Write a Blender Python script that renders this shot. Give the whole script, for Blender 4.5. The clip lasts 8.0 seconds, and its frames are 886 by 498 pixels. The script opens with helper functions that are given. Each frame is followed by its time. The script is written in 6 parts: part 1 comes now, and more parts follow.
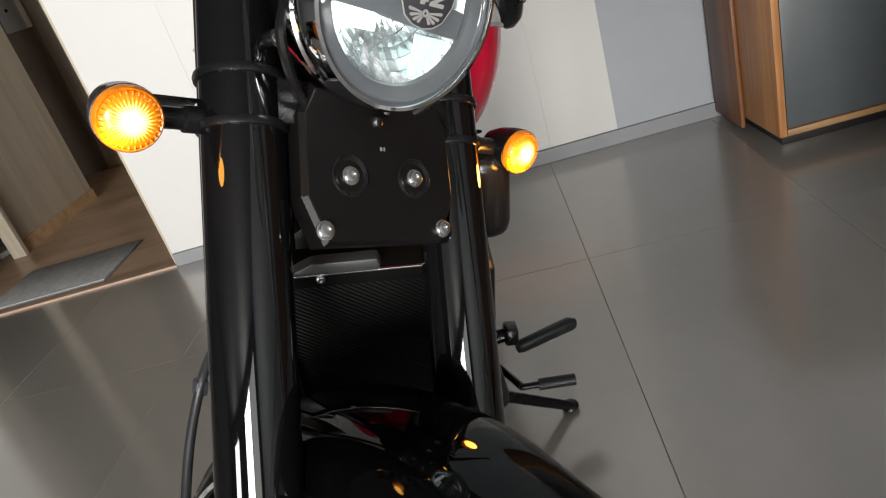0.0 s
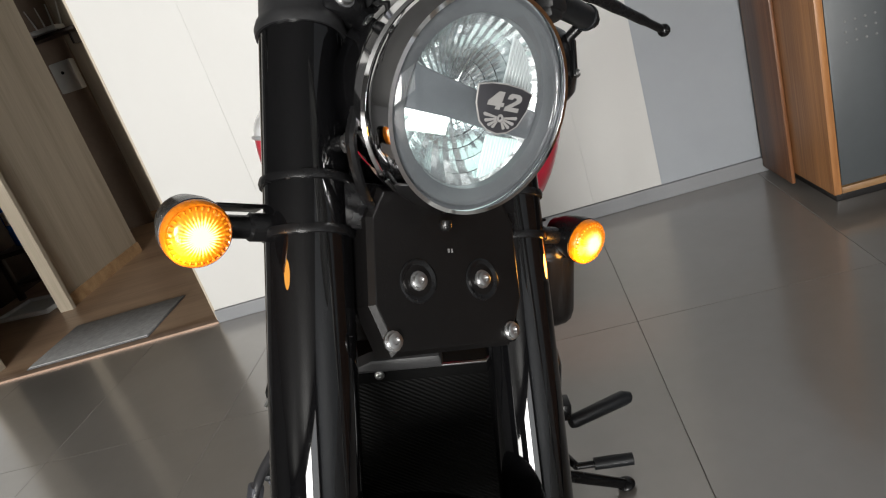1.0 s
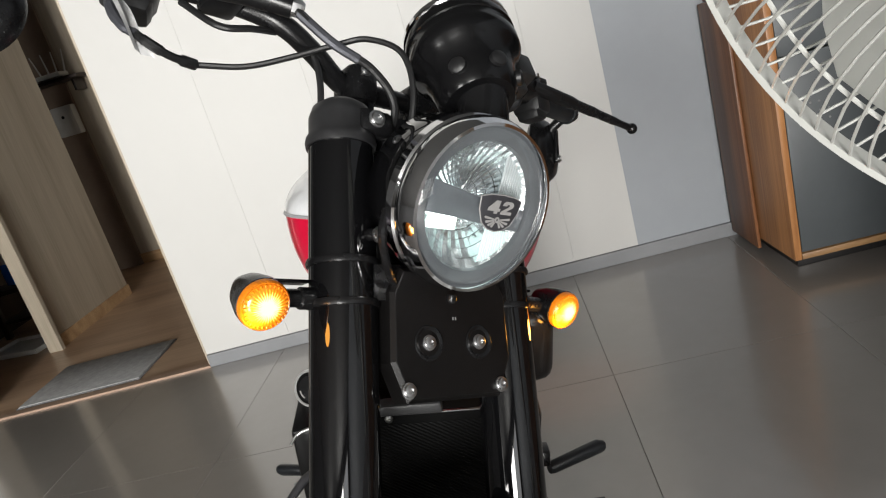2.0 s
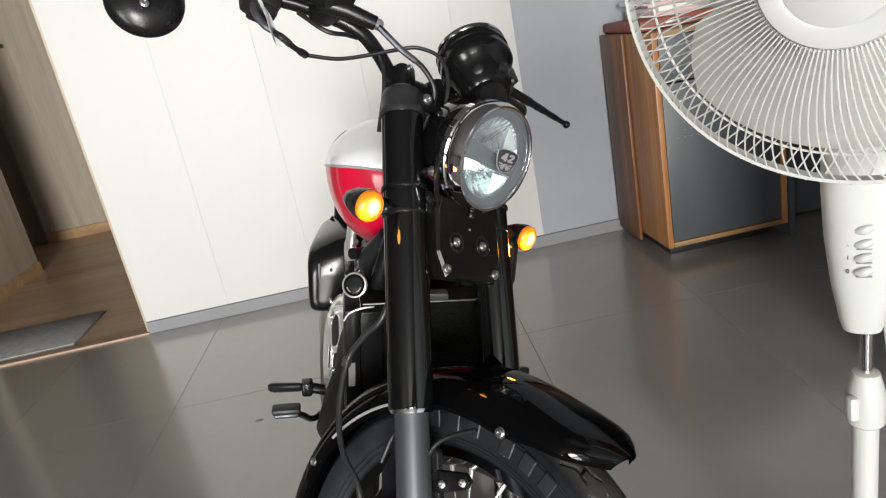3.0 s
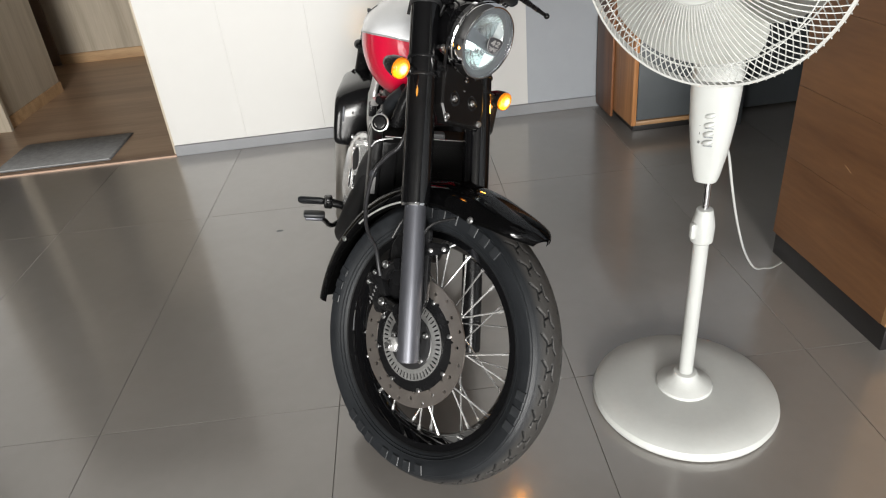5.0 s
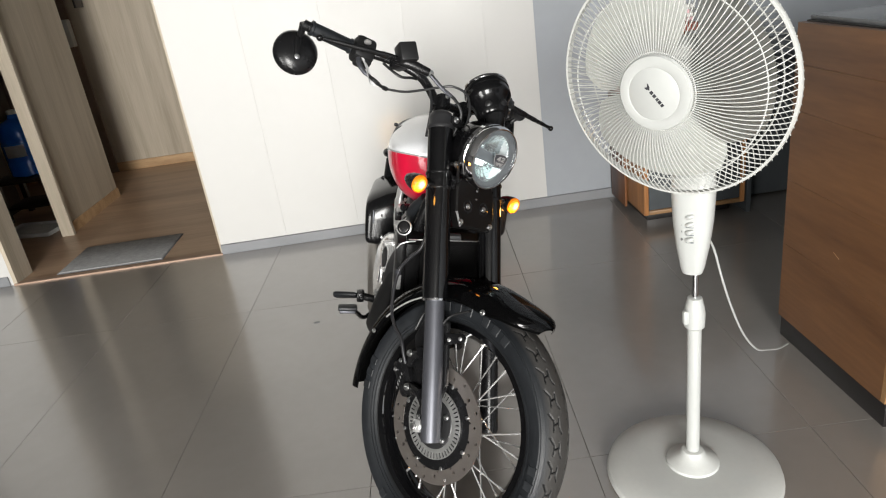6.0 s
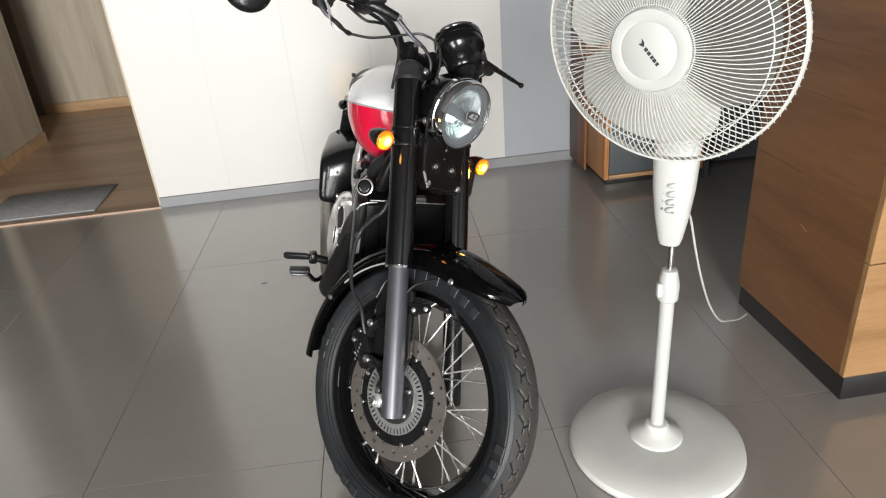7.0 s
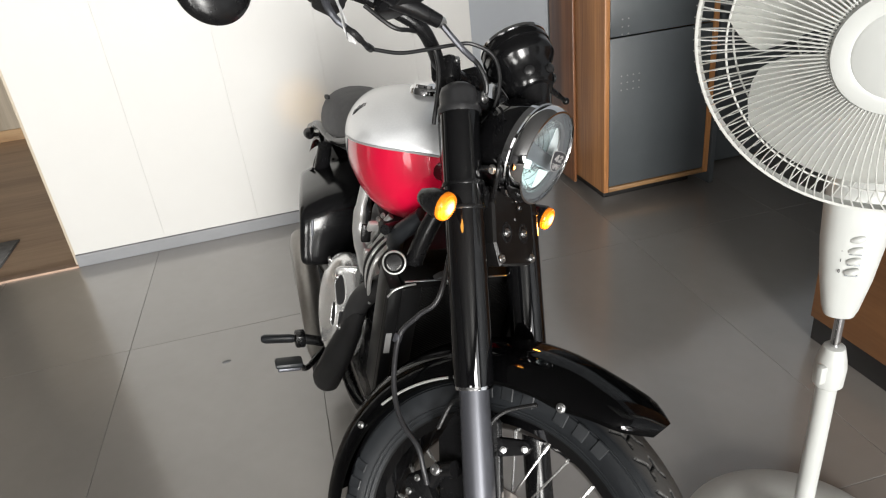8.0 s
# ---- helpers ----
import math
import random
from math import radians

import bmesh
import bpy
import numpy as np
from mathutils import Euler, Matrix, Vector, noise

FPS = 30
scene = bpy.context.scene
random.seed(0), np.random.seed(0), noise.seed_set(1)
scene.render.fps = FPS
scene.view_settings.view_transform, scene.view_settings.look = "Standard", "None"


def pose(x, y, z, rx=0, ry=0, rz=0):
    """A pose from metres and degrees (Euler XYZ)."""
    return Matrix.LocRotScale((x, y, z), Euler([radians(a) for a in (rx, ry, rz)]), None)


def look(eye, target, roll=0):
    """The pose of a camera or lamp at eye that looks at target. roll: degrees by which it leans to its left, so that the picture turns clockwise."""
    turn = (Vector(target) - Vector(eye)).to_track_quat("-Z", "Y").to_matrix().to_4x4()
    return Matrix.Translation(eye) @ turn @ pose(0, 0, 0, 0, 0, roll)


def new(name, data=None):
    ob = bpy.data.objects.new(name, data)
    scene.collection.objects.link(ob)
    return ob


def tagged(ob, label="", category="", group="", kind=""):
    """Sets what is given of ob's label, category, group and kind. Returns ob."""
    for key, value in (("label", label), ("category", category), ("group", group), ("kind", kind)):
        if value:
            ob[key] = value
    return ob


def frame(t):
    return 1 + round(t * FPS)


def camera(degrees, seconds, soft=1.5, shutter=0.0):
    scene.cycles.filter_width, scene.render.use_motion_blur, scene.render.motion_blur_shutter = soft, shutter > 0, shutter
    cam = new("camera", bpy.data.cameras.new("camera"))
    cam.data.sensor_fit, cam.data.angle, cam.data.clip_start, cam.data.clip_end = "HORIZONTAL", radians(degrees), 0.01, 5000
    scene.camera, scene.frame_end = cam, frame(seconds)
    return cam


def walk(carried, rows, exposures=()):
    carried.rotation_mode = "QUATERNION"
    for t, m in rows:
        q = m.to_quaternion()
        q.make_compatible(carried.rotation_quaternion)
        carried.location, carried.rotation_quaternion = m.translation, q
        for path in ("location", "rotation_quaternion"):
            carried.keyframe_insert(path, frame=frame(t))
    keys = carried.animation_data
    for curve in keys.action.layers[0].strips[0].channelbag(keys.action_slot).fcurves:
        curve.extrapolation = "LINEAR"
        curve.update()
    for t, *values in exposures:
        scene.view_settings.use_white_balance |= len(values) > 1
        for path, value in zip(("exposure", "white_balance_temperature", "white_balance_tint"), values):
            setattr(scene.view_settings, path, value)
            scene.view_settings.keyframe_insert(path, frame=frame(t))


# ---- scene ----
cam = camera(66.9, 8.0, soft=1.15)
PATH = [
    (0, (0.039, 0.044, 0.9), (-0.273, 1.837, 0.071), -17.9),
    (0.5, (0.027, 0.079, 0.919), (-0.342, 1.905, 0.192), -18.6),
    (1, (0.02, 0.083, 0.937), (-0.356, 1.926, 0.257), -18.6),
    (1.5, (0.038, 0.049, 0.97), (-0.328, 1.936, 0.417), -18.5),
    (1.7, (0.041, 0.029, 0.984), (-0.32, 1.917, 0.43), -17.6),
    (3, (-0.125, -0.398, 1.053), (-0.101, 1.501, 0.429), -11.2),
    (3.5, (-0.203, -0.578, 1.067), (-0.131, 1.256, 0.27), -8.1),
    (4, (-0.225, -0.689, 1.125), (-0.065, 1.094, 0.233), -7.1),
    (5.3, (-0.133, -0.927, 1.216), (-0.186, 0.802, 0.212), -6.9),
    (5.5, (-0.122, -0.966, 1.238), (-0.197, 0.807, 0.317), -7.9),
    (6, (-0.113, -1.031, 1.292), (-0.177, 0.818, 0.532), -8.1),
    (6.5, (-0.127, -1.041, 1.285), (-0.132, 0.779, 0.457), -6.5),
    (7, (-0.159, -0.921, 1.267), (-0.075, 0.867, 0.375), -4.8),
    (7.5, (-0.253, -0.703, 1.253), (-0.023, 1.048, 0.314), -6.2),
    (8, (-0.351, -0.397, 1.228), (-0.053, 1.357, 0.313), -6.7),
]
walk(cam, [(t, look(eye, target, roll)) for t, eye, target, roll in PATH],
     exposures=[(0, -0.05), (0.5, -0.16), (1.7, -0.16), (3, -0.02), (6, 0.04), (7.5, 0.12), (8, 0.12)])

# ---- world and light ----
scene.world = bpy.data.worlds.new("world")
scene.world.use_nodes = True
_wn = scene.world.node_tree
_sky = _wn.nodes.new("ShaderNodeTexSky")
_sky.sky_type, _sky.sun_disc = "NISHITA", False
_sky.sun_elevation, _sky.sun_rotation = radians(48), radians(160)
_bg = _wn.nodes["Background"]
_bg.inputs["Strength"].default_value = 0.12
_wn.links.new(_sky.outputs["Color"], _bg.inputs["Color"])

ROOM = pose(0, 0, 0, 0, 0, 3)          # the walls stand turned by three degrees

sun = new("sun", bpy.data.lights.new("sun", "SUN"))
sun.data.energy, sun.data.angle, sun.data.color = 0.8, radians(12), (1.0, 0.96, 0.9)
sun.matrix_world = look((0, -8, 9), (0, 0, 0))

WINDOWS = [(-5.6, -3.7), (-1.30, 0.50), (0.62, 2.42)]   # shopfront bays behind the visitor
for _x0, _x1 in WINDOWS:
    _l = new("window_light", bpy.data.lights.new("window_light", "AREA"))
    _l.data.shape, _l.data.size, _l.data.size_y = "RECTANGLE", _x1 - _x0, 2.3
    _l.data.energy, _l.data.color = (188 if _x0 < -2 else 408 if _x0 < 0 else 24) * (_x1 - _x0), (1.0, 0.985, 0.95)
    _l.matrix_world = ROOM @ look(((_x0 + _x1) / 2, -6.45, 1.45), ((_x0 + _x1) / 2, 0, 1.2))


for _p, _e in (((-0.203, 0.428, 0.842), 0.14), ((0.027, 0.651, 0.680), 0.40)):
    _l = new("indicator_light", bpy.data.lights.new("indicator_light", "POINT"))   # bulbs of the blinking indicators
    _l.data.energy, _l.data.color, _l.data.shadow_soft_size = _e, (1.0, 0.42, 0.06), 0.012
    _l.location = _p
_l = new("rear_indicator_light", bpy.data.lights.new("rear_indicator_light", "SPOT"))   # narrow beam of the rear bulb on the wall
_l.data.energy, _l.data.color, _l.data.shadow_soft_size, _l.data.spot_size, _l.data.spot_blend = 9, (1.0, 0.60, 0.14), 0.03, radians(20), 1.0
_l.matrix_world = look((-0.377, 1.69, 0.638), (-0.39, 2.55, 0.53))

_l = new("rear_indicator_light", bpy.data.lights.new("rear_indicator_light", "SPOT"))   # the other rear bulb, on the floor beside the wheel
_l.data.energy, _l.data.color, _l.data.shadow_soft_size, _l.data.spot_size, _l.data.spot_blend = 2.2, (1.0, 0.36, 0.12), 0.02, radians(50), 1.0
_l.matrix_world = look((-0.10, 1.70, 0.56), (0.0, 1.69, 0.0))


# ---- materials ----
def material(name, color, rough=0.5, metal=0.0, vary=0.0, scale=8.0, bump=0.0, bump_scale=60.0, coat=0.0, stretch=(1, 1, 1),
             rough_vary=0.0, spec=0.5, random_value=0.0, coat_rough=0.04):
    """A Principled surface with colour variation at two scales, roughness variation and fine relief."""
    m = bpy.data.materials.new(name)
    m.use_nodes = True
    n, k = m.node_tree.nodes, m.node_tree.links
    p = n["Principled BSDF"]
    p.inputs["Base Color"].default_value = (*color, 1)
    p.inputs["Roughness"].default_value, p.inputs["Metallic"].default_value = rough, metal
    p.inputs["Coat Weight"].default_value, p.inputs["Coat Roughness"].default_value = coat, coat_rough
    p.inputs["Specular IOR Level"].default_value = spec
    co = n.new("ShaderNodeTexCoord")
    mp = n.new("ShaderNodeMapping")
    mp.inputs["Scale"].default_value = stretch
    k.new(co.outputs["Object"], mp.inputs["Vector"])
    if vary or rough_vary:
        a, b = n.new("ShaderNodeTexNoise"), n.new("ShaderNodeTexNoise")
        a.inputs["Scale"].default_value, a.inputs["Detail"].default_value = scale, 6
        b.inputs["Scale"].default_value, b.inputs["Detail"].default_value = scale * 9, 3
        for t in (a, b):
            k.new(mp.outputs["Vector"], t.inputs["Vector"])
        mix = n.new("ShaderNodeMath")
        mix.operation = "MULTIPLY_ADD"
        k.new(b.outputs["Fac"], mix.inputs[0])
        mix.inputs[1].default_value = 0.35
        k.new(a.outputs["Fac"], mix.inputs[2])
        rng = n.new("ShaderNodeMapRange")
        rng.inputs["From Min"].default_value, rng.inputs["From Max"].default_value = 0.4, 0.95
        rng.inputs["To Min"].default_value, rng.inputs["To Max"].default_value = 1 - vary, 1 + vary
        k.new(mix.outputs[0], rng.inputs["Value"])
        value = rng.outputs[0]
        if random_value:
            info, sp = n.new("ShaderNodeObjectInfo"), n.new("ShaderNodeMapRange")
            sp.inputs["To Min"].default_value, sp.inputs["To Max"].default_value = 1 - random_value, 1 + random_value
            k.new(info.outputs["Random"], sp.inputs["Value"])
            mul = n.new("ShaderNodeMath")
            mul.operation = "MULTIPLY"
            k.new(value, mul.inputs[0]), k.new(sp.outputs[0], mul.inputs[1])
            value = mul.outputs[0]
        sc = n.new("ShaderNodeVectorMath")
        sc.operation = "SCALE"
        sc.inputs[0].default_value = color
        k.new(value, sc.inputs["Scale"])
        k.new(sc.outputs[0], p.inputs["Base Color"])
        if rough_vary:
            rr = n.new("ShaderNodeMapRange")
            rr.inputs["From Min"].default_value, rr.inputs["From Max"].default_value = 0.4, 0.95
            rr.inputs["To Min"].default_value, rr.inputs["To Max"].default_value = rough - rough_vary, rough + rough_vary
            k.new(mix.outputs[0], rr.inputs["Value"])
            k.new(rr.outputs[0], p.inputs["Roughness"])
    if bump:
        t, bp = n.new("ShaderNodeTexNoise"), n.new("ShaderNodeBump")
        t.inputs["Scale"].default_value, t.inputs["Detail"].default_value = bump_scale, 4
        bp.inputs["Strength"].default_value, bp.inputs["Distance"].default_value = bump, 0.004
        k.new(mp.outputs["Vector"], t.inputs["Vector"])
        k.new(t.outputs["Fac"], bp.inputs["Height"])
        k.new(bp.outputs["Normal"], p.inputs["Normal"])
    return m


def wood(name, dark, light, rough=0.45, scale=3.0, stretch=(1, 1, 0.08), coat=0.0):
    """Veneer: long grain along the axis that stretch holds small."""
    m = bpy.data.materials.new(name)
    m.use_nodes = True
    n, k = m.node_tree.nodes, m.node_tree.links
    p = n["Principled BSDF"]
    p.inputs["Roughness"].default_value, p.inputs["Coat Weight"].default_value = rough, coat
    co, mp = n.new("ShaderNodeTexCoord"), n.new("ShaderNodeMapping")
    mp.inputs["Scale"].default_value = stretch
    k.new(co.outputs["Object"], mp.inputs["Vector"])
    big, fine = n.new("ShaderNodeTexNoise"), n.new("ShaderNodeTexNoise")
    big.inputs["Scale"].default_value, big.inputs["Detail"].default_value, big.inputs["Distortion"].default_value = scale * 2.2, 4, 0.8
    fine.inputs["Scale"].default_value, fine.inputs["Detail"].default_value = scale * 30, 6
    k.new(mp.outputs["Vector"], big.inputs["Vector"]), k.new(mp.outputs["Vector"], fine.inputs["Vector"])
    add = n.new("ShaderNodeMath")
    add.operation = "MULTIPLY_ADD"
    k.new(fine.outputs["Fac"], add.inputs[0])
    add.inputs[1].default_value = 0.45
    k.new(big.outputs["Fac"], add.inputs[2])
    ramp = n.new("ShaderNodeValToRGB")
    ramp.color_ramp.elements[0].position, ramp.color_ramp.elements[0].color = 0.48, (*dark, 1)
    ramp.color_ramp.elements[1].position, ramp.color_ramp.elements[1].color = 0.92, (*light, 1)
    k.new(add.outputs[0], ramp.inputs["Fac"])
    k.new(ramp.outputs["Color"], p.inputs["Base Color"])
    bp = n.new("ShaderNodeBump")
    bp.inputs["Strength"].default_value, bp.inputs["Distance"].default_value = 0.12, 0.002
    k.new(fine.outputs["Fac"], bp.inputs["Height"])
    k.new(bp.outputs["Normal"], p.inputs["Normal"])
    return m


def glass(name, color=(1, 1, 1), rough=0.0, ior=1.45):
    m = bpy.data.materials.new(name)
    m.use_nodes = True
    p = m.node_tree.nodes["Principled BSDF"]
    p.inputs["Base Color"].default_value = (*color, 1)
    p.inputs["Roughness"].default_value, p.inputs["IOR"].default_value = rough, ior
    p.inputs["Transmission Weight"].default_value = 1.0
    return m


def glow(name, color, strength):
    m = bpy.data.materials.new(name)
    m.use_nodes = True
    p = m.node_tree.nodes["Principled BSDF"]
    p.inputs["Base Color"].default_value = (*color, 1)
    p.inputs["Roughness"].default_value = 0.3
    p.inputs["Emission Color"].default_value = (*color, 1)
    p.inputs["Emission Strength"].default_value = strength
    return m


TILE = material("grey_floor_tile", (0.228, 0.210, 0.193), 0.34, spec=0.8, coat=1.0, coat_rough=0.15, vary=0.10, scale=2.2, random_value=0.04)
TILE.node_tree.nodes["Principled BSDF"].inputs["Coat IOR"].default_value = 1.75
GROUT = material("tile_grout", (0.18, 0.166, 0.152), 0.9, vary=0.2, scale=12)
WHITE_WALL = material("white_wall_laminate", (0.545, 0.538, 0.52), 0.45, vary=0.02, scale=1.6, bump=0.015, bump_scale=30, rough_vary=0.06)
GREY_WALL = material("grey_blue_wall_paint", (0.30, 0.32, 0.345), 0.5, vary=0.05, scale=2.0, bump=0.05, bump_scale=90)
PANEL_BACK = material("pale_panel_backing", (0.5, 0.49, 0.47), 0.6, vary=0.05, scale=3)
# walls out of view, their colour darkened so that gloss black reflects little
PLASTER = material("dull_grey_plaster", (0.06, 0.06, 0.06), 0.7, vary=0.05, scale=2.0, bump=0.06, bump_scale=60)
BASEBOARD = material("grey_baseboard", (0.21, 0.215, 0.225), 0.4, vary=0.06, scale=5)
BEIGE_VENEER = wood("beige_veneer", (0.38, 0.32, 0.24), (0.54, 0.47, 0.37), 0.5, 2.5, (1.6, 1.6, 0.07))
LAMINATE = wood("brown_laminate_floor", (0.34, 0.215, 0.135), (0.54, 0.375, 0.25), 0.35, 1.6, (0.12, 1.4, 1))
OAK_TRIM = wood("oak_trim", (0.40, 0.24, 0.12), (0.60, 0.40, 0.22), 0.45, 5, (0.1, 1, 1))
WALNUT = wood("walnut_veneer", (0.100, 0.042, 0.015), (0.180, 0.083, 0.032), 0.42, 1.7, (1, 0.16, 1.5))
OAK = wood("light_oak_veneer", (0.19, 0.098, 0.038), (0.31, 0.178, 0.078), 0.45, 2.2, (0.16, 1, 1.5))
CAB_WOOD = wood("striped_cabinet_wood", (0.17, 0.062, 0.021), (0.50, 0.235, 0.085), 0.38, 3.2, (1, 2.0, 0.05))
CAB_DARK = wood("dark_striped_cabinet_wood", (0.085, 0.030, 0.012), (0.25, 0.105, 0.042), 0.42, 3.0, (1, 2.0, 0.05))
CHARCOAL = material("charcoal_laminate", (0.060, 0.067, 0.072), 0.42, vary=0.12, scale=3, bump=0.03, bump_scale=120)
BLACK_KICK = material("black_plinth", (0.012, 0.011, 0.011), 0.4, vary=0.2, scale=6)
STONE_TOP = material("dark_grey_countertop", (0.10, 0.105, 0.11), 0.22, vary=0.15, scale=20)
MAT_GREY = material("grey_doormat", (0.36, 0.36, 0.36), 0.95, vary=0.2, scale=40, bump=0.6, bump_scale=260)
MAT_EDGE = material("dark_grey_mat_edge", (0.20, 0.20, 0.205), 0.9, vary=0.2, scale=30)
COPPER = material("copper_threshold", (0.42, 0.29, 0.215), 0.5, 0.15, vary=0.15, scale=14)
# ceilings out of view, darkened to keep fork and chrome reflections low
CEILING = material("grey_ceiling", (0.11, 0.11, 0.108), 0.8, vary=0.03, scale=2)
ALU = material("window_aluminium", (0.20, 0.20, 0.21), 0.4, 0.6, vary=0.05, scale=8)
PANE = glass("window_glass")

GLOSS_BLACK = material("gloss_black_paint", (0.003, 0.003, 0.0034), 0.034, vary=0.2, scale=5, rough_vary=0.01)
# satin black made paler, for the light falling on the fork caps
CAP_BLACK = material("worn_black_cap", (0.017, 0.017, 0.018), 0.40, spec=0.5, vary=0.25, scale=30, bump=0.03, bump_scale=300, rough_vary=0.08)
SATIN_BLACK = material("satin_black_metal", (0.0065, 0.0065, 0.007), 0.26, spec=0.30, vary=0.2, scale=14, bump=0.02, bump_scale=420, rough_vary=0.06)
BLACK_PLASTIC = material("black_plastic", (0.011, 0.011, 0.0115), 0.40, spec=0.35, vary=0.2, scale=10, bump=0.08, bump_scale=500, rough_vary=0.08)
MOULDED = material("moulded_tyre_rubber", (0.0145, 0.016, 0.018), 0.46, spec=0.35, vary=0.3, scale=9, bump=0.1, bump_scale=350, rough_vary=0.1)
STUD_GREY = material("grey_stud", (0.20, 0.20, 0.20), 0.4, vary=0.1, scale=60)
RUBBER = material("black_tyre_rubber", (0.011, 0.0125, 0.0145), 0.42, spec=0.35, vary=0.3, scale=7, bump=0.12, bump_scale=350, rough_vary=0.1)
TYRE = material("dusty_tyre_rubber", (0.012, 0.0135, 0.0155), 0.48, spec=0.28, vary=0.3, scale=7, bump=0.12, bump_scale=350, rough_vary=0.1)
_tn, _tk = TYRE.node_tree.nodes, TYRE.node_tree.links
_tc, _ts, _tv, _tr, _tm = (_tn.new("ShaderNode" + _q) for _q in ("TexCoord", "VectorMath", "VectorMath", "MapRange", "Mix"))
_ts.operation, _tv.operation, _tm.data_type = "MULTIPLY", "LENGTH", "RGBA"
_ts.inputs[1].default_value = (1, 0, 1)                # grazing sheen painted as a paler, dusty tread, away from the axle
_tr.inputs["From Min"].default_value, _tr.inputs["From Max"].default_value = 0.2955, 0.304
_tm.inputs[7].default_value = (0.036, 0.034, 0.032, 1)
_old = _tn["Principled BSDF"].inputs["Base Color"].links[0].from_socket
_tk.new(_tc.outputs["Object"], _ts.inputs[0]), _tk.new(_ts.outputs[0], _tv.inputs[0]), _tk.new(_tv.outputs["Value"], _tr.inputs["Value"])
_tk.new(_tr.outputs[0], _tm.inputs[0]), _tk.new(_old, _tm.inputs[6]), _tk.new(_tm.outputs[2], _tn["Principled BSDF"].inputs["Base Color"])
GREY_SLIDER = material("grey_anodised_fork", (0.080, 0.082, 0.094), 0.42, 0.6, vary=0.08, scale=9)
CHROME = material("chrome", (0.70, 0.70, 0.715), 0.06, 1.0, vary=0.02, scale=20, rough_vary=0.02)
STEEL = material("brushed_disc_steel", (0.40, 0.36, 0.33), 0.34, 0.9, vary=0.1, scale=30, bump=0.08, bump_scale=300)
ALLOY = material("polished_alloy", (0.76, 0.76, 0.75), 0.28, 0.75, vary=0.1, scale=12, bump=0.03, bump_scale=80)
BOLT = material("zinc_bolt", (0.50, 0.50, 0.50), 0.33, 1.0, vary=0.1, scale=60)
RED = material("crimson_tank_paint", (0.50, 0.004, 0.032), 0.34, spec=0.2, vary=0.05, scale=4, coat=0.7, coat_rough=0.015)
SILVER = material("silver_tank_paint", (0.72, 0.73, 0.745), 0.30, 0.12, vary=0.04, scale=260, coat=0.8)
LEATHER = material("black_seat_leather", (0.075, 0.075, 0.078), 0.6, vary=0.2, scale=30, bump=0.3, bump_scale=420)
RING_STEEL = material("dull_ring_steel", (0.42, 0.42, 0.41), 0.36, 0.75, vary=0.15, scale=40, bump=0.05, bump_scale=200)
GROOVE_SHADE = material("dark_groove_rubber", (0.007, 0.0072, 0.0075), 0.7, spec=0.15, vary=0.2, scale=20)
SPOKE_STEEL = material("bright_spoke_steel", (0.85, 0.85, 0.84), 0.22, 0.8, vary=0.05, scale=40)
MATT_BLACK = material("matt_black_liner", (0.004, 0.004, 0.004), 0.95, spec=0.05, vary=0.2, scale=20)
GREY_PRINT = material("light_grey_print", (0.26, 0.255, 0.25), 0.5, vary=0.05, scale=30)


def clear_cover(name):
    """A thin clear cover: light passes straight through, gloss by the angle of view."""
    m = bpy.data.materials.new(name)
    m.use_nodes = True
    n, k = m.node_tree.nodes, m.node_tree.links
    n.remove(n["Principled BSDF"])
    tr, gl, fr, mx = (n.new("ShaderNode" + s) for s in ("BsdfTransparent", "BsdfGlossy", "Fresnel", "MixShader"))
    tr.inputs["Color"].default_value = (0.96, 0.97, 0.97, 1)
    gl.inputs["Roughness"].default_value = 0.03
    fr.inputs["IOR"].default_value = 1.45
    k.new(fr.outputs[0], mx.inputs[0]), k.new(tr.outputs[0], mx.inputs[1]), k.new(gl.outputs[0], mx.inputs[2])
    k.new(mx.outputs[0], n["Material Output"].inputs["Surface"])
    return m


LENS_GLASS = clear_cover("clear_lens")
LIT_WEDGE = glow("lit_lens_wedge", (0.56, 0.70, 0.68), 0.24)
REFLECTOR = material("headlight_reflector", (0.88, 0.91, 0.92), 0.20, 0.95, vary=0.06, scale=60, bump=0.12, bump_scale=160)
LENS_RING = material("grey_lens_ring", (0.105, 0.112, 0.12), 0.28, vary=0.1, scale=30)
PALE_RIB = material("frosted_lens_ribs", (0.42, 0.46, 0.47), 0.25, vary=0.05, scale=40)
DIM_PRINT = material("dim_grey_print", (0.16, 0.16, 0.16), 0.5, vary=0.1, scale=40)
LENS_GREY = material("smoked_lens_band", (0.15, 0.165, 0.18), 0.3, 0.3, vary=0.1, scale=30)
FACET_GLOW = glow("led_lamp_light", (0.92, 1.0, 0.97), 1.3)
LED_STRIP = glow("led_strip_light", (0.92, 1.0, 0.97), 4.5)
AMBER_LENS = material("amber_lens", (0.72, 0.20, 0.008), 0.18, vary=0.1, scale=90, bump=0.4, bump_scale=260, coat=0.5)


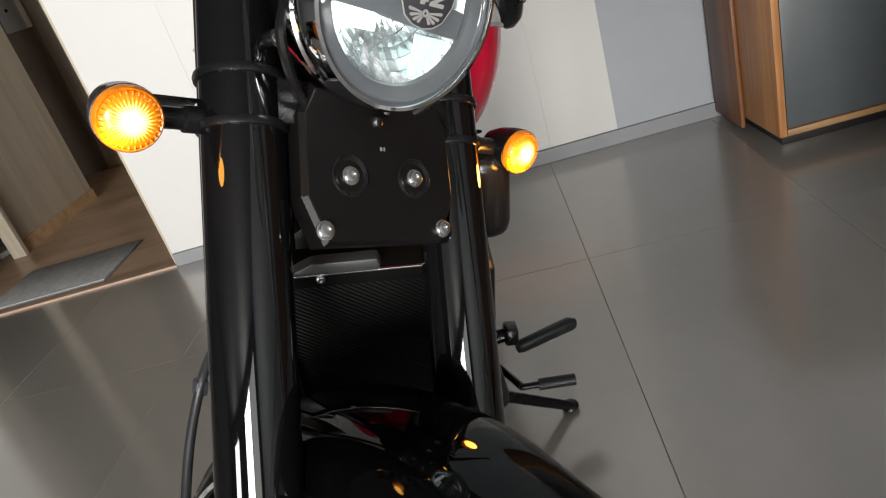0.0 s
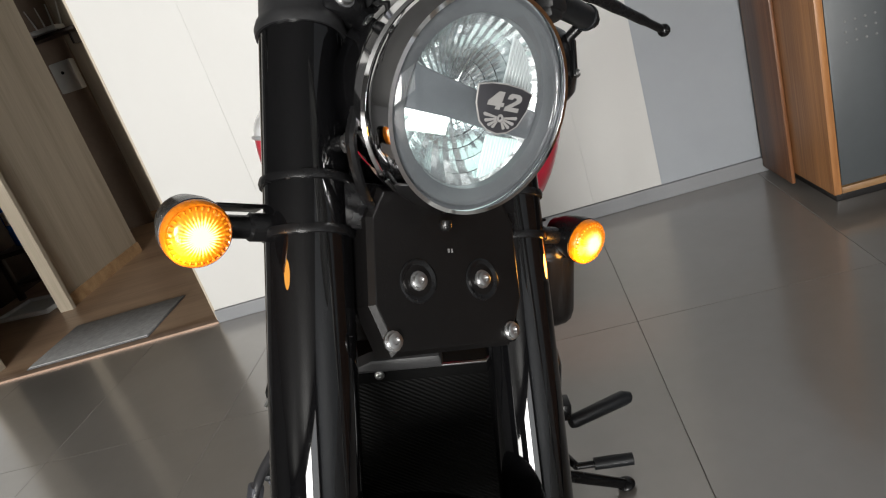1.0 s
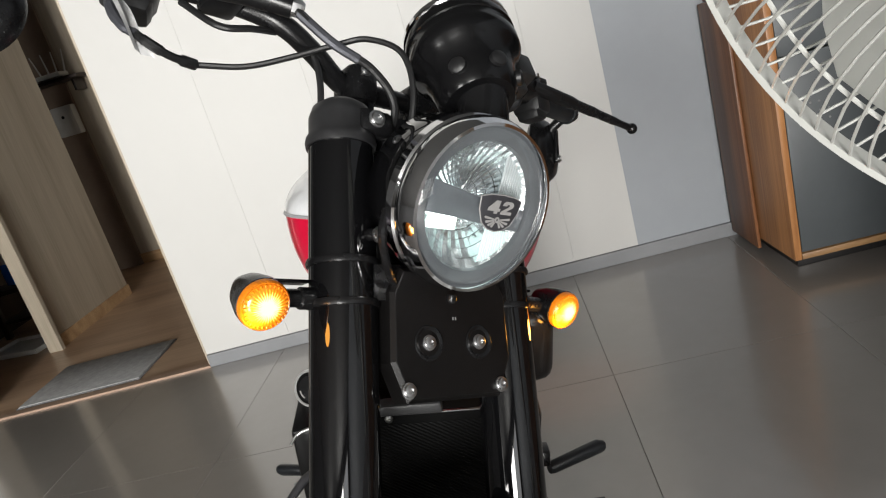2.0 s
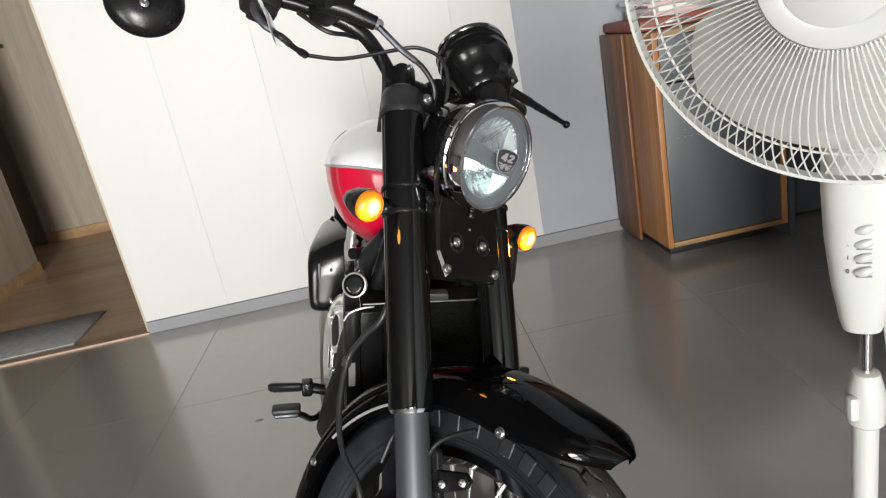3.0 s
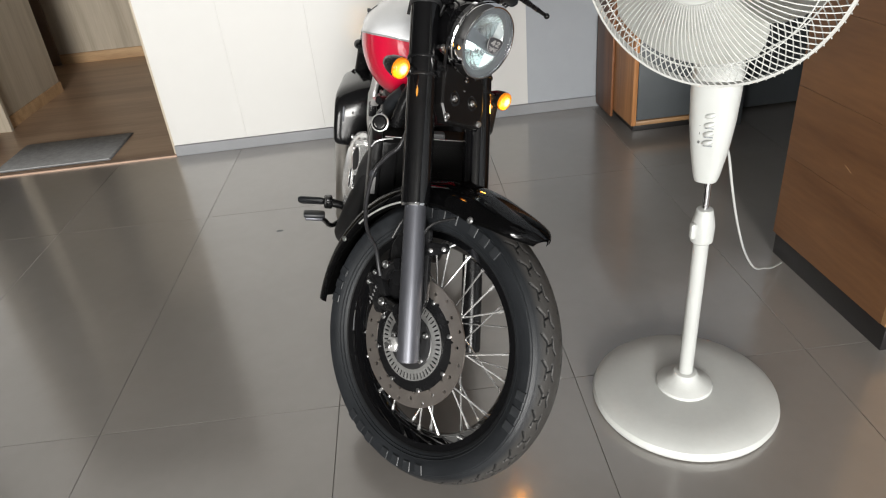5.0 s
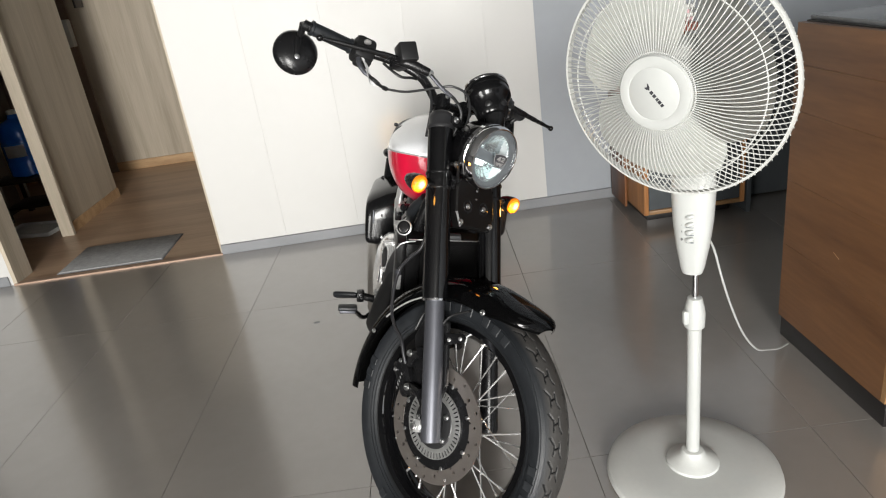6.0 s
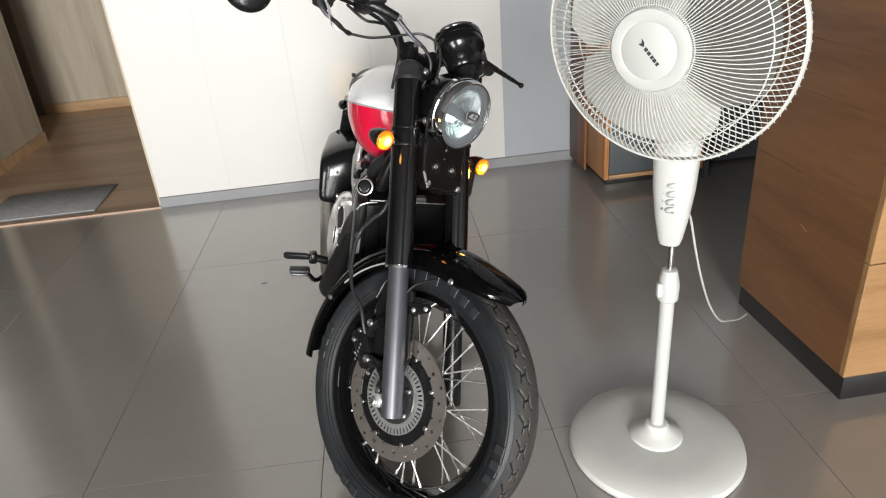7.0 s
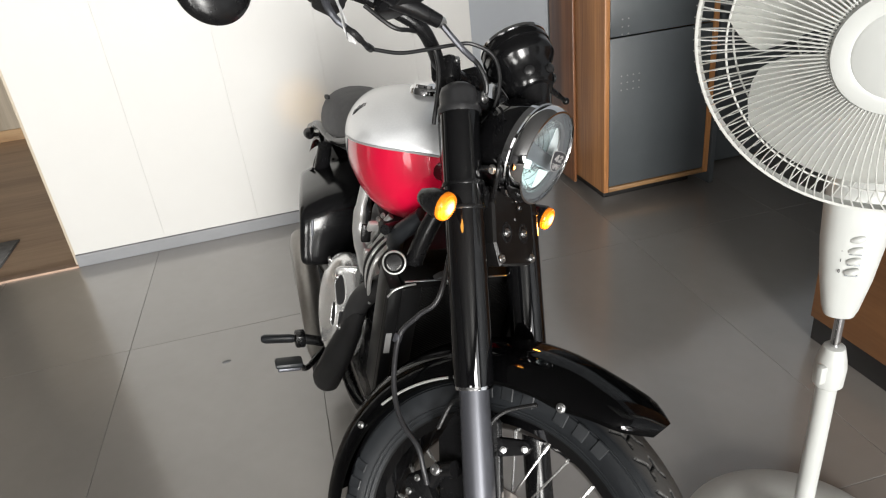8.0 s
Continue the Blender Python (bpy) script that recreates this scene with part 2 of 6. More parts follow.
def hot_lens(name, radius):
    """An amber lens lit from behind: a pale hot spot that falls off to deep amber at the rim."""
    m = bpy.data.materials.new(name)
    m.use_nodes = True
    n, k = m.node_tree.nodes, m.node_tree.links
    p = n["Principled BSDF"]
    p.inputs["Base Color"].default_value, p.inputs["Roughness"].default_value = (0.7, 0.22, 0.01, 1), 0.15
    co, sp, ln = n.new("ShaderNodeTexCoord"), n.new("ShaderNodeVectorMath"), n.new("ShaderNodeVectorMath")
    sp.operation, ln.operation = "MULTIPLY", "LENGTH"
    sp.inputs[1].default_value = (0, 1 / radius, 1 / radius)
    k.new(co.outputs["Object"], sp.inputs[0]), k.new(sp.outputs[0], ln.inputs[0])
    t = n.new("ShaderNodeTexNoise")
    t.inputs["Scale"].default_value = 420
    k.new(co.outputs["Object"], t.inputs["Vector"])
    ad = n.new("ShaderNodeMath")
    ad.operation = "MULTIPLY_ADD"
    ad.inputs[1].default_value = 0.30
    k.new(t.outputs["Fac"], ad.inputs[0]), k.new(ln.outputs["Value"], ad.inputs[2])
    sep, an, mul, sn, fl = n.new("ShaderNodeSeparateXYZ"), *(n.new("ShaderNodeMath") for _ in range(4))
    an.operation, mul.operation, sn.operation, fl.operation = "ARCTAN2", "MULTIPLY", "SINE", "MULTIPLY_ADD"
    mul.inputs[1].default_value, fl.inputs[1].default_value = 34, 0.10
    k.new(co.outputs["Object"], sep.inputs[0])
    k.new(sep.outputs["Y"], an.inputs[0]), k.new(sep.outputs["Z"], an.inputs[1]), k.new(an.outputs[0], mul.inputs[0])
    k.new(mul.outputs[0], sn.inputs[0]), k.new(sn.outputs[0], fl.inputs[0]), k.new(ad.outputs[0], fl.inputs[2])
    ramp = n.new("ShaderNodeValToRGB")
    el = ramp.color_ramp.elements
    el[0].position, el[0].color = 0.50, (1.0, 0.78, 0.36, 1)
    el[1].position, el[1].color = 1.05, (0.34, 0.06, 0.0, 1)
    e = el.new(0.72)
    e.color = (1.0, 0.40, 0.015, 1)
    e = el.new(0.86)
    e.color = (0.62, 0.15, 0.001, 1)
    k.new(fl.outputs[0], ramp.inputs["Fac"])
    k.new(ramp.outputs["Color"], p.inputs["Emission Color"])
    st = n.new("ShaderNodeMapRange")
    st.inputs["From Min"].default_value, st.inputs["From Max"].default_value = 0.46, 0.80
    st.inputs["To Min"].default_value, st.inputs["To Max"].default_value = 2.8, 0.55
    k.new(fl.outputs[0], st.inputs["Value"]), k.new(st.outputs[0], p.inputs["Emission Strength"])
    return m


AMBER_GLOW = hot_lens("amber_lamp_lens", 0.0222)
FAN_WHITE = material("white_fan_plastic", (0.42, 0.43, 0.416), 0.36, vary=0.03, scale=6, rough_vary=0.05)
FAN_BASE = material("white_fan_base_plastic", (0.53, 0.54, 0.52), 0.42, vary=0.05, scale=9, bump=0.06, bump_scale=300)
WIRE_WHITE = material("white_coated_wire", (0.45, 0.455, 0.435), 0.35, vary=0.04, scale=20)
BLADE = material("translucent_fan_blade", (0.50, 0.505, 0.49), 0.45, vary=0.03, scale=10)
_bn, _bk = BLADE.node_tree.nodes, BLADE.node_tree.links
_tl, _mx = _bn.new("ShaderNodeBsdfTranslucent"), _bn.new("ShaderNodeMixShader")
_tl.inputs["Color"].default_value, _mx.inputs[0].default_value = (0.92, 0.93, 0.90, 1), 0.60
_bk.new(_bn["Principled BSDF"].outputs[0], _mx.inputs[1]), _bk.new(_tl.outputs[0], _mx.inputs[2])
_bk.new(_mx.outputs[0], _bn["Material Output"].inputs["Surface"])
HOSE = material("braided_black_hose", (0.020, 0.020, 0.022), 0.40, spec=0.4, vary=0.2, scale=60)
DARK_PRINT = material("dark_print", (0.03, 0.03, 0.035), 0.5, vary=0.1, scale=40)
BLUE_PLASTIC = material("blue_plastic", (0.018, 0.15, 0.60), 0.25, vary=0.15, scale=9, coat=0.3)
PAPER = material("white_paper", (0.70, 0.69, 0.66), 0.7, vary=0.06, scale=20)
PINK_PAPER = material("pink_paper", (0.62, 0.40, 0.42), 0.7, vary=0.08, scale=20)
RED_BROWN = material("red_brown_leatherette", (0.24, 0.06, 0.04), 0.5, vary=0.15, scale=12, bump=0.2, bump_scale=200)
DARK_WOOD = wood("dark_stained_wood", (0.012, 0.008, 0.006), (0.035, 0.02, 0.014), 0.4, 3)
CLEAR_FILM = material("clear_plastic_film", (0.38, 0.38, 0.38), 0.2, vary=0.3, scale=60)
RED_LAMP = material("red_tail_lens", (0.35, 0.01, 0.01), 0.2, vary=0.1, scale=40, coat=0.5)


def gauze(name, ground, ridge, pitch):
    """A fine diagonal core: dark fins that a raised lattice crosses."""
    m = material(name, ground, 0.5, vary=0.2, scale=20, spec=0.1)
    n, k = m.node_tree.nodes, m.node_tree.links
    p = n["Principled BSDF"]
    co, mp, w = n.new("ShaderNodeTexCoord"), n.new("ShaderNodeMapping"), n.new("ShaderNodeTexWave")
    mp.inputs["Rotation"].default_value = (radians(35), 0, 0)
    w.inputs["Scale"].default_value = pitch
    w.bands_direction = "Z"
    k.new(co.outputs["Object"], mp.inputs["Vector"]), k.new(mp.outputs["Vector"], w.inputs["Vector"])
    mix = n.new("ShaderNodeMix")
    mix.data_type = "RGBA"
    mix.inputs[6].default_value, mix.inputs[7].default_value = (*ground, 1), (*ridge, 1)
    k.new(w.outputs["Fac"], mix.inputs[0]), k.new(mix.outputs[2], p.inputs["Base Color"])
    bp = n.new("ShaderNodeBump")
    bp.inputs["Strength"].default_value, bp.inputs["Distance"].default_value = 0.5, 0.002
    k.new(w.outputs["Fac"], bp.inputs["Height"]), k.new(bp.outputs["Normal"], p.inputs["Normal"])
    return m


RADIATOR_CORE = gauze("radiator_core", (0.0016, 0.0016, 0.0016), (0.0042, 0.0042, 0.0042), 70)


# ---- building helpers ----
def part(name, bm, mat, parent=None, label="", m=None, smooth=38, kind=""):
    """Links a bmesh as one mesh object under a thing or a part."""
    me = bpy.data.meshes.new(name)
    bmesh.ops.recalc_face_normals(bm, faces=bm.faces)
    bm.to_mesh(me)
    bm.free()
    me.materials.append(mat)
    if smooth:
        me.polygons.foreach_set("use_smooth", [True] * len(me.polygons))
        me.set_sharp_from_angle(angle=radians(smooth))
    ob = new(name, me)
    if parent is not None:
        ob.parent = parent
    if m is not None:
        ob.matrix_basis = m
    if label or kind:
        tagged(ob, label, kind=kind)
    return ob


def again(ob, m, parent=None):
    """Another object on the same mesh."""
    o = new(ob.name.split(".")[0], ob.data)
    o.parent = parent if parent is not None else ob.parent
    o.matrix_basis = m
    return o


def thing(name, label, category, m=None, group="", kind=""):
    ob = new(name)
    ob.empty_display_size = 0.1
    if m is not None:
        ob.matrix_basis = m
    return tagged(ob, label, category, group, kind)


def box(bm, c, s, bevel=0.0, m=None, seg=2):
    r = bmesh.ops.create_cube(bm, size=1)
    vs = r["verts"]
    bmesh.ops.scale(bm, vec=s, verts=vs)
    if bevel:
        es = list({e for v in vs for e in v.link_edges})
        g = bmesh.ops.bevel(bm, geom=es, offset=min(bevel, min(s) * 0.49), segments=seg, profile=0.5, affect="EDGES")
        vs = list({v for f in g["faces"] for v in f.verts} | {v for v in vs if v.is_valid})
    bmesh.ops.transform(bm, matrix=Matrix.Translation(c) @ (m or Matrix()), verts=vs)
    return bm


def ring_pts(c, a, b, r, n, start=0.0):
    return [c + (a * math.cos(start + 2 * math.pi * i / n) + b * math.sin(start + 2 * math.pi * i / n)) * r for i in range(n)]


def skin(bm, rings, close_ring=True, caps=True):
    """Faces between rings of points."""
    vr = [[bm.verts.new(p) for p in ring] for ring in rings]
    n = len(vr[0])
    for a, b in zip(vr, vr[1:]):
        for i in range(n if close_ring else n - 1):
            j = (i + 1) % n
            bm.faces.new((a[i], a[j], b[j], b[i]))
    if caps and close_ring:
        bm.faces.new(vr[0][::-1]), bm.faces.new(vr[-1])
    return bm


def curve_pts(pts, n=6):
    """Catmull-Rom points through pts."""
    p = [Vector(q) for q in pts]
    p = [2 * p[0] - p[1]] + p + [2 * p[-1] - p[-2]]
    out = []
    for i in range(1, len(p) - 2):
        for j in range(n):
            t = j / n
            a, b, c, d = p[i - 1], p[i], p[i + 1], p[i + 2]
            out.append(0.5 * (2 * b + (c - a) * t + (2 * a - 5 * b + 4 * c - d) * t * t + (3 * b - a - 3 * c + d) * t ** 3))
    return out + [p[-2]]


def tube(bm, pts, r, seg=12, n=0, caps=True, flat=1.0):
    """A tube along pts; r is one radius or one for each point."""
    p = curve_pts(pts, n) if n else [Vector(q) for q in pts]
    rs = r if isinstance(r, (list, tuple)) else [r] * len(p)
    if len(rs) != len(p):
        rs = [rs[min(len(rs) - 1, int(i * len(rs) / len(p)))] for i in range(len(p))]
    rings, up = [], None
    for i, q in enumerate(p):
        d = (p[min(i + 1, len(p) - 1)] - p[max(i - 1, 0)]).normalized()
        if up is None:
            up = d.orthogonal().normalized()
        a = (up - d * up.dot(d)).normalized()
        up = a
        b = d.cross(a)
        rings.append(ring_pts(q, a, b * flat, rs[i], seg))
    return skin(bm, rings, True, caps)


def lathe(bm, prof, seg=32, m=None, caps=True):
    """Rings of radius r at height h along the local z axis."""
    m = m or Matrix()
    rings = [[m @ Vector((r * math.cos(2 * math.pi * i / seg), r * math.sin(2 * math.pi * i / seg), h)) for i in range(seg)] for r, h in prof]
    return skin(bm, rings, True, caps)


def lathe_loop(bm, prof, seg=48, m=None):
    """A closed profile turned round the local z axis (a ring with no caps)."""
    return lathe(bm, list(prof) + [prof[0]], seg, m, caps=False) and weld(bm)


def weld(bm, d=1e-5):
    bmesh.ops.remove_doubles(bm, verts=bm.verts, dist=d)
    return bm


def prism(bm, outline, depth, m=None, bevel=0.0):
    """An outline in the local xy plane, extruded along z from 0 to depth."""
    m = m or Matrix()
    vs = [bm.verts.new(Vector((x, y, 0))) for x, y in outline]
    f = bm.faces.new(vs)
    g = bmesh.ops.extrude_face_region(bm, geom=[f])
    top = [v for v in g["geom"] if isinstance(v, bmesh.types.BMVert)]
    bmesh.ops.translate(bm, vec=(0, 0, depth), verts=top)
    allv = set(vs) | set(top)
    if bevel:
        es = list({e for v in top for e in v.link_edges})
        g = bmesh.ops.bevel(bm, geom=es, offset=bevel, segments=2, profile=0.5, affect="EDGES")
        allv = {v for v in allv if v.is_valid} | {v for f in g["faces"] for v in f.verts}
    bmesh.ops.transform(bm, matrix=m, verts=list(allv))
    return bm


def inset(outline, w):
    """A convex outline moved inwards by w all round."""
    n, out = len(outline), []
    mid = sum((Vector(p) for p in outline), Vector((0, 0))) / n
    for i in range(n):
        p, a, b = Vector(outline[i]), Vector(outline[i - 1]), Vector(outline[(i + 1) % n])
        d0, d1 = (p - a).normalized(), (b - p).normalized()
        n0, n1 = Vector((-d0.y, d0.x)), Vector((-d1.y, d1.x))
        if n0.dot(mid - p) < 0:
            n0, n1 = -n0, -n1
        h = (n0 + n1).normalized()
        q = p + h * (w / max(0.3, h.dot(n0)))
        out.append((q.x, q.y))
    return out


def along(p, d, up=(0, 0, 1)):
    """A matrix at p whose z axis points along d."""
    z = Vector(d).normalized()
    x = Vector(up).cross(z)
    x = x.normalized() if x.length > 1e-6 else z.orthogonal().normalized()
    return Matrix.Translation(p) @ Matrix((x, z.cross(x), z)).transposed().to_4x4()


def bolt_at(p, d, r, parent, name="bolt", mat=None, h=None):
    bm = bmesh.new()
    h = h or r * 0.8
    lathe(bm, [(r * 1.25, 0), (r * 1.25, h * 0.3), (r, h * 0.35), (r, h * 0.9), (r * 0.85, h), (r * 0.45, h), (r * 0.4, h * 0.6)], 12)
    return part(name, bm, mat or BOLT, parent, m=along(p, d))


def lettering(name, text, size, mat, parent, m, depth=0.0006, label="", bold=0.0):
    """Built-in font turned into a mesh; the text lies in the local xy plane, centred."""
    cu = bpy.data.curves.new(name, "FONT")
    cu.offset = bold
    cu.body, cu.size, cu.extrude, cu.align_x, cu.align_y = text, size, depth, "CENTER", "CENTER"
    tmp = new(name + "_source", cu)
    me = bpy.data.meshes.new_from_object(tmp)
    bpy.data.objects.remove(tmp)
    bpy.data.curves.remove(cu)
    me.materials.clear()
    me.materials.append(mat)
    ob = new(name, me)
    ob.parent, ob.matrix_basis = parent, m
    if label:
        tagged(ob, label)
    return ob


# ---- the room ----
WALL_Y = 2.525
DOOR_X0, DOOR_X1 = -2.490, -1.325
LEFT, RIGHT, FRONT, HEIGHT = -8.6, 3.2, -6.6, 3.0


def slab(name, x0, x1, y0, y1, z0, z1, mat, label="", category="", bevel=0.0):
    bm = bmesh.new()
    box(bm, ((x0 + x1) / 2, (y0 + y1) / 2, (z0 + z1) / 2), (x1 - x0, y1 - y0, z1 - z0), bevel)
    ob = part(name, bm, mat, m=ROOM, smooth=0)
    return tagged(ob, label, category, kind="structure")


floor = slab("floor", LEFT - 0.3, RIGHT + 0.3, FRONT - 0.3, WALL_Y + 0.02, -0.12, -0.004, GROUT, "large grey matt porcelain tiles with fine joints", "floor")
wall_north = slab("wall_north", DOOR_X1, 0.518, WALL_Y + 0.012, WALL_Y + 0.16, 0, HEIGHT, PANEL_BACK, "white panelled wall behind the motorcycle", "wall")
slab("wall_north_grey", 0.518, RIGHT, WALL_Y + 0.003, WALL_Y + 0.16, 0, HEIGHT, GREY_WALL, "plain blue-grey painted wall beside the white panels", "wall")
slab("wall_north_far", LEFT, DOOR_X0 - 0.6, WALL_Y + 0.003, WALL_Y + 0.16, 0, HEIGHT, PLASTER, "unseen wall further along, darkened to dim reflections", "wall")
slab("wall_north_left", DOOR_X0 - 0.6, DOOR_X0, WALL_Y, WALL_Y + 0.16, 0, HEIGHT, WHITE_WALL, "white wall left of the doorway", "wall")
slab("wall_over_door", DOOR_X0, DOOR_X1, WALL_Y, WALL_Y + 0.16, 2.25, HEIGHT, WHITE_WALL, "white wall above the open doorway", "wall")
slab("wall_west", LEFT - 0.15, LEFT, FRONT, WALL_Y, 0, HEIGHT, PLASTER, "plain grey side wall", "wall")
slab("wall_east", RIGHT, RIGHT + 0.15, FRONT, WALL_Y, 0, HEIGHT, GREY_WALL, "plain grey side wall", "wall")
slab("ceiling", LEFT - 0.15, RIGHT + 0.15, FRONT - 0.15, WALL_Y + 0.16, HEIGHT, HEIGHT + 0.12, CEILING, "unseen ceiling, darkened to dim its reflection", "ceiling")
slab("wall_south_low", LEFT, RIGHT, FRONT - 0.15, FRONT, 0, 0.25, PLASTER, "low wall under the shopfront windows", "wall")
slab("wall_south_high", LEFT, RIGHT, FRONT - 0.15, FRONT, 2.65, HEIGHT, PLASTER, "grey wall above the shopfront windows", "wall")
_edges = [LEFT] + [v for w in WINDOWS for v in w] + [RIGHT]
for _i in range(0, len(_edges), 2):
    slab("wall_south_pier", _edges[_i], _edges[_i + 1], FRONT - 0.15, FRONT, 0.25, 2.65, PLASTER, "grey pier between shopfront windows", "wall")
for _i, (_x0, _x1) in enumerate(WINDOWS):
    _w = tagged(new("window_%d" % (_i + 1)), "tall fixed shopfront window in a grey aluminium frame", "window", kind="structure")
    _w.matrix_basis = ROOM
    bm = bmesh.new()
    for _a in (_x0 + 0.025, _x1 - 0.025):
        box(bm, (_a, FRONT - 0.07, 1.45), (0.05, 0.06, 2.4), 0.004)
    for _z in (0.275, 2.625):
        box(bm, ((_x0 + _x1) / 2, FRONT - 0.07, _z), (_x1 - _x0 - 0.1, 0.06, 0.05), 0.004)
    part("window_frame", bm, ALU, _w)
    bm = bmesh.new()
    box(bm, ((_x0 + _x1) / 2, FRONT - 0.07, 1.45), (_x1 - _x0 - 0.1, 0.008, 2.3))
    _p = part("pane", bm, PANE, _w, smooth=0)
    _p.visible_shadow = False
ground = slab("ground", -60, 60, -90, FRONT - 0.16, -0.2, -0.12, material("outdoor_paving", (0.25, 0.24, 0.23), 0.8, vary=0.15, scale=1.5), "pale paving outside the shopfront", "ground")

# baseboards
slab("baseboard", DOOR_X1, RIGHT, WALL_Y - 0.012, WALL_Y + 0.012, 0, 0.055, BASEBOARD, "low slate-grey baseboard along the wall", "baseboard", 0.003)
slab("baseboard", LEFT, DOOR_X0 - 0.02, WALL_Y - 0.012, WALL_Y - 0.0005, 0, 0.055, BASEBOARD, "low slate-grey baseboard along the wall", "baseboard", 0.003)

# white wall panels, four hundred millimetres wide with shadow joints
_cuts = [DOOR_X1, -0.954, -0.549, -0.144, 0.26, 0.518]
for _a, _b in zip(_cuts, _cuts[1:]):
    bm = bmesh.new()
    box(bm, (0, 0, 0), (_b - _a - 0.0003, 0.012, HEIGHT - 0.057), 0.0004, seg=1)
    part("panel", bm, WHITE_WALL, wall_north, m=Matrix.Translation(((_a + _b) / 2, WALL_Y + 0.006, 0.056 + (HEIGHT - 0.057) / 2)))

# ---- the passage behind the doorway ----
slab("passage_floor", LEFT, 1.5, WALL_Y + 0.02, 5.4, -0.12, 0.004, LAMINATE, "brown wood laminate floor of the passage", "floor")
slab("threshold", DOOR_X0, DOOR_X1, WALL_Y - 0.014, WALL_Y + 0.03, -0.02, 0.009, COPPER, "thin copper-coloured threshold strip in the doorway", "threshold", 0.003)
slab("passage_wall_north", LEFT, 1.5, 5.1, 5.25, 0, HEIGHT, BEIGE_VENEER, "beige wood-veneer wall at the end of the passage", "wall")
slab("passage_panel", -3.6, -2.87, 5.07, 5.099, 0.0, 2.3, material("brown_laminate_panel", (0.27, 0.20, 0.15), 0.45, vary=0.2, scale=4), "dark brown panel fixed on the beige passage wall", "wall panel", 0.003)
slab("passage_baseboard", LEFT, 1.5, 5.085, 5.1, 0, 0.085, OAK_TRIM, "oak baseboard in the passage", "baseboard", 0.003)
slab("passage_wall_east", 1.5, 1.6, WALL_Y + 0.16, 5.25, 0, HEIGHT, BEIGE_VENEER, "beige veneer side wall of the passage", "wall")
slab("passage_wall_west", LEFT - 0.15, LEFT, WALL_Y, 5.25, 0, HEIGHT, PLASTER, "plain side wall of the back room", "wall")
slab("passage_ceiling", LEFT - 0.15, 1.6, WALL_Y + 0.16, 5.25, 2.6, 2.72, CEILING, "unseen passage ceiling in the same darkened colour", "ceiling")
slab("passage_partition", -2.59, -2.53, 3.33, 4.178, 0.0, 2.6, BEIGE_VENEER, "beige wood-veneer partition standing in the passage", "partition", 0.003)
slab("partition_baseboard", -2.53, -2.519, 3.34, 4.178, 0.0, 0.075, OAK_TRIM, "oak baseboard along the partition", "baseboard", 0.002)
slab("partition_end_trim", -2.578, -2.498, 3.300, 3.330, 0.0, 2.6, BEIGE_VENEER, "pale edge strip on the partition", "trim", 0.002)
slab("door_jamb", DOOR_X0 - 0.004, DOOR_X0 + 0.018, WALL_Y - 0.004, WALL_Y + 0.164, 0.0, 2.25, BEIGE_VENEER, "beige veneer lining of the doorway", "door lining", 0.002)
slab("door_jamb", DOOR_X1 - 0.012, DOOR_X1 + 0.002, WALL_Y + 0.004, WALL_Y + 0.164, 0.0, 2.25, BEIGE_VENEER, "beige veneer lining of the doorway", "door lining", 0.002)

# ---- cabinet, desk panel and counter ----
cab = thing("low_cabinet", "low office cabinet with striped wood sides and charcoal fronts", "cabinet", ROOM @ pose(0.891, 2.015, 0))
CW, CD, CZ0, CZ1 = 0.50, 0.495, 0.058, 0.885
bm = bmesh.new()
box(bm, (0.011, CD / 2, (CZ0 + CZ1) / 2), (0.022, CD, CZ1 - CZ0), 0.002)
part("side_panel", bm, CAB_WOOD, cab, "side panel of striped brown and honey wood")
bm = bmesh.new()
box(bm, (CW - 0.011, CD / 2, (CZ0 + CZ1) / 2), (0.022, CD, CZ1 - CZ0), 0.002)
part("side_panel", bm, CAB_WOOD, cab)
bm = bmesh.new()
box(bm, (CW / 2, CD / 2, CZ0 + 0.010), (CW - 0.046, CD, 0.020), 0.002)
part("bottom_panel", bm, OAK, cab)
bm = bmesh.new()
box(bm, (CW / 2, CD / 2, CZ1 - 0.010), (CW - 0.046, CD, 0.020), 0.002)
part("top_panel", bm, OAK, cab)
bm = bmesh.new()
box(bm, (CW / 2, CD - 0.012, (CZ0 + CZ1) / 2), (CW - 0.048, 0.012, CZ1 - CZ0 - 0.044))
part("back_panel", bm, CHARCOAL, cab)
for _z0, _z1, _n in ((CZ0 + 0.024, 0.694, "door"), (0.700, CZ1 - 0.023, "drawer_front")):
    bm = bmesh.new()
    box(bm, (CW / 2, 0.012, (_z0 + _z1) / 2), (CW - 0.050, 0.018, _z1 - _z0), 0.0015)
    _f = part(_n, bm, CHARCOAL, cab, "flat charcoal laminate front")
    for _i in range(4):
        for _j in range(3):
            if _n == "drawer_front" and _i > 1:
                continue
            bm = bmesh.new()
            lathe(bm, [(0.0034, 0), (0.0034, 0.001), (0.002, 0.0022)], 8)
            part("vent_stud", bm, STUD_GREY, _f, m=along((0.075 + _i * 0.026, 0.003, (0.545 if _n == "door" else 0.762) - _j * 0.028), (0, -1, 0)))
bm = bmesh.new()
box(bm, (CW / 2, CD / 2 + 0.03, 0.029), (CW - 0.08, CD - 0.10, 0.0575), 0.002)
part("plinth", bm, BLACK_KICK, cab)

bm = bmesh.new()
box(bm, (-0.0065, 0.375, 0.4535), (0.012, 0.235, 0.861), 0.002)
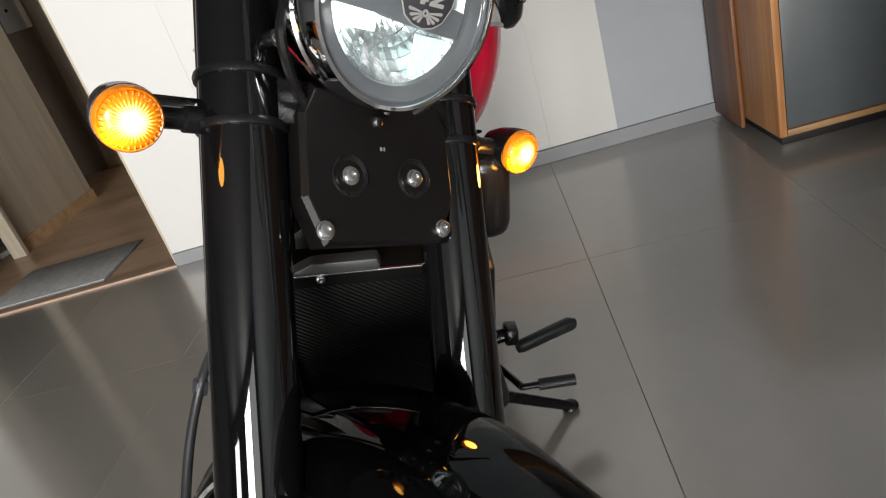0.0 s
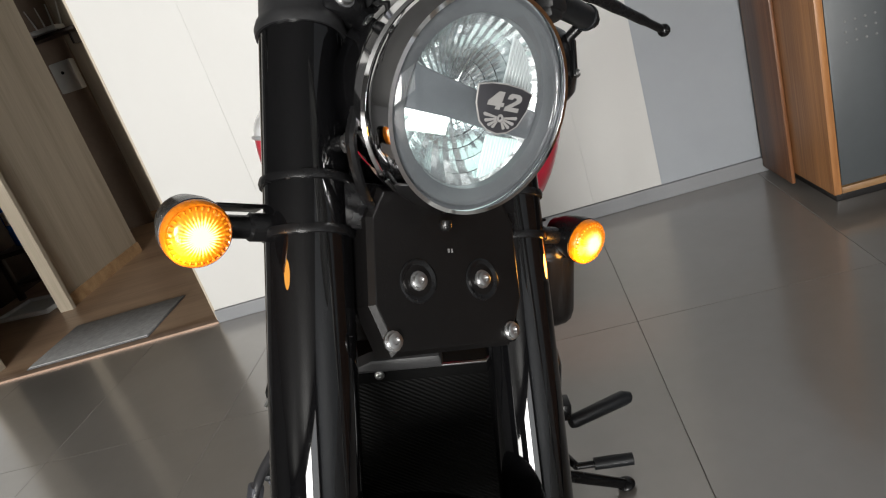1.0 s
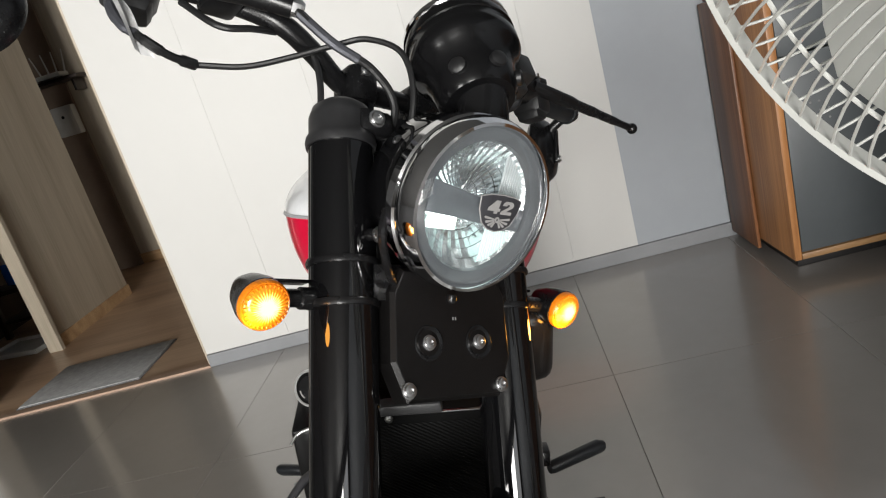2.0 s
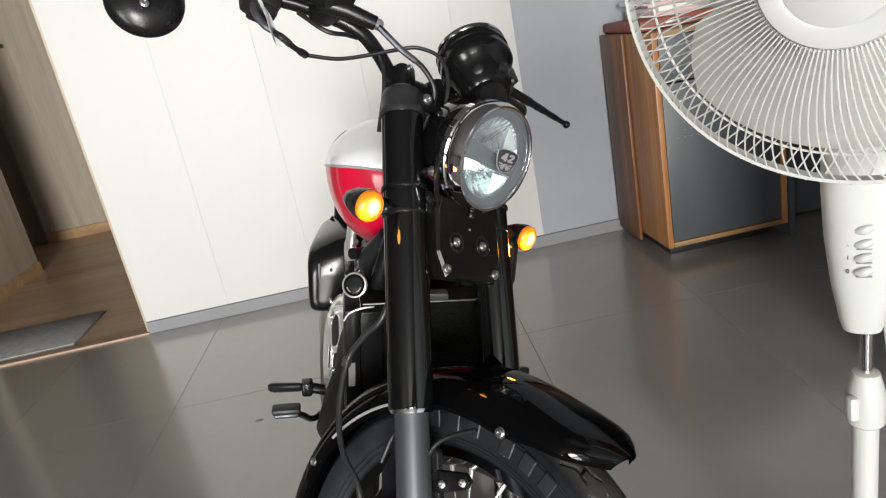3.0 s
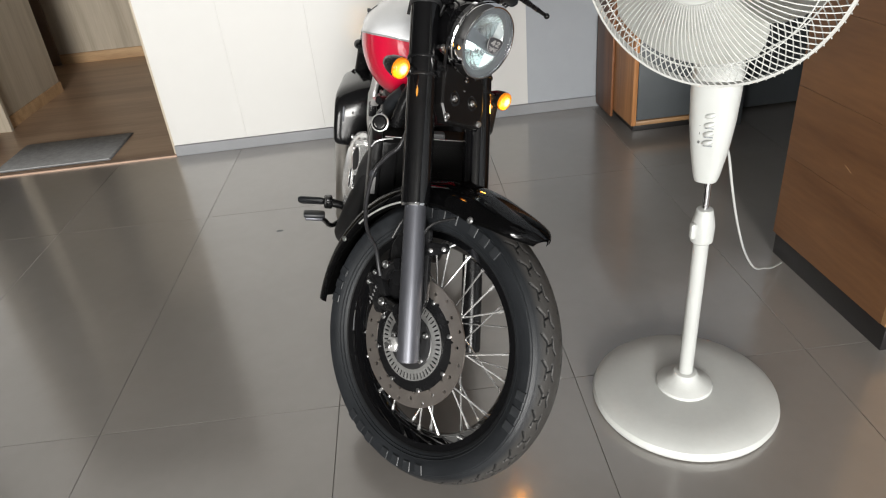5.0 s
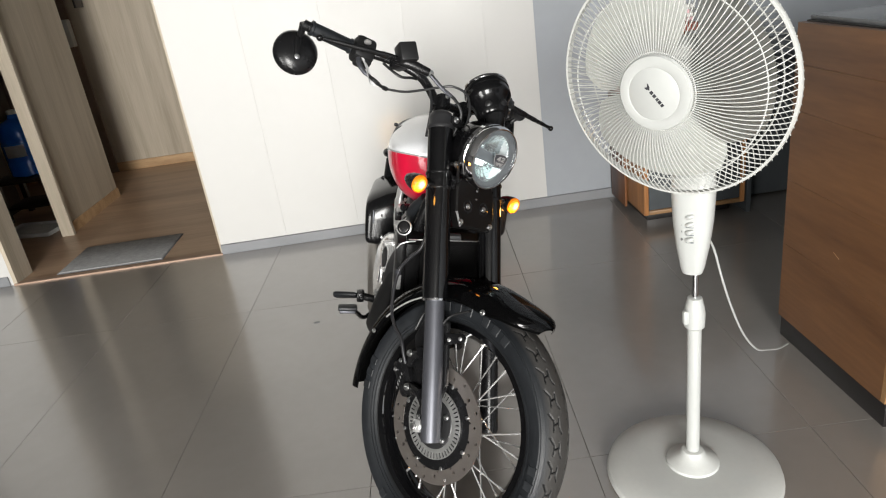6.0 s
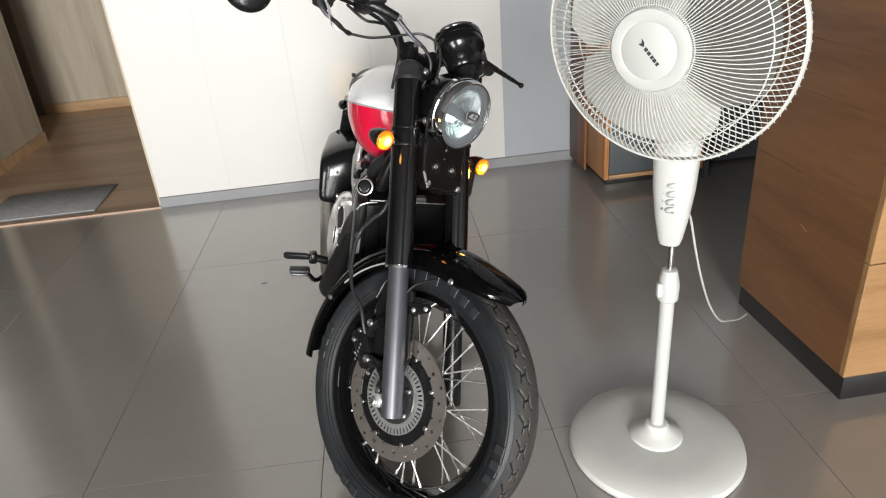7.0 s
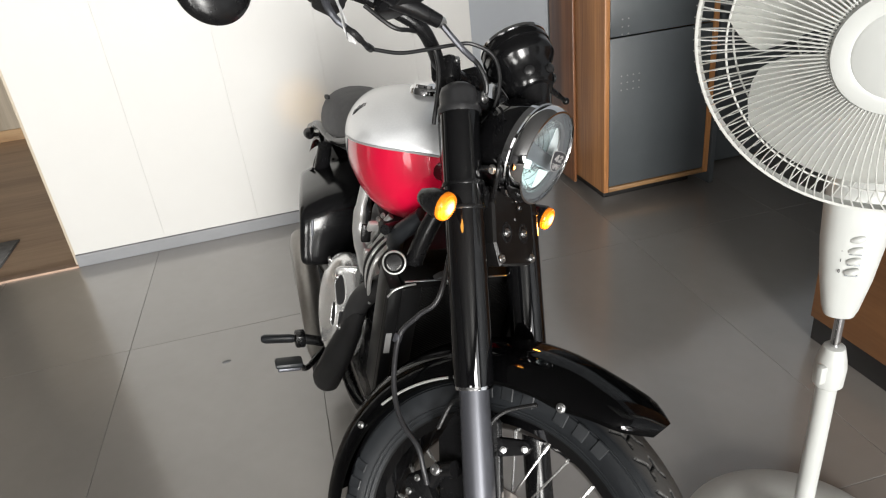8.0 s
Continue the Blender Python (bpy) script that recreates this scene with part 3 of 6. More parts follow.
part("end_board", bm, CAB_DARK, cab, "thick darker wooden end board")

# papers and a red-brown case on the cabinet
bk = thing("document_case", "red-brown leatherette document case lying on the cabinet", "case", ROOM @ pose(1.05, 2.33, CZ1))
bm = bmesh.new()
box(bm, (0, 0, 0.022), (0.30, 0.40, 0.042), 0.012)
part("body", bm, RED_BROWN, bk)
bm = bmesh.new()
box(bm, (0, -0.203, 0.022), (0.1, 0.006, 0.012), 0.002)
part("clasp", bm, BOLT, bk)
random.seed(3)
_pz = CZ1 + 0.0430
for _i in range(4):
    bm = bmesh.new()
    box(bm, (0, 0, 0.009), (0.21, 0.297, 0.018), 0.003)
    _bk = part("paper_pad", bm, (PINK_PAPER, PAPER, PINK_PAPER, PAPER)[_i])
    _bk.matrix_basis = ROOM @ pose(1.10 + random.uniform(-0.015, 0.015), 2.33, _pz, 0, 0, random.uniform(-14, 14))
    _pz += 0.0182
    tagged(_bk, ("pink" if _i % 2 == 0 else "white") + " paper pad stacked on the document case", "papers", "stacked papers")

desk = thing("office_desk", "charcoal desk with a closed front panel standing beside the cabinet", "desk", ROOM @ pose(1.40, 2.005, 0))
bm = bmesh.new()
box(bm, (0.75, 0.25, 0.74), (1.5, 0.5, 0.03), 0.003)
part("desktop", bm, CHARCOAL, desk)
bm = bmesh.new()
box(bm, (0.75, 0.20, 0.37), (1.42, 0.018, 0.709), 0.002)
part("front_panel", bm, CHARCOAL, desk)
for _px in (0.012, 1.488):
    bm = bmesh.new()
    box(bm, (_px, 0.25, 0.3622), (0.022, 0.48, 0.724), 0.002)
    part("side_panel", bm, CHARCOAL, desk)

counter = thing("reception_counter", "tall wooden counter with grooved walnut side, oak front and black plinth", "counter", ROOM @ pose(0.965, 0.391, 0))
KX, KY, KZ = 1.7, 0.53, 1.03
bm = bmesh.new()
box(bm, (KX / 2 + 0.004, KY / 2, 0.0375), (KX - 0.008, KY - 0.008, 0.075), 0.002)
part("plinth", bm, BLACK_KICK, counter, "black plinth scuffed at the corner")
bm = bmesh.new()
box(bm, (KX / 2 + 0.011, KY / 2 + 0.008, 0.075 + (KZ - 0.075) / 2), (KX - 0.026, KY - 0.022, KZ - 0.077))
part("body", bm, BLACK_KICK, counter, smooth=0)
for _i, (_a, _b) in enumerate(((0.077, 0.34), (0.34, 0.555), (0.555, 0.775), (0.775, 0.910), (0.910, KZ - 0.004))):
    bm = bmesh.new()
    box(bm, (0.010, KY / 2 + 0.009, (_a + _b) / 2), (0.020, KY - 0.019, _b - _a - 0.0005), 0.0004, seg=1)
    part("side_board", bm, WALNUT, counter, "walnut-veneered side board with fine scratches")
for _i, (_a, _b) in enumerate(((0.077, 0.42), (0.42, KZ - 0.004))):
    bm = bmesh.new()
    box(bm, (KX / 2, 0.009, (_a + _b) / 2), (KX, 0.018, _b - _a - 0.003), 0.0012, seg=1)
    part("front_board", bm, OAK, counter, "light oak front board")
bm = bmesh.new()
box(bm, (KX / 2 + 0.02, KY / 2 + 0.01, KZ + 0.004), (KX - 0.03, KY - 0.02, 0.014), 0.003)
part("countertop", bm, STONE_TOP, counter, "dark grey polished top")

bm = bmesh.new()
box(bm, (-0.0004, 0.258, 0.406), (0.0008, 0.030, 0.0016), 0.0003, pose(0, 0, 0, 22, 0, 0))
part("scratch", bm, OAK_TRIM, counter, "short pale scratch in the veneer")
speck = thing("dirt_speck", "small dark speck of dirt lying on the grey tiles", "dirt", pose(-0.772, 1.481, 0))
bm = bmesh.new()
lathe(bm, [(0.011, 0.0002), (0.0085, 0.0012), (0.004, 0.0016), (0.0, 0.0017)], 11, Matrix.Diagonal((1.3, 0.8, 1, 1)))
part("crumb", bm, MAT_EDGE, speck)
mat_ob = thing("doormat", "flat grey ribbed doormat lying inside the doorway", "doormat", ROOM @ pose(-1.978, 2.775, 0.004))
bm = bmesh.new()
box(bm, (0, 0, 0.005), (0.585, 0.395, 0.008), 0.002)
part("carpet_top", bm, MAT_GREY, mat_ob)
bm = bmesh.new()
box(bm, (0, 0, 0.0026), (0.60, 0.41, 0.005), 0.002)
part("border", bm, MAT_EDGE, mat_ob)


# ---- the motorcycle ----
# Body frame: x ahead, y to the rider's left, z up along the leaning bike. The bike leans on its side stand and the steering is on full left lock.
PSI, LEAN_B, LOCK, RAKE = radians(6), radians(12), radians(39), radians(28)
_F = Vector((math.sin(PSI), -math.cos(PSI), 0))
_L = Vector((math.cos(PSI) * math.cos(LEAN_B), math.sin(PSI) * math.cos(LEAN_B), -math.sin(LEAN_B)))
_U = _F.cross(_L)
MID = Vector((-0.0845, 0.564, 0.7715))                  # midway between the front indicators
H0 = MID.z / _U.z
BASE = MID - _U * H0
BIKE = Matrix.Translation(BASE) @ Matrix((_F, _L, _U)).transposed().to_4x4()
B = Matrix.Translation((0, 0, H0))                      # body parts count from MID
_A = Vector((-math.sin(RAKE), 0, math.cos(RAKE)))
_LS = Vector((0, 1, 0)) * math.cos(LOCK) + _A.cross(Vector((0, 1, 0))) * math.sin(LOCK)
_FS = _LS.cross(_A)
S = B @ Matrix((_FS, _LS, _A)).transposed().to_4x4()    # steered parts: x ahead, y left, z up the fork
L0 = -0.032                                             # the frame's middle plane

bike = thing("motorcycle", "red and silver motorcycle with black fork leaning on its side stand", "motorcycle", BIKE)
WHEEL_AX = pose(0, 0, 0, 90, 0, 0)                      # z of a turned form becomes -y (the rider's right)


SIPES = (((0.10, 0.006), (0.30, 0.011)), ((0.30, 0.011), (0.75, 0.012)), ((0.52, 0.012), (0.44, 0.022)), ((0.20, 0.024), (0.60, 0.022)), ((0.60, 0.022), (0.92, 0.031)))   # turns of the pitch, metres over the crown


def wheel(name, m, R, rim_r, half, groove_n, fine, label):
    """Spoked wheel that turns about its local y axis: tyre with cut tread, rim, hub, spokes."""
    w = tagged(new(name), label)
    w.parent, w.matrix_basis = bike, m
    # tyre section from bead to bead
    sec = [(rim_r - 0.004, -0.62), (rim_r + 0.004, -0.72), (rim_r + 0.018, -0.90), (rim_r + 0.034, -0.99), (rim_r + 0.047, -0.985), (R - 0.026, -0.90), (R - 0.0205, -0.84)]
    tread = [-0.80 + 1.60 * i / 80 for i in range(81)]
    crown = [(R - 0.019 * abs(t / 0.80) ** 2.1, t, True) for t in tread]
    sec = [(r, t, False) for r, t in sec] + crown + [(r, -t, False) for r, t in sec[::-1]]
    seg, pitch = groove_n * fine, 2 * math.pi * R / groove_n
    cuts = {}
    for i in range(fine):
        for t in tread:
            # a slanting sipe on the crown side, a curved one on the shoulder and the short bar that joins them
            ph, u, d = ((i / fine + (0.5 if t > 0 else 0)) % 1.0) * pitch, (abs(t) - 0.10) * half, 1.0
            for (p0, u0), (p1, u1) in SIPES:
                for wrap in (-pitch, 0.0, pitch):
                    ax, ay, bx, by = p0 * pitch + wrap, u0, p1 * pitch + wrap, u1
                    q = max(0.0, min(1.0, ((ph - ax) * (bx - ax) + (u - ay) * (by - ay)) / ((bx - ax) ** 2 + (by - ay) ** 2)))
                    d = min(d, math.hypot(ph - ax - q * (bx - ax), u - ay - q * (by - ay)))
            cuts[i, t] = 0.0035 * min(1.0, 1.6 * max(0.0, 1 - d / 0.0022)) if 0.10 < abs(t) < 0.80 else 0.0
    rings = []
    for i in range(seg):
        a = 2 * math.pi * i / seg
        rings.append([Vector(((r - (cuts[i % fine, t] if cut else 0)) * math.cos(a), t * half, (r - (cuts[i % fine, t] if cut else 0)) * math.sin(a))) for r, t, cut in sec])
    bm = bmesh.new()
    skin(bm, rings + [rings[0]], False)
    weld(bm, 1e-6)
    ty = part("tyre", bm, TYRE, w, "black road tyre with cut tread grooves", smooth=30)
    # shade inside the grooves is painted: sunken faces get a darker rubber
    ty.data.materials.append(GROOVE_SHADE)
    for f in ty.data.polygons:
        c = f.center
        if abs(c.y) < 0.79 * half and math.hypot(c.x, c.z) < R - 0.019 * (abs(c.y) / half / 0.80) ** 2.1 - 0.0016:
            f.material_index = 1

    # fine ribs round the side wall, then raised moulded bars
    for s in (-1, 1):
        for r0, t in ((rim_r + 0.0105, 0.805), (rim_r + 0.0165, 0.885), (R - 0.0275, 0.915)):
            bm = bmesh.new()
            lathe_loop(bm, [(r0 - 0.0012, s * (t * half - 0.002)), (r0 - 0.0007, s * (t * half + 0.0014)), (r0 + 0.0007, s * (t * half + 0.0016)), (r0 + 0.0012, s * (t * half - 0.002))], 120, WHEEL_AX)
            part("sidewall_rib", bm, MOULDED, ty)
    for k0, n in ((45, 3), (71, 4), (150, 3), (225, 3), (251, 4), (330, 3)):
        for i in range(n):
            a = radians(k0 + i * 7.2)
            for s in (-1, 1):
                bm = bmesh.new()
                box(bm, (0, 0, 0), (0.0235, 0.0032, 0.0200), 0.0014, seg=1)
                rr = rim_r + 0.039
                part("sidewall_bar", bm, MOULDED, ty, m=Matrix.Translation((rr * math.cos(a), s * (half * 0.99), rr * math.sin(a))) @ pose(0, 0, 0, 0, -math.degrees(a), 0), smooth=0)
    bm = bmesh.new()
    q = half * 0.70
    lathe_loop(bm, [(rim_r + 0.007, -q), (rim_r + 0.008, -q + 0.004), (rim_r - 0.010, -q + 0.008), (rim_r - 0.020, -q * 0.5), (rim_r - 0.026, -q * 0.25), (rim_r - 0.026, q * 0.25),
                    (rim_r - 0.020, q * 0.5), (rim_r - 0.010, q - 0.008), (rim_r + 0.008, q - 0.004), (rim_r + 0.007, q), (rim_r - 0.013, q - 0.003), (rim_r - 0.024, q * 0.5),
                    (rim_r - 0.030, q * 0.25), (rim_r - 0.030, -q * 0.25), (rim_r - 0.024, -q * 0.5), (rim_r - 0.013, -q + 0.003)], 96, WHEEL_AX)
    part("rim", bm, GLOSS_BLACK, w, "gloss black steel rim")
    bm = bmesh.new()
    lathe(bm, [(0.020, -0.066), (0.026, -0.055), (0.048, -0.050), (0.048, -0.042), (0.030, -0.036), (0.026, 0), (0.030, 0.036), (0.048, 0.042), (0.048, 0.050), (0.026, 0.055), (0.020, 0.066)], 40, WHEEL_AX)
    part("hub", bm, SATIN_BLACK, w)
    # four kinds of spoke, turned nine times each
    for s in (-1, 1):
        for way in (-1, 1):
            bm = bmesh.new()
            p0 = Vector((0.045, s * 0.045, 0))
            a = radians(38 * way)
            p1 = Vector(((rim_r - 0.027) * math.cos(a), s * 0.008, (rim_r - 0.027) * math.sin(a)))
            k = (p1 - p0).normalized()
            tube(bm, [p0, p1 - k * 0.016, p1 - k * 0.0155, p1], [0.0019, 0.0019, 0.0036, 0.0036], 8)
            sp = part("spoke", bm, SPOKE_STEEL, w)
            off = 0 if way > 0 else 20
            off += 10 if s > 0 else 0
            sp.matrix_basis = pose(0, 0, 0, 0, off, 0)
            for i in range(1, 9):
                again(sp, pose(0, 0, 0, 0, off + 40 * i, 0))
    return w


def perforated(r0, r1, thick, nr, na, hole):
    """A flat ring about local z whose cells vanish where hole(radius, angle) says so."""
    bm = bmesh.new()
    vs = {}

    def vert(i, j, z):
        key = (i, j % na, z)
        if key not in vs:
            r, a = r0 + (r1 - r0) * i / nr, 2 * math.pi * (j % na) / na
            vs[key] = bm.verts.new((r * math.cos(a), r * math.sin(a), z))
        return vs[key]

    keep = {(i, j) for i in range(nr) for j in range(na) if not hole(r0 + (r1 - r0) * (i + 0.5) / nr, 2 * math.pi * (j + 0.5) / na)}
    for i, j in keep:
        bm.faces.new((vert(i, j, 0), vert(i, j + 1, 0), vert(i + 1, j + 1, 0), vert(i + 1, j, 0)))
        bm.faces.new((vert(i, j, thick), vert(i + 1, j, thick), vert(i + 1, j + 1, thick), vert(i, j + 1, thick)))
        for (di, dj), (p, q) in (((-1, 0), ((i, j), (i, j + 1))), ((1, 0), ((i + 1, j + 1), (i + 1, j))), ((0, -1), ((i + 1, j), (i, j))), ((0, 1), ((i, j + 1), (i + 1, j + 1)))):
            if (i + di, (j + dj) % na) not in keep:
                bm.faces.new((vert(*p, 0), vert(*p, thick), vert(*q, thick), vert(*q, 0)))
    return bm


LC = 0.0                                             # the steered middle plane
WC = Vector((-0.042, LC, -0.553))                        # front axle
fw = wheel("front_wheel", S @ Matrix.Translation(WC), 0.314, 0.237, 0.0545, 38, 28, "front wire-spoke wheel with a black rim")
RW = Vector((-1.045, L0, 0.313 - H0))
wheel("rear_wheel", B @ Matrix.Translation(RW), 0.312, 0.222, 0.062, 24, 10, "rear wire-spoke wheel with a black rim")


def holes(r, a):
    for rr, n, ph, rad in ((0.131, 12, 0.0, 0.0042), (0.121, 12, 0.26, 0.0042), (0.1085, 16, 0.1, 0.0035)):
        d = (a + ph) % (2 * math.pi / n) - math.pi / n
        if (r - rr) ** 2 + (rr * d) ** 2 < rad ** 2:
            return True
    return False


bm = perforated(0.107, 0.1405, 0.0045, 18, 540, holes)
disc = part("brake_disc", bm, STEEL, fw, "drilled steel brake disc with a black carrier", Matrix.Translation((0, -0.0670, 0)) @ WHEEL_AX)
bm = bmesh.new()
lathe_loop(bm, [(0.060, -0.002), (0.060, 0.006), (0.107, 0.003), (0.1075, -0.001)], 64)
part("disc_carrier", bm, SATIN_BLACK, disc)
for _i in range(8):
    bm = bmesh.new()
    lathe(bm, [(0.005, 0), (0.005, 0.0022), (0.0035, 0.003)], 10)
    part("rivet", bm, BOLT, disc, m=pose(0, 0, 0, 0, 0, 45 * _i + 12) @ Matrix.Translation((0.1035, 0, 0.0042)))
bm = perforated(0.058, 0.083, 0.0025, 10, 384, lambda r, a: 0.067 < r < 0.0795 and (a * 48 / (2 * math.pi)) % 1 < 0.42)
part("sensor_ring", bm, RING_STEEL, fw, "slotted silver sensor ring", Matrix.Translation((0, -0.073, 0)) @ WHEEL_AX)
bm = bmesh.new()
lathe(bm, [(0.059, 0.0), (0.057, 0.002), (0.040, 0.003), (0.030, 0.004), (0.019, 0.005)], 40)
part("hub_cover", bm, CAP_BLACK, fw, m=Matrix.Translation((0, -0.076, 0)) @ WHEEL_AX)
for _i in range(5):
    bolt_at((0.047 * math.cos(radians(72 * _i + 22)), -0.0785, 0.047 * math.sin(radians(72 * _i + 22))), (0, -1, 0), 0.0058, fw)
bm = bmesh.new()
lathe_loop(bm, [(0.020, 0.0), (0.034, 0.0), (0.034, 0.010), (0.030, 0.014), (0.020, 0.014)], 32)
part("bearing_collar", bm, SATIN_BLACK, fw, m=Matrix.Translation((0, -0.079, 0)) @ WHEEL_AX)
bm = bmesh.new()
lathe(bm, [(0.012, 0.0), (0.012, 0.012), (0.0085, 0.013), (0.0085, 0.026), (0.006, 0.028)], 6)
part("axle_nut", bm, BOLT, fw, m=Matrix.Translation((0, -0.120, 0)) @ WHEEL_AX)
bm = bmesh.new()
lathe(bm, [(0.0085, -0.125), (0.0085, 0.125)], 16)
part("axle", bm, BOLT, fw, m=WHEEL_AX)

# fork legs
FKX = -0.014
for _s in (-1, 1):
    _y = LC + _s * 0.0965
    fk = tagged(new("fork_leg"), "fork leg with a gloss black upper cover and bare slider")
    fk.parent, fk.matrix_basis = bike, S @ Matrix.Translation((FKX, _y, 0)) @ pose(0, 0, 0, 0 if _s > 0 else -1.8, 0, 0)
    bm = bmesh.new()
    lathe(bm, [(0.010, -0.590), (0.0215, -0.588), (0.0235, -0.580), (0.0235, -0.40), (0.0225, -0.27), (0.0225, -0.258)], 36)
    part("slider", bm, GREY_SLIDER if _s < 0 else SATIN_BLACK, fk, "satin grey lower slider" if _s < 0 else "dark lower slider")
    bm = bmesh.new()
    lathe(bm, [(0.0240, -0.268), (0.0290, -0.267), (0.0292, -0.262), (0.0285, -0.259), (0.02, -0.258)], 36)
    part("seal_ring", bm, CHROME, fk)
    bm = bmesh.new()
    lathe(bm, [(0.0300, -0.262), (0.0305, -0.259), (0.0305, 0.156), (0.028, 0.158)], 48)
    part("upper_cover", bm, GLOSS_BLACK, fk, "gloss black fork cover")
    for _z in (0.039, 0.002):
        bm = bmesh.new()
        lathe_loop(bm, [(0.0302, _z - 0.0035), (0.0326, _z - 0.003), (0.0334, _z), (0.0326, _z + 0.003), (0.0302, _z + 0.0035)], 48)
        part("clamp_ring", bm, SATIN_BLACK, fk)
    bm = bmesh.new()
    lathe(bm, [(0.0325, 0.148), (0.0335, 0.153), (0.0325, 0.158), (0.0300, 0.162), (0.0300, 0.178), (0.0265, 0.188), (0.0180, 0.194), (0.004, 0.196)], 40)
    part("top_cap", bm, CAP_BLACK, fk, "rounded black fork cap")
    bm = bmesh.new()
    box(bm, (0.020, -_s * 0.020, 0.170), (0.028, 0.036, 0.024), 0.006)
    part("clamp_lug", bm, SATIN_BLACK, fk)
    bolt_at((0.0335, -_s * 0.018, 0.171), (1, 0, 0), 0.0068, fk)
    if _s < 0:
        bm = bmesh.new()
        lathe(bm, [(0.0165, 0.0), (0.0165, 0.010), (0.012, 0.013)], 6)
        part("axle_cap", bm, ALLOY, fk, m=along((-0.024, -0.014, -0.553), (0, -1, 0)))

# yokes, steering head
bm = bmesh.new()
prism(bm, [(0.022, -0.09), (0.022, 0.09), (-0.02, 0.09), (-0.065, 0.04), (-0.065, -0.04), (-0.02, -0.09)], 0.024, Matrix.Translation((FKX, 0, 0.160)), 0.004)
part("top_yoke", bm, SATIN_BLACK, bike, m=S)
bm = bmesh.new()
prism(bm, [(0.026, -0.09), (0.026, 0.09), (-0.02, 0.09), (-0.065, 0.04), (-0.065, -0.04), (-0.02, -0.09)], 0.034, Matrix.Translation((FKX, 0, 0.003)), 0.004)
part("lower_yoke", bm, SATIN_BLACK, bike, m=S)
bm = bmesh.new()
tube(bm, [(-0.072, 0, -0.03), (-0.072, 0, 0.16)], 0.033, 24)
part("steering_head", bm, SATIN_BLACK, bike, m=S)
bm = bmesh.new()
lathe(bm, [(0.016, 0), (0.016, 0.012), (0.010, 0.016)], 6)
part("stem_nut", bm, BOLT, bike, m=S @ Matrix.Translation((-0.072, 0, 0.184)))

# cover plate under the headlight, with bolts
COVER_PLASTIC = material("satin_black_cover", (0.0052, 0.0048, 0.0048), 0.34, spec=0.22, vary=0.2, scale=10, bump=0.05, bump_scale=600, rough_vary=0.06)
bm = bmesh.new()
_o = [(-0.056, 0.032), (-0.068, 0.010), (-0.071, -0.052), (-0.056, -0.088), (0.054, -0.088), (0.071, -0.052), (0.070, 0.010), (0.058, 0.032)]
skin(bm, [[Vector((-0.002 + _d, y, z)) for y, z in (inset(_o, _w) if _w else _o)] for _d, _w in ((0.0, 0), (0.0195, 0), (0.0236, 0.0032), (0.024, 0.0042))])
cover = part("yoke_cover", bm, COVER_PLASTIC, bike, "chamfered black plastic cover plate", S, smooth=15)
for _y in (-0.031, 0.029):
    bm = bmesh.new()
    lathe(bm, [(0.0165, -0.002), (0.0162, 0.0004), (0.0148, 0.0010), (0.0135, 0.0006), (0.0085, -0.0016), (0.0, -0.0018)], 32)
    part("bolt_well", bm, SATIN_BLACK, cover, m=along((0.0222, _y, -0.036), (1, 0, 0)))
    bolt_at((0.0215, _y, -0.036), (1, 0, 0), 0.0058, cover)
for _y in (-0.057, 0.053):
    bolt_at((0.0222, _y, -0.077), (1, 0, 0), 0.0060, cover)
for _i, _w in enumerate((0.0016, 0.0012)):
    bm = bmesh.new()
    box(bm, (0.0224, -0.001 + _i * 0.003, -0.014), (0.0006, _w, 0.0030))
    part("mark_bar", bm, DIM_PRINT, cover, smooth=0)

for _q, _rb in (((0.022, -0.010, 0.026), 0.0036), ((0.022, 0.043, 0.026), 0.0032), ((0.024, 0.006, 0.016), 0.0028)):
    bolt_at(_q, (1, 0.1, 0.2), _rb, cover)
# headlight: looks level ahead of the fork
HL = S @ Matrix.Translation((0.089, -0.014, 0.074)) @ pose(0, 0, 0, 0, 29, 0) @ Matrix.Diagonal((0.92, 0.92, 0.92, 1))
hl = tagged(new("headlight"), "round chrome headlight with a clear lens, lit in its lower half")
hl.parent, hl.matrix_basis = bike, HL
XA = pose(0, 0, 0, 0, 90, 0)
bm = bmesh.new()
lathe(bm, [(0.082, -0.016), (0.0838, -0.024), (0.0830, -0.050), (0.078, -0.085), (0.060, -0.108), (0.035, -0.120), (0.0005, -0.122)], 64, XA, caps=False)
part("bowl", bm, GLOSS_BLACK, hl, "gloss black lamp bowl")
bm = bmesh.new()
lathe_loop(bm, [(0.0765, 0.000), (0.0790, 0.005), (0.0820, 0.0045), (0.0850, -0.003), (0.0868, -0.010), (0.0862, -0.018), (0.0850, -0.021), (0.0800, -0.021), (0.0775, -0.012)], 96, XA)
part("bezel", bm, CHROME, hl, "polished chrome bezel")
bm = bmesh.new()
lathe_loop(bm, [(0.0845, -0.023), (0.0866, -0.025), (0.0862, -0.036), (0.0840, -0.038)], 96, XA)
part("bowl_ring", bm, CHROME, hl)
# reflector halves and the grey band between them
YZ = Matrix(((0, 0, 1, 0), (1, 0, 0, 0), (0, 1, 0, 0), (0, 0, 0, 1)))
DR = 0.0640                                             # radius of the lens opening
bm = bmesh.new()
lathe(bm, [(0.0775, -0.001), (0.0740, -0.0015), (0.0690, -0.002), (DR, -0.004), (DR - 0.001, -0.010)], 72, XA, caps=False)
part("inner_ring", bm, LENS_RING, hl, "dull grey inner ring")


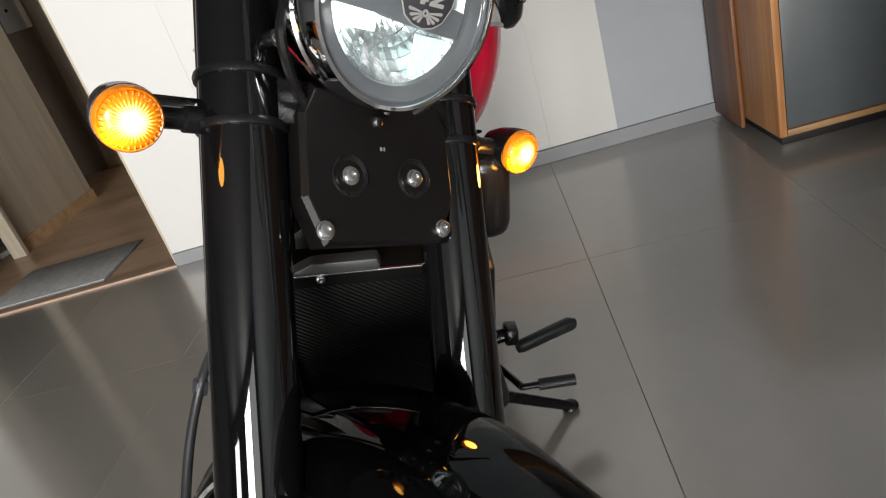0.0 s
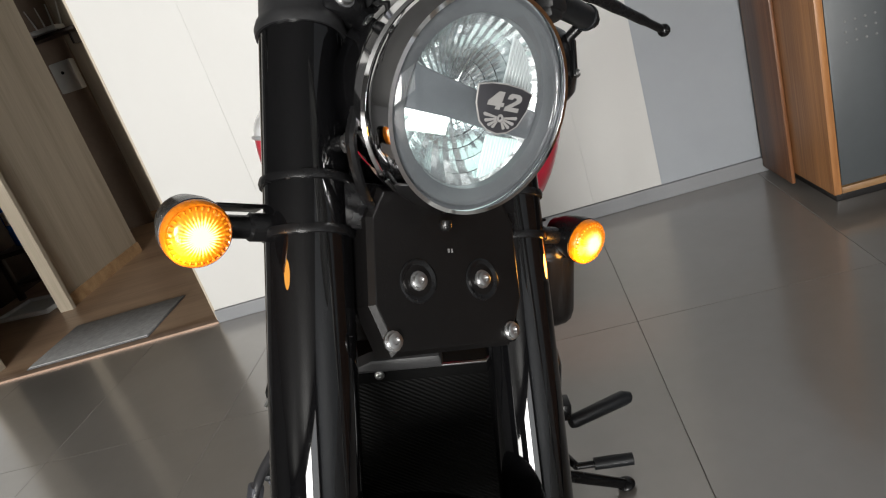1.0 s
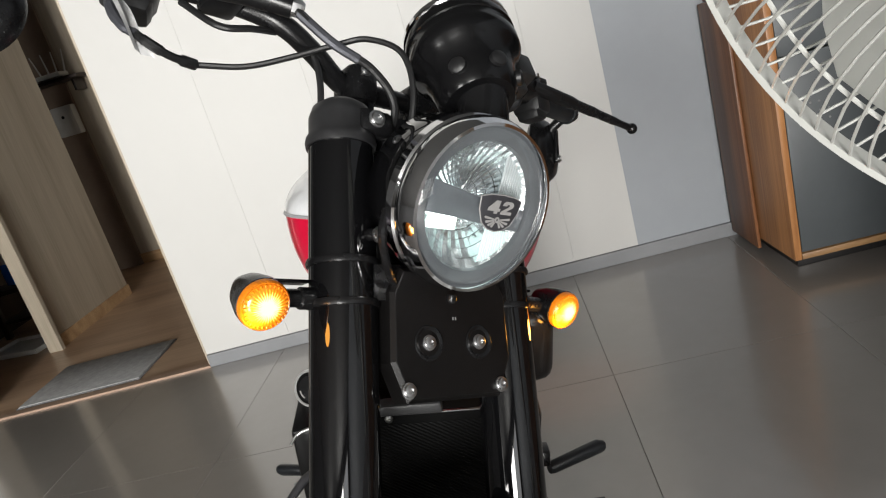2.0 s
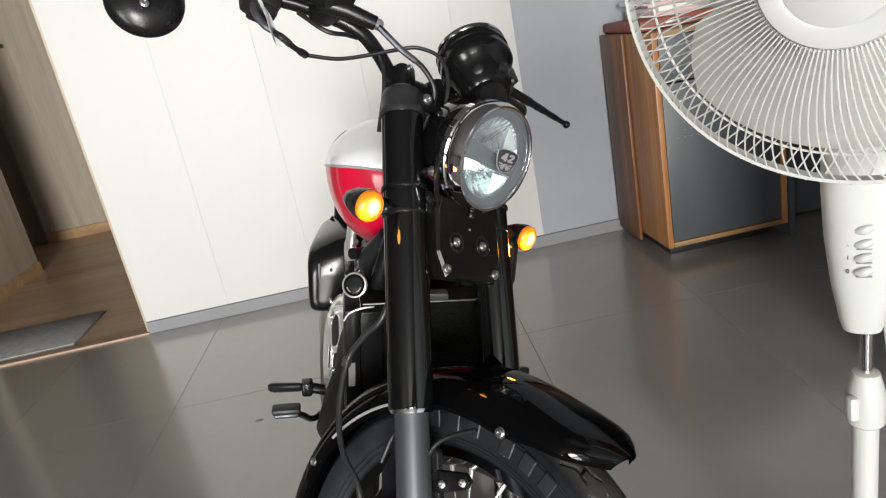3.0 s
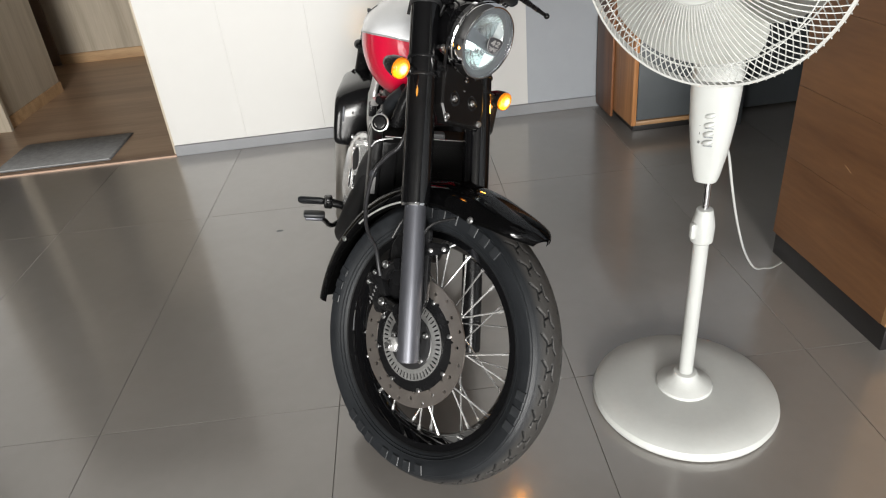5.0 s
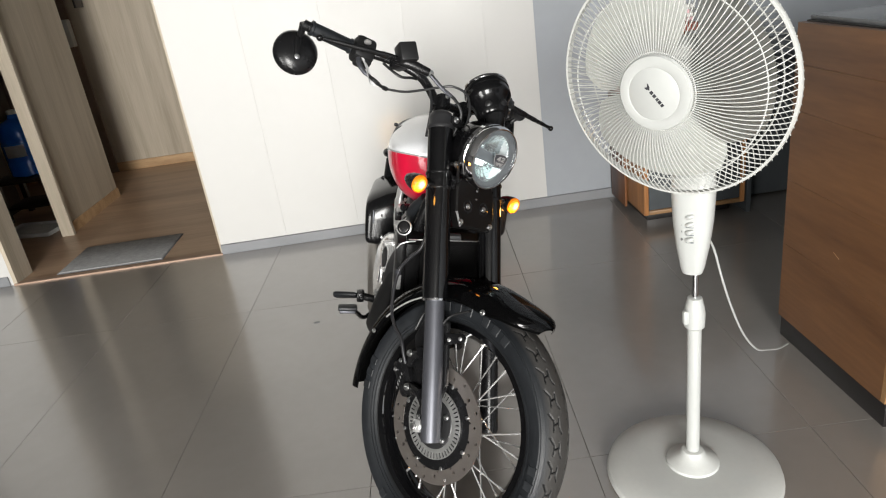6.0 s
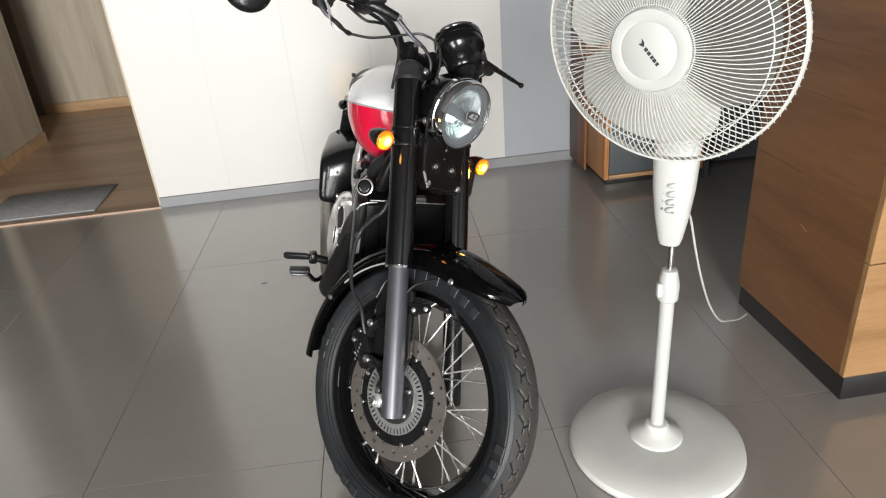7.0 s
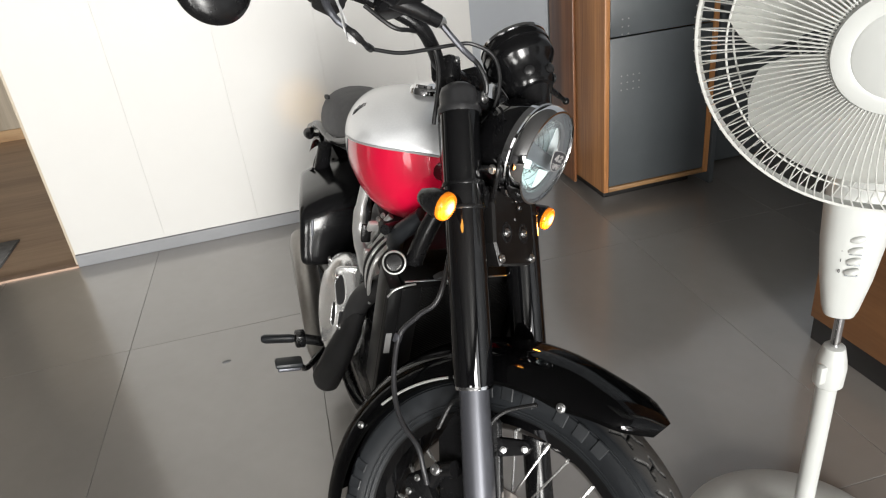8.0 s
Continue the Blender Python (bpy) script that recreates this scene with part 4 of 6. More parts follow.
def half_dish(sign, rows, cols, flute, step, seed):
    """Half of a mirror bowl: columns of shallow flutes, each row of facets stepped against the next."""
    rnd = random.Random(seed)
    bm = bmesh.new()
    for i in range(rows):
        for j in range(cols):
            r0, r1 = DR * (1 - i / rows * 0.92), DR * (1 - (i + 1) / rows * 0.92)
            a0, a1 = math.pi * j / cols, math.pi * (j + 1) / cols
            lean, turn = flute * (1 if j % 2 else -1) * rnd.uniform(0.6, 1.2), step * rnd.uniform(0.5, 1.3)
            vs = []
            for r, a, u, v in ((r0, a0, -1, -1), (r0, a1, -1, 1), (r1, a1, 1, 1), (r1, a0, 1, -1)):
                x = -0.010 - 0.030 * (1 - (r / DR) ** 2) + turn * u + lean * v
                vs.append(bm.verts.new((x, r * math.cos(a), sign * r * math.sin(a))))
            bm.faces.new(vs)
    return bm


part("upper_reflector", half_dish(1, 7, 46, 0.00028, 0.0005, 4), REFLECTOR, hl, "fluted mirror reflector", smooth=0)
lowr = part("lower_reflector", half_dish(-1, 7, 24, 0.00022, 0.0007, 8), REFLECTOR, hl, "stepped mirror reflector, lit", smooth=0)
bm = bmesh.new()
lathe(bm, [(DR + 0.001, -0.008), (DR, -0.040), (0.050, -0.060), (0.002, -0.064)], 48, XA, caps=False)
part("dish_back", bm, LENS_RING, hl)
bm = bmesh.new()
_b = [(-0.064, 0.022), (-0.038, 0.017), (0.004, 0.010), (0.028, 0.008), (0.067, 0.002), (0.064, -0.022), (0.045, -0.021), (0.010, -0.018), (-0.025, -0.014), (-0.066, -0.012)]
prism(bm, [(y * 0.93, z * 0.93) for y, z in _b], 0.014, Matrix.Translation((-0.020, 0, 0)) @ YZ, 0.002)
part("middle_band", bm, LENS_GREY, hl, "smoked grey band across the lamp")
bm = bmesh.new()
box(bm, (-0.022, -0.004, -0.0125), (0.018, 0.090, 0.003), 0.001)
part("led_strip", bm, LED_STRIP, lowr, "glowing white lamp strip")
# no lamp: emission stands in for a facet mirroring the strip
bm = bmesh.new()
box(bm, (-0.014, -0.034, -0.0205), (0.003, 0.034, 0.0125), 0.001)
part("lamp", bm, FACET_GLOW, lowr, "reflector facet made to glow, for the strip's reflection")
# wedge below, lit by its own emission, and ribbed panel above, both of fine upright ribs
for _k in range(14):
    _y = 0.016 + 0.0031 * _k
    _lo = -math.sqrt(max(1e-6, (DR - 0.003) ** 2 - _y ** 2))
    _l0, _l1 = max(_lo, -0.056 + 0.0004 * _k), -0.022
    if _l1 - _l0 > 0.004 and _k > 1:
        bm = bmesh.new()
        box(bm, (-0.0125, _y, (_l0 + _l1) / 2), (0.002, 0.0027, _l1 - _l0), 0.0005, seg=1)
        part("lit_rib", bm, LIT_WEDGE, lowr)
    _hi = math.sqrt(max(1e-6, (DR - 0.002) ** 2 - _y ** 2))
    if _hi > 0.010 and _k > 3:
        bm = bmesh.new()
        box(bm, (-0.014, _y, (0.004 + _hi) / 2), (0.002, 0.0027, _hi - 0.004), 0.0005, seg=1)
        part("rib", bm, PALE_RIB, hl)
bm = bmesh.new()
lathe(bm, [(0.0775, -0.0005), (0.072, 0.004), (0.060, 0.0095), (0.040, 0.0160), (0.020, 0.0197), (0.0, 0.0208)], 64, XA, caps=False)
weld(bm)
_ln = part("lens", bm, LENS_GLASS, hl, "clear domed lamp lens")
_ln.visible_shadow = False
# badge on the lens: dark shield with a number and wings
bm = bmesh.new()
_sh = [(-0.0265, 0.0150), (-0.015, 0.0178), (0.0, 0.0187), (0.015, 0.0178), (0.0265, 0.0150), (0.0250, 0.002), (0.0185, -0.0105), (0.0100, -0.0160), (0.0, -0.0180), (-0.0100, -0.0160), (-0.0185, -0.0105), (-0.0250, 0.002)]
prism(bm, _sh, 0.0016, Matrix.Translation((0.0135, 0, 0)) @ YZ, 0.0005)
shield = part("shield_badge", bm, DARK_PRINT, hl, "small dark shield badge reading 42 with silver wings", Matrix.Translation((0.0073, 0, 0.001)) @ Matrix.Diagonal((1, 0.95, 0.95, 1)))
bm = bmesh.new()
tube(bm, [(0.0146, y, z) for y, z in _sh + [_sh[0]]], 0.0007, 6)
part("shield_edge", bm, GREY_PRINT, shield)
_four = [(0.52, 0.0), (0.78, 0.0), (0.78, 0.18), (0.94, 0.18), (0.94, 0.40), (0.78, 0.40), (0.78, 1.0), (0.44, 1.0), (0.0, 0.42), (0.0, 0.18), (0.52, 0.18)]
_two = [(1.06, 0.0), (1.90, 0.0), (1.90, 0.24), (1.44, 0.24), (1.84, 0.56), (1.90, 0.72), (1.84, 0.90), (1.66, 1.0), (1.22, 1.0), (1.08, 0.88), (1.06, 0.66), (1.34, 0.66), (1.38, 0.78), (1.56, 0.78), (1.60, 0.68), (1.52, 0.58), (1.06, 0.22)]
for _o in (_four, _two):
    bm = bmesh.new()
    prism(bm, [(0.0165 * (x - 0.95) + 0.0022 * y, 0.0132 * y) for x, y in _o], 0.0005, Matrix.Translation((0.0151, 0.0, -0.0002)) @ YZ)
    part("number", bm, GREY_PRINT, shield, smooth=0)
for _s in (-1, 1):
    for _k, (_an, _le) in enumerate(((6, 0.0170), (-12, 0.0150), (-31, 0.0125), (-52, 0.0098))):
        bm = bmesh.new()
        prism(bm, [(0.0036, -0.0006), (_le * 0.92, -0.0013), (_le, 0.0), (_le * 0.95, 0.0013), (0.0036, 0.0006)], 0.0005, Matrix.Translation((0.0151, 0, -0.0062)) @ YZ @ Matrix.Diagonal((_s, 1, 1, 1)) @ pose(0, 0, 0, 0, 0, _an))
        part("wing_bar", bm, GREY_PRINT, shield, smooth=0)
bm = bmesh.new()
lathe_loop(bm, [(0.0013, 0.0), (0.0030, 0.0), (0.0030, 0.0006), (0.0013, 0.0006)], 18, Matrix.Translation((0.0151, 0, -0.0062)) @ XA)
part("wing_ring", bm, GREY_PRINT, shield)
# lamp brackets
for _s in (-1, 1):
    bm = bmesh.new()
    tube(bm, [(-0.045, _s * 0.072, -0.046), (-0.060, _s * 0.078, -0.050), (-0.100, _s * 0.068, -0.07)], 0.006, 10, 4)
    part("bracket", bm, SATIN_BLACK, hl)
    bolt_at((-0.045, _s * 0.077, -0.046), (0, _s, -0.3), 0.0065, hl)
    bm = bmesh.new()
    tube(bm, [(-0.04, _s * 0.080, -0.02), (-0.03, _s * 0.084, -0.045), (-0.035, _s * 0.06, -0.085), (-0.05, _s * 0.03, -0.10)], 0.0042, 8, 6)
    part("wire_stay", bm, SATIN_BLACK, hl)
bm = bmesh.new()
lathe(bm, [(0.005, 0), (0.0055, 0.005), (0.0035, 0.008)], 10)
part("adjuster_bolt", bm, SATIN_BLACK, hl, m=along((-0.012, 0, -0.092), (0.3, 0, -1)))

# instrument pod
POD_BLACK = material("semi_gloss_black_plastic", (0.004, 0.004, 0.0044), 0.17, spec=0.35, vary=0.2, scale=10)
POD = S @ Matrix.Translation((0.050, 0.023, 0.220)) @ pose(0, 0, 0, -3, -20, 0) @ Matrix.Diagonal((0.98, 0.98, 0.86, 1))
pod = tagged(new("instrument_pod"), "round black instrument pod above the headlight")
pod.parent, pod.matrix_basis = bike, POD
bm = bmesh.new()
lathe(bm, [(0.018, -0.040), (0.036, -0.037), (0.0405, -0.030), (0.0440, -0.010), (0.0470, 0.006), (0.0530, 0.014), (0.0560, 0.020), (0.0585, 0.024), (0.0590, 0.036), (0.0575, 0.040), (0.0575, 0.049), (0.0590, 0.050), (0.0590, 0.0535), (0.0575, 0.0545), (0.0575, 0.062), (0.0545, 0.070), (0.050, 0.071), (0.048, 0.066)], 64)
part("case", bm, POD_BLACK, pod)
bm = bmesh.new()
lathe_loop(bm, [(0.0555, 0.066), (0.0580, 0.067), (0.0575, 0.073), (0.0520, 0.0745), (0.0515, 0.071)], 56)
part("rim", bm, CHROME, pod, "thin bright rim")
bm = bmesh.new()
lathe(bm, [(0.0518, 0.069), (0.0, 0.0695)], 40, caps=False)
part("dial_glass", bm, GLOSS_BLACK, pod)
for _a in (-62, -8, 46):
    bm = bmesh.new()
    lathe(bm, [(0.009, 0), (0.009, 0.008), (0.006, 0.010)], 14)
    part("rubber_mount", bm, BLACK_PLASTIC, pod, m=along((0.039 * math.cos(radians(_a)), 0.039 * math.sin(radians(_a)), -0.016), (math.cos(radians(_a)), math.sin(radians(_a)), -0.2)))
bm = bmesh.new()
tube(bm, [(0.004, 0, -0.02), (0.0, 0, -0.045), (-0.012, 0, -0.075), (-0.03, 0, -0.095)], [0.030, 0.026, 0.028, 0.030], 20)
part("mount_stem", bm, SATIN_BLACK, pod)
bm = bmesh.new()
box(bm, (0.006, 0.071, 0.036), (0.030, 0.024, 0.036), 0.004)
box(bm, (0.004, 0.060, 0.010), (0.018, 0.020, 0.026), 0.004)
part("switch_box", bm, BLACK_PLASTIC, pod)


# indicators
def indicator(m, stem, rear=False):
    o = tagged(new("indicator"), "black bullet indicator with a round amber lens, lit")
    o.parent, o.matrix_basis = bike, m
    bm = bmesh.new()
    lathe(bm, [(0.007, -0.046), (0.012, -0.042), (0.019, -0.026), (0.0228, -0.008), (0.0232, 0.0), (0.0205, 0.001), (0.020, -0.006)], 32, XA)
    part("shell", bm, SATIN_BLACK, o)
    bm = bmesh.new()
    lathe(bm, [(0.0212, 0.0), (0.0208, 0.0050), (0.0190, 0.0085), (0.0150, 0.0108), (0.010, 0.0125), (0.005, 0.0133), (0.0, 0.0135)], 48, XA, caps=False)
    lens = part("lens", weld(bm), AMBER_GLOW, o, "glowing amber lens")
    bm = bmesh.new()
    lathe_loop(bm, [(0.0212, 0.0), (0.0228, 0.0012), (0.0226, 0.0060), (0.0212, 0.0078), (0.0200, 0.0072)], 48, XA)
    part("lens_rim", bm, AMBER_LENS, o, "ribbed amber rim")
    bm = bmesh.new()
    box(bm, (0.0088, 0, 0.0186), (0.0018, 0.0014, 0.0030), 0.0004, seg=1)
    rib = part("lens_rib", bm, AMBER_GLOW, lens)
    for i in range(1, 30):
        again(rib, pose(0, 0, 0, 12 * i, 0, 0))
    bm = bmesh.new()
    tube(bm, stem, [0.0105, 0.0105, 0.0085, 0.0085], 16)
    part("stem", bm, SATIN_BLACK, o)
    return o


for _s in (-1, 1):
    _q = pose(0, 0, 0, 0, -28, 0)
    indicator(S @ Matrix.Translation((0.0, _s * 0.179, 0.0)) @ pose(0, 0, 0, 0, 28, 0) @ Matrix.Scale(0.94, 4), [_q @ Vector((-0.018, -_s * d, 0.008)) for d in (0.060, 0.044, 0.042, 0.006)])
    bm = bmesh.new()
    box(bm, (-0.032, _s * 0.140, 0.024), (0.016, 0.034, 0.003), 0.001)
    part("indicator_bracket", bm, SATIN_BLACK, bike, m=S)

# front mudguard
bm = bmesh.new()
_rings = []
for _i in range(49):
    _t = _i / 48
    _a = radians(38.5 + (167 - 38.5) * _t)
    _e = min(1.0, _t / 0.06)
    _w = 0.080 * (0.30 + 0.70 * math.sin(_e * math.pi / 2))
    _r = 0.352 + 0.008 * max(0, 1 - _t / 0.13) - 0.012 * max(0, (_t - 0.45) / 0.55)
    _drop = 0.016 + 0.038 * min(1.0, _t / 0.17)
    _sec = []
    for _j in range(17):
        _q = -1 + 2 * _j / 16
        _y = _w * math.sin(_q * math.pi / 2)
        _d = _drop * (1 - math.cos(_q * math.pi / 2)) ** 1.15
        _sec.append((_r - _d, _y))
    _rings.append([WC + Vector(((_rr) * math.cos(_a), _y, (_rr) * math.sin(_a))) for _rr, _y in _sec])
skin(bm, _rings, False)
bmesh.ops.solidify(bm, geom=bm.faces[:], thickness=0.003)
mg = part("front_mudguard", bm, GLOSS_BLACK, bike, "deep gloss black front mudguard", S)
bm = bmesh.new()
skin(bm, [[WC + (p - WC) * 0.981 for p in ring] for ring in _rings], False)
bmesh.ops.solidify(bm, geom=bm.faces[:], thickness=0.001)
part("mudguard_liner", bm, MATT_BLACK, mg, "matt black inner face")
for _s in (-1, 1):
    _pts = [WC + Vector((0.300 * math.cos(radians(a)), _s * 0.0815, 0.299 * math.sin(radians(a)))) for a in range(96, 126, 3)]
    bm = bmesh.new()
    tube(bm, _pts, 0.0022, 8)
    part("edge_bead", bm, ALLOY, mg)
    bolt_at(WC + Vector((0.154, _s * 0.082, 0.258)), (0, _s, 0), 0.0058, mg)
    bolt_at(WC + Vector((-0.21, _s * 0.082, 0.215)), (0, _s, 0), 0.0050, mg)

# brake caliper on the rider's right
cal = tagged(new("brake_caliper"), "black brake caliper with bright bolts")
cal.parent, cal.matrix_basis = bike, S @ Matrix.Translation(WC)
bm = bmesh.new()
box(bm, (-0.082, -0.088, 0.104), (0.052, 0.030, 0.096), 0.014, pose(0, 0, 0, 0, -22, 0))
box(bm, (-0.088, -0.052, 0.104), (0.046, 0.026, 0.084), 0.008, pose(0, 0, 0, 0, -22, 0))
part("body", bm, SATIN_BLACK, cal)
bm = bmesh.new()
tube(bm, [(-0.012, -0.108, 0.165), (-0.044, -0.100, 0.160), (-0.066, -0.092, 0.138)], 0.013, 12)
tube(bm, [(-0.012, -0.108, 0.070), (-0.048, -0.100, 0.080), (-0.068, -0.092, 0.086)], 0.012, 12)
part("mount", bm, SATIN_BLACK, cal)
bm = bmesh.new()
prism(bm, [(-0.028, 0.032), (0.010, 0.022), (0.052, 0.090), (0.058, 0.235), (0.030, 0.262), (-0.012, 0.252), (-0.050, 0.205), (-0.056, 0.085)], 0.010, Matrix.Translation((0, -0.082, 0)) @ pose(0, 0, 0, 90, 0, 0), 0.003)
part("carrier_plate", bm, SATIN_BLACK, cal, "black cast carrier behind the slider")
for _p, _rb in (((-0.044, -0.113, 0.163), 0.0072), ((-0.086, -0.103, 0.144), 0.0045), ((-0.104, -0.103, 0.122), 0.0045), ((-0.054, -0.112, 0.083), 0.0072), ((-0.046, -0.113, 0.052), 0.0045)):
    bolt_at(_p, (-0.1, -1, 0.1), _rb, cal)
for _i in range(5):
    bm = bmesh.new()
    box(bm, (0, 0, 0), (0.0030, 0.0008, 0.0060))
    part("mark_bar", bm, DIM_PRINT, cal, m=Matrix.Translation((-0.098 + 0.0040 * _i, -0.1035, 0.078 + 0.0085 * _i)) @ pose(0, 0, 0, 0, -25, 0), smooth=0)
bm = bmesh.new()
tube(bm, [Vector(p) - WC for p in ((-0.107, -0.108, -0.415), (-0.107, -0.115, -0.391), (-0.114, -0.117, -0.356), (-0.141, -0.115, -0.323), (-0.158, -0.108, -0.285), (-0.162, -0.099, -0.235), (-0.154, -0.088, -0.185), (-0.114, -0.090, -0.156), (-0.074, -0.085, -0.124), (-0.050, -0.06, 0.0))], 0.0043, 10, 8)
part("brake_hose", bm, HOSE, cal)
bm = bmesh.new()
box(bm, Vector((-0.160, -0.088, -0.192)) - WC, (0.012, 0.012, 0.016), 0.003, pose(0, 0, 0, 0, 25, 0))
part("hose_clip", bm, GREY_SLIDER, cal)
bm = bmesh.new()
tube(bm, [(0.015, -0.106, 0.19), (0.02, -0.09, 0.245), (-0.02, -0.085, 0.262), (-0.05, -0.09, 0.22)], 0.0035, 8, 6)
part("sensor_cable", bm, BLACK_PLASTIC, cal)
for _p in ((0.064, -0.094, 0.196), (0.098, -0.094, 0.199)):
    bolt_at(_p, (0.3, -1, 0), 0.0040, cal)
bm = bmesh.new()
prism(bm, [(0.010, 0.178), (0.100, 0.190), (0.108, 0.200), (0.100, 0.210), (0.060, 0.212), (0.020, 0.222), (0.010, 0.214)], 0.008, Matrix.Translation((0, -0.084, 0)) @ pose(0, 0, 0, 90, 0, 0), 0.002)
part("sensor_bracket", bm, SATIN_BLACK, cal)
bm = bmesh.new()
tube(bm, [(0.030, -0.090, 0.190), (0.040, -0.095, 0.218), (0.052, -0.096, 0.238), (0.075, -0.092, 0.253), (0.120, -0.086, 0.262)], 0.0032, 8, 6)
part("sensor_lead", bm, BLACK_PLASTIC, cal)

# handlebar with controls
hb = tagged(new("handlebar"), "wide black handlebar with levers, switches and bar-end mirrors")
hb.parent, hb.matrix_basis = bike, S
RIGHT_BAR = [(-0.062, -0.055, 0.240), (-0.052, -0.098, 0.264), (-0.052, -0.138, 0.286), (-0.088, -0.195, 0.314), (-0.126, -0.250, 0.330), (-0.146, -0.300, 0.340), (-0.165, -0.375, 0.357)]
LEFT_BAR = [(-0.062, 0.055, 0.240), (-0.050, 0.100, 0.260), (-0.044, 0.140, 0.278), (-0.062, 0.200, 0.296), (-0.086, 0.260, 0.306), (-0.102, 0.310, 0.314), (-0.128, 0.390, 0.328)]
bm = bmesh.new()
tube(bm, RIGHT_BAR[::-1] + [(-0.062, 0.0, 0.238)] + LEFT_BAR, 0.0112, 14, 8)
part("bar", bm, SATIN_BLACK, hb)
for _s, _bar in ((-1, RIGHT_BAR), (1, LEFT_BAR)):
    _sw, _g0, _g1 = Vector(_bar[4]), Vector(_bar[4]).lerp(Vector(_bar[5]), 0.55), Vector(_bar[6])
    bm = bmesh.new()
    tube(bm, [(-0.062, _s * 0.042, 0.155), (-0.062, _s * 0.042, 0.225)], 0.019, 18)
    box(bm, (-0.062, _s * 0.042, 0.240), (0.044, 0.034, 0.042), 0.008)
    part("riser", bm, SATIN_BLACK, hb)
    bolt_at((-0.040, _s * 0.042, 0.252), (1, 0, 0.1), 0.005, hb)
    bm = bmesh.new()
    _d = (_g1 - _g0).normalized()
    tube(bm, [_g0, _g0 + _d * 0.004, _g0 + _d * 0.007, _g1 - _d * 0.008, _g1 - _d * 0.006, _g1], [0.0185, 0.0185, 0.0158, 0.0158, 0.0178, 0.0178], 20)
    part("grip", bm, RUBBER, hb, "black rubber grip")
    bm = bmesh.new()
    _o = along(_sw, _d)
    box(bm, (0, 0, 0), (0.044, 0.050, 0.046), 0.010)
    box(bm, (0.0, -0.022, -0.004), (0.034, 0.022, 0.034), 0.007)
    part("switch_housing", bm, BLACK_PLASTIC, hb, m=_o @ (Matrix.Scale(1.16, 4) if _s < 0 else Matrix()))
    for _q, _mt in (((0.030, -0.010, 0.010), GREY_PRINT if _s < 0 else BLACK_PLASTIC), ((0.026, -0.026, -0.008), BLACK_PLASTIC)):
        bm = bmesh.new()
        box(bm, Vector(_sw) + Vector(_q), (0.012, 0.016, 0.010), 0.003)
        part("switch", bm, _mt, hb)
    # lever and its perch
    _pv = Vector((-0.052, -0.190, 0.298)) if _s < 0 else Vector((-0.026, 0.200, 0.286))
    _ball = Vector((-0.110, -0.388, 0.312)) if _s < 0 else Vector((-0.029, 0.409, 0.271))
    bm = bmesh.new()
    _k = (_ball - _pv)
    _bow = 0.020 if _s < 0 else 0.005
    tube(bm, [_pv, _pv + _k * 0.16 + Vector((_bow, 0, -0.004)), _pv + _k * 0.42 + Vector((_bow, 0, -0.004)), _pv + _k * 0.72 + Vector((_bow / 2, 0, -0.002)), _ball], [0.0085, 0.0085, 0.0070, 0.0060, 0.0050], 12, 5, flat=0.75)
    bmesh.ops.create_icosphere(bm, subdivisions=2, radius=0.0082, matrix=Matrix.Translation(_ball))
    part("lever", bm, SATIN_BLACK, hb, "black lever with a ball end")
    bm = bmesh.new()
    box(bm, _pv - Vector((0.014, -_s * -0.004, -0.004)), (0.036, 0.036, 0.028), 0.006)
    part("lever_perch", bm, SATIN_BLACK, hb)
    bolt_at(_pv + Vector((0.004, 0, 0.012)), (0.4, 0, 1), 0.0055, hb)
    # mirror hanging under the bar end
    _mc = _g1 + Vector((-0.052, _s * 0.002, -0.044))
    bm = bmesh.new()
    tube(bm, [_g1 - _d * 0.002, _g1 + _d * 0.016, _g1 + _d * 0.014 + Vector((-0.006, 0, 0.004)), _mc + Vector((0.014, 0, 0.030)), _mc + Vector((0.010, 0, 0.006))], [0.0125, 0.0125, 0.009, 0.0075, 0.006], 12)
    part("mirror_arm", bm, SATIN_BLACK, hb)
    _mm = along(_mc, (0.86, _s * 0.40, -0.06)) @ Matrix.Diagonal((1.11, 1.11, 1.06, 1))
    bm = bmesh.new()
    lathe(bm, [(0.044, -0.014), (0.0475, -0.010), (0.0470, -0.002), (0.040, 0.007), (0.024, 0.013), (0.004, 0.0155)], 48)
    mir = part("mirror", bm, SATIN_BLACK, hb, "round black bar-end mirror", _mm)
    bm = bmesh.new()
    lathe(bm, [(0.0430, 0.0), (0.0, 0.0006)], 36, Matrix.Translation((0, 0, -0.0150)), caps=False)
    part("mirror_glass", bm, CHROME, mir)
    bm = bmesh.new()
    box(bm, (0.0, 0.004, 0.0165), (0.011, 0.050, 0.006), 0.003)
    part("mirror_clamp", bm, SATIN_BLACK, mir)
    bolt_at((0.0, -0.016, 0.019), (0, 0, 1), 0.0045, mir)
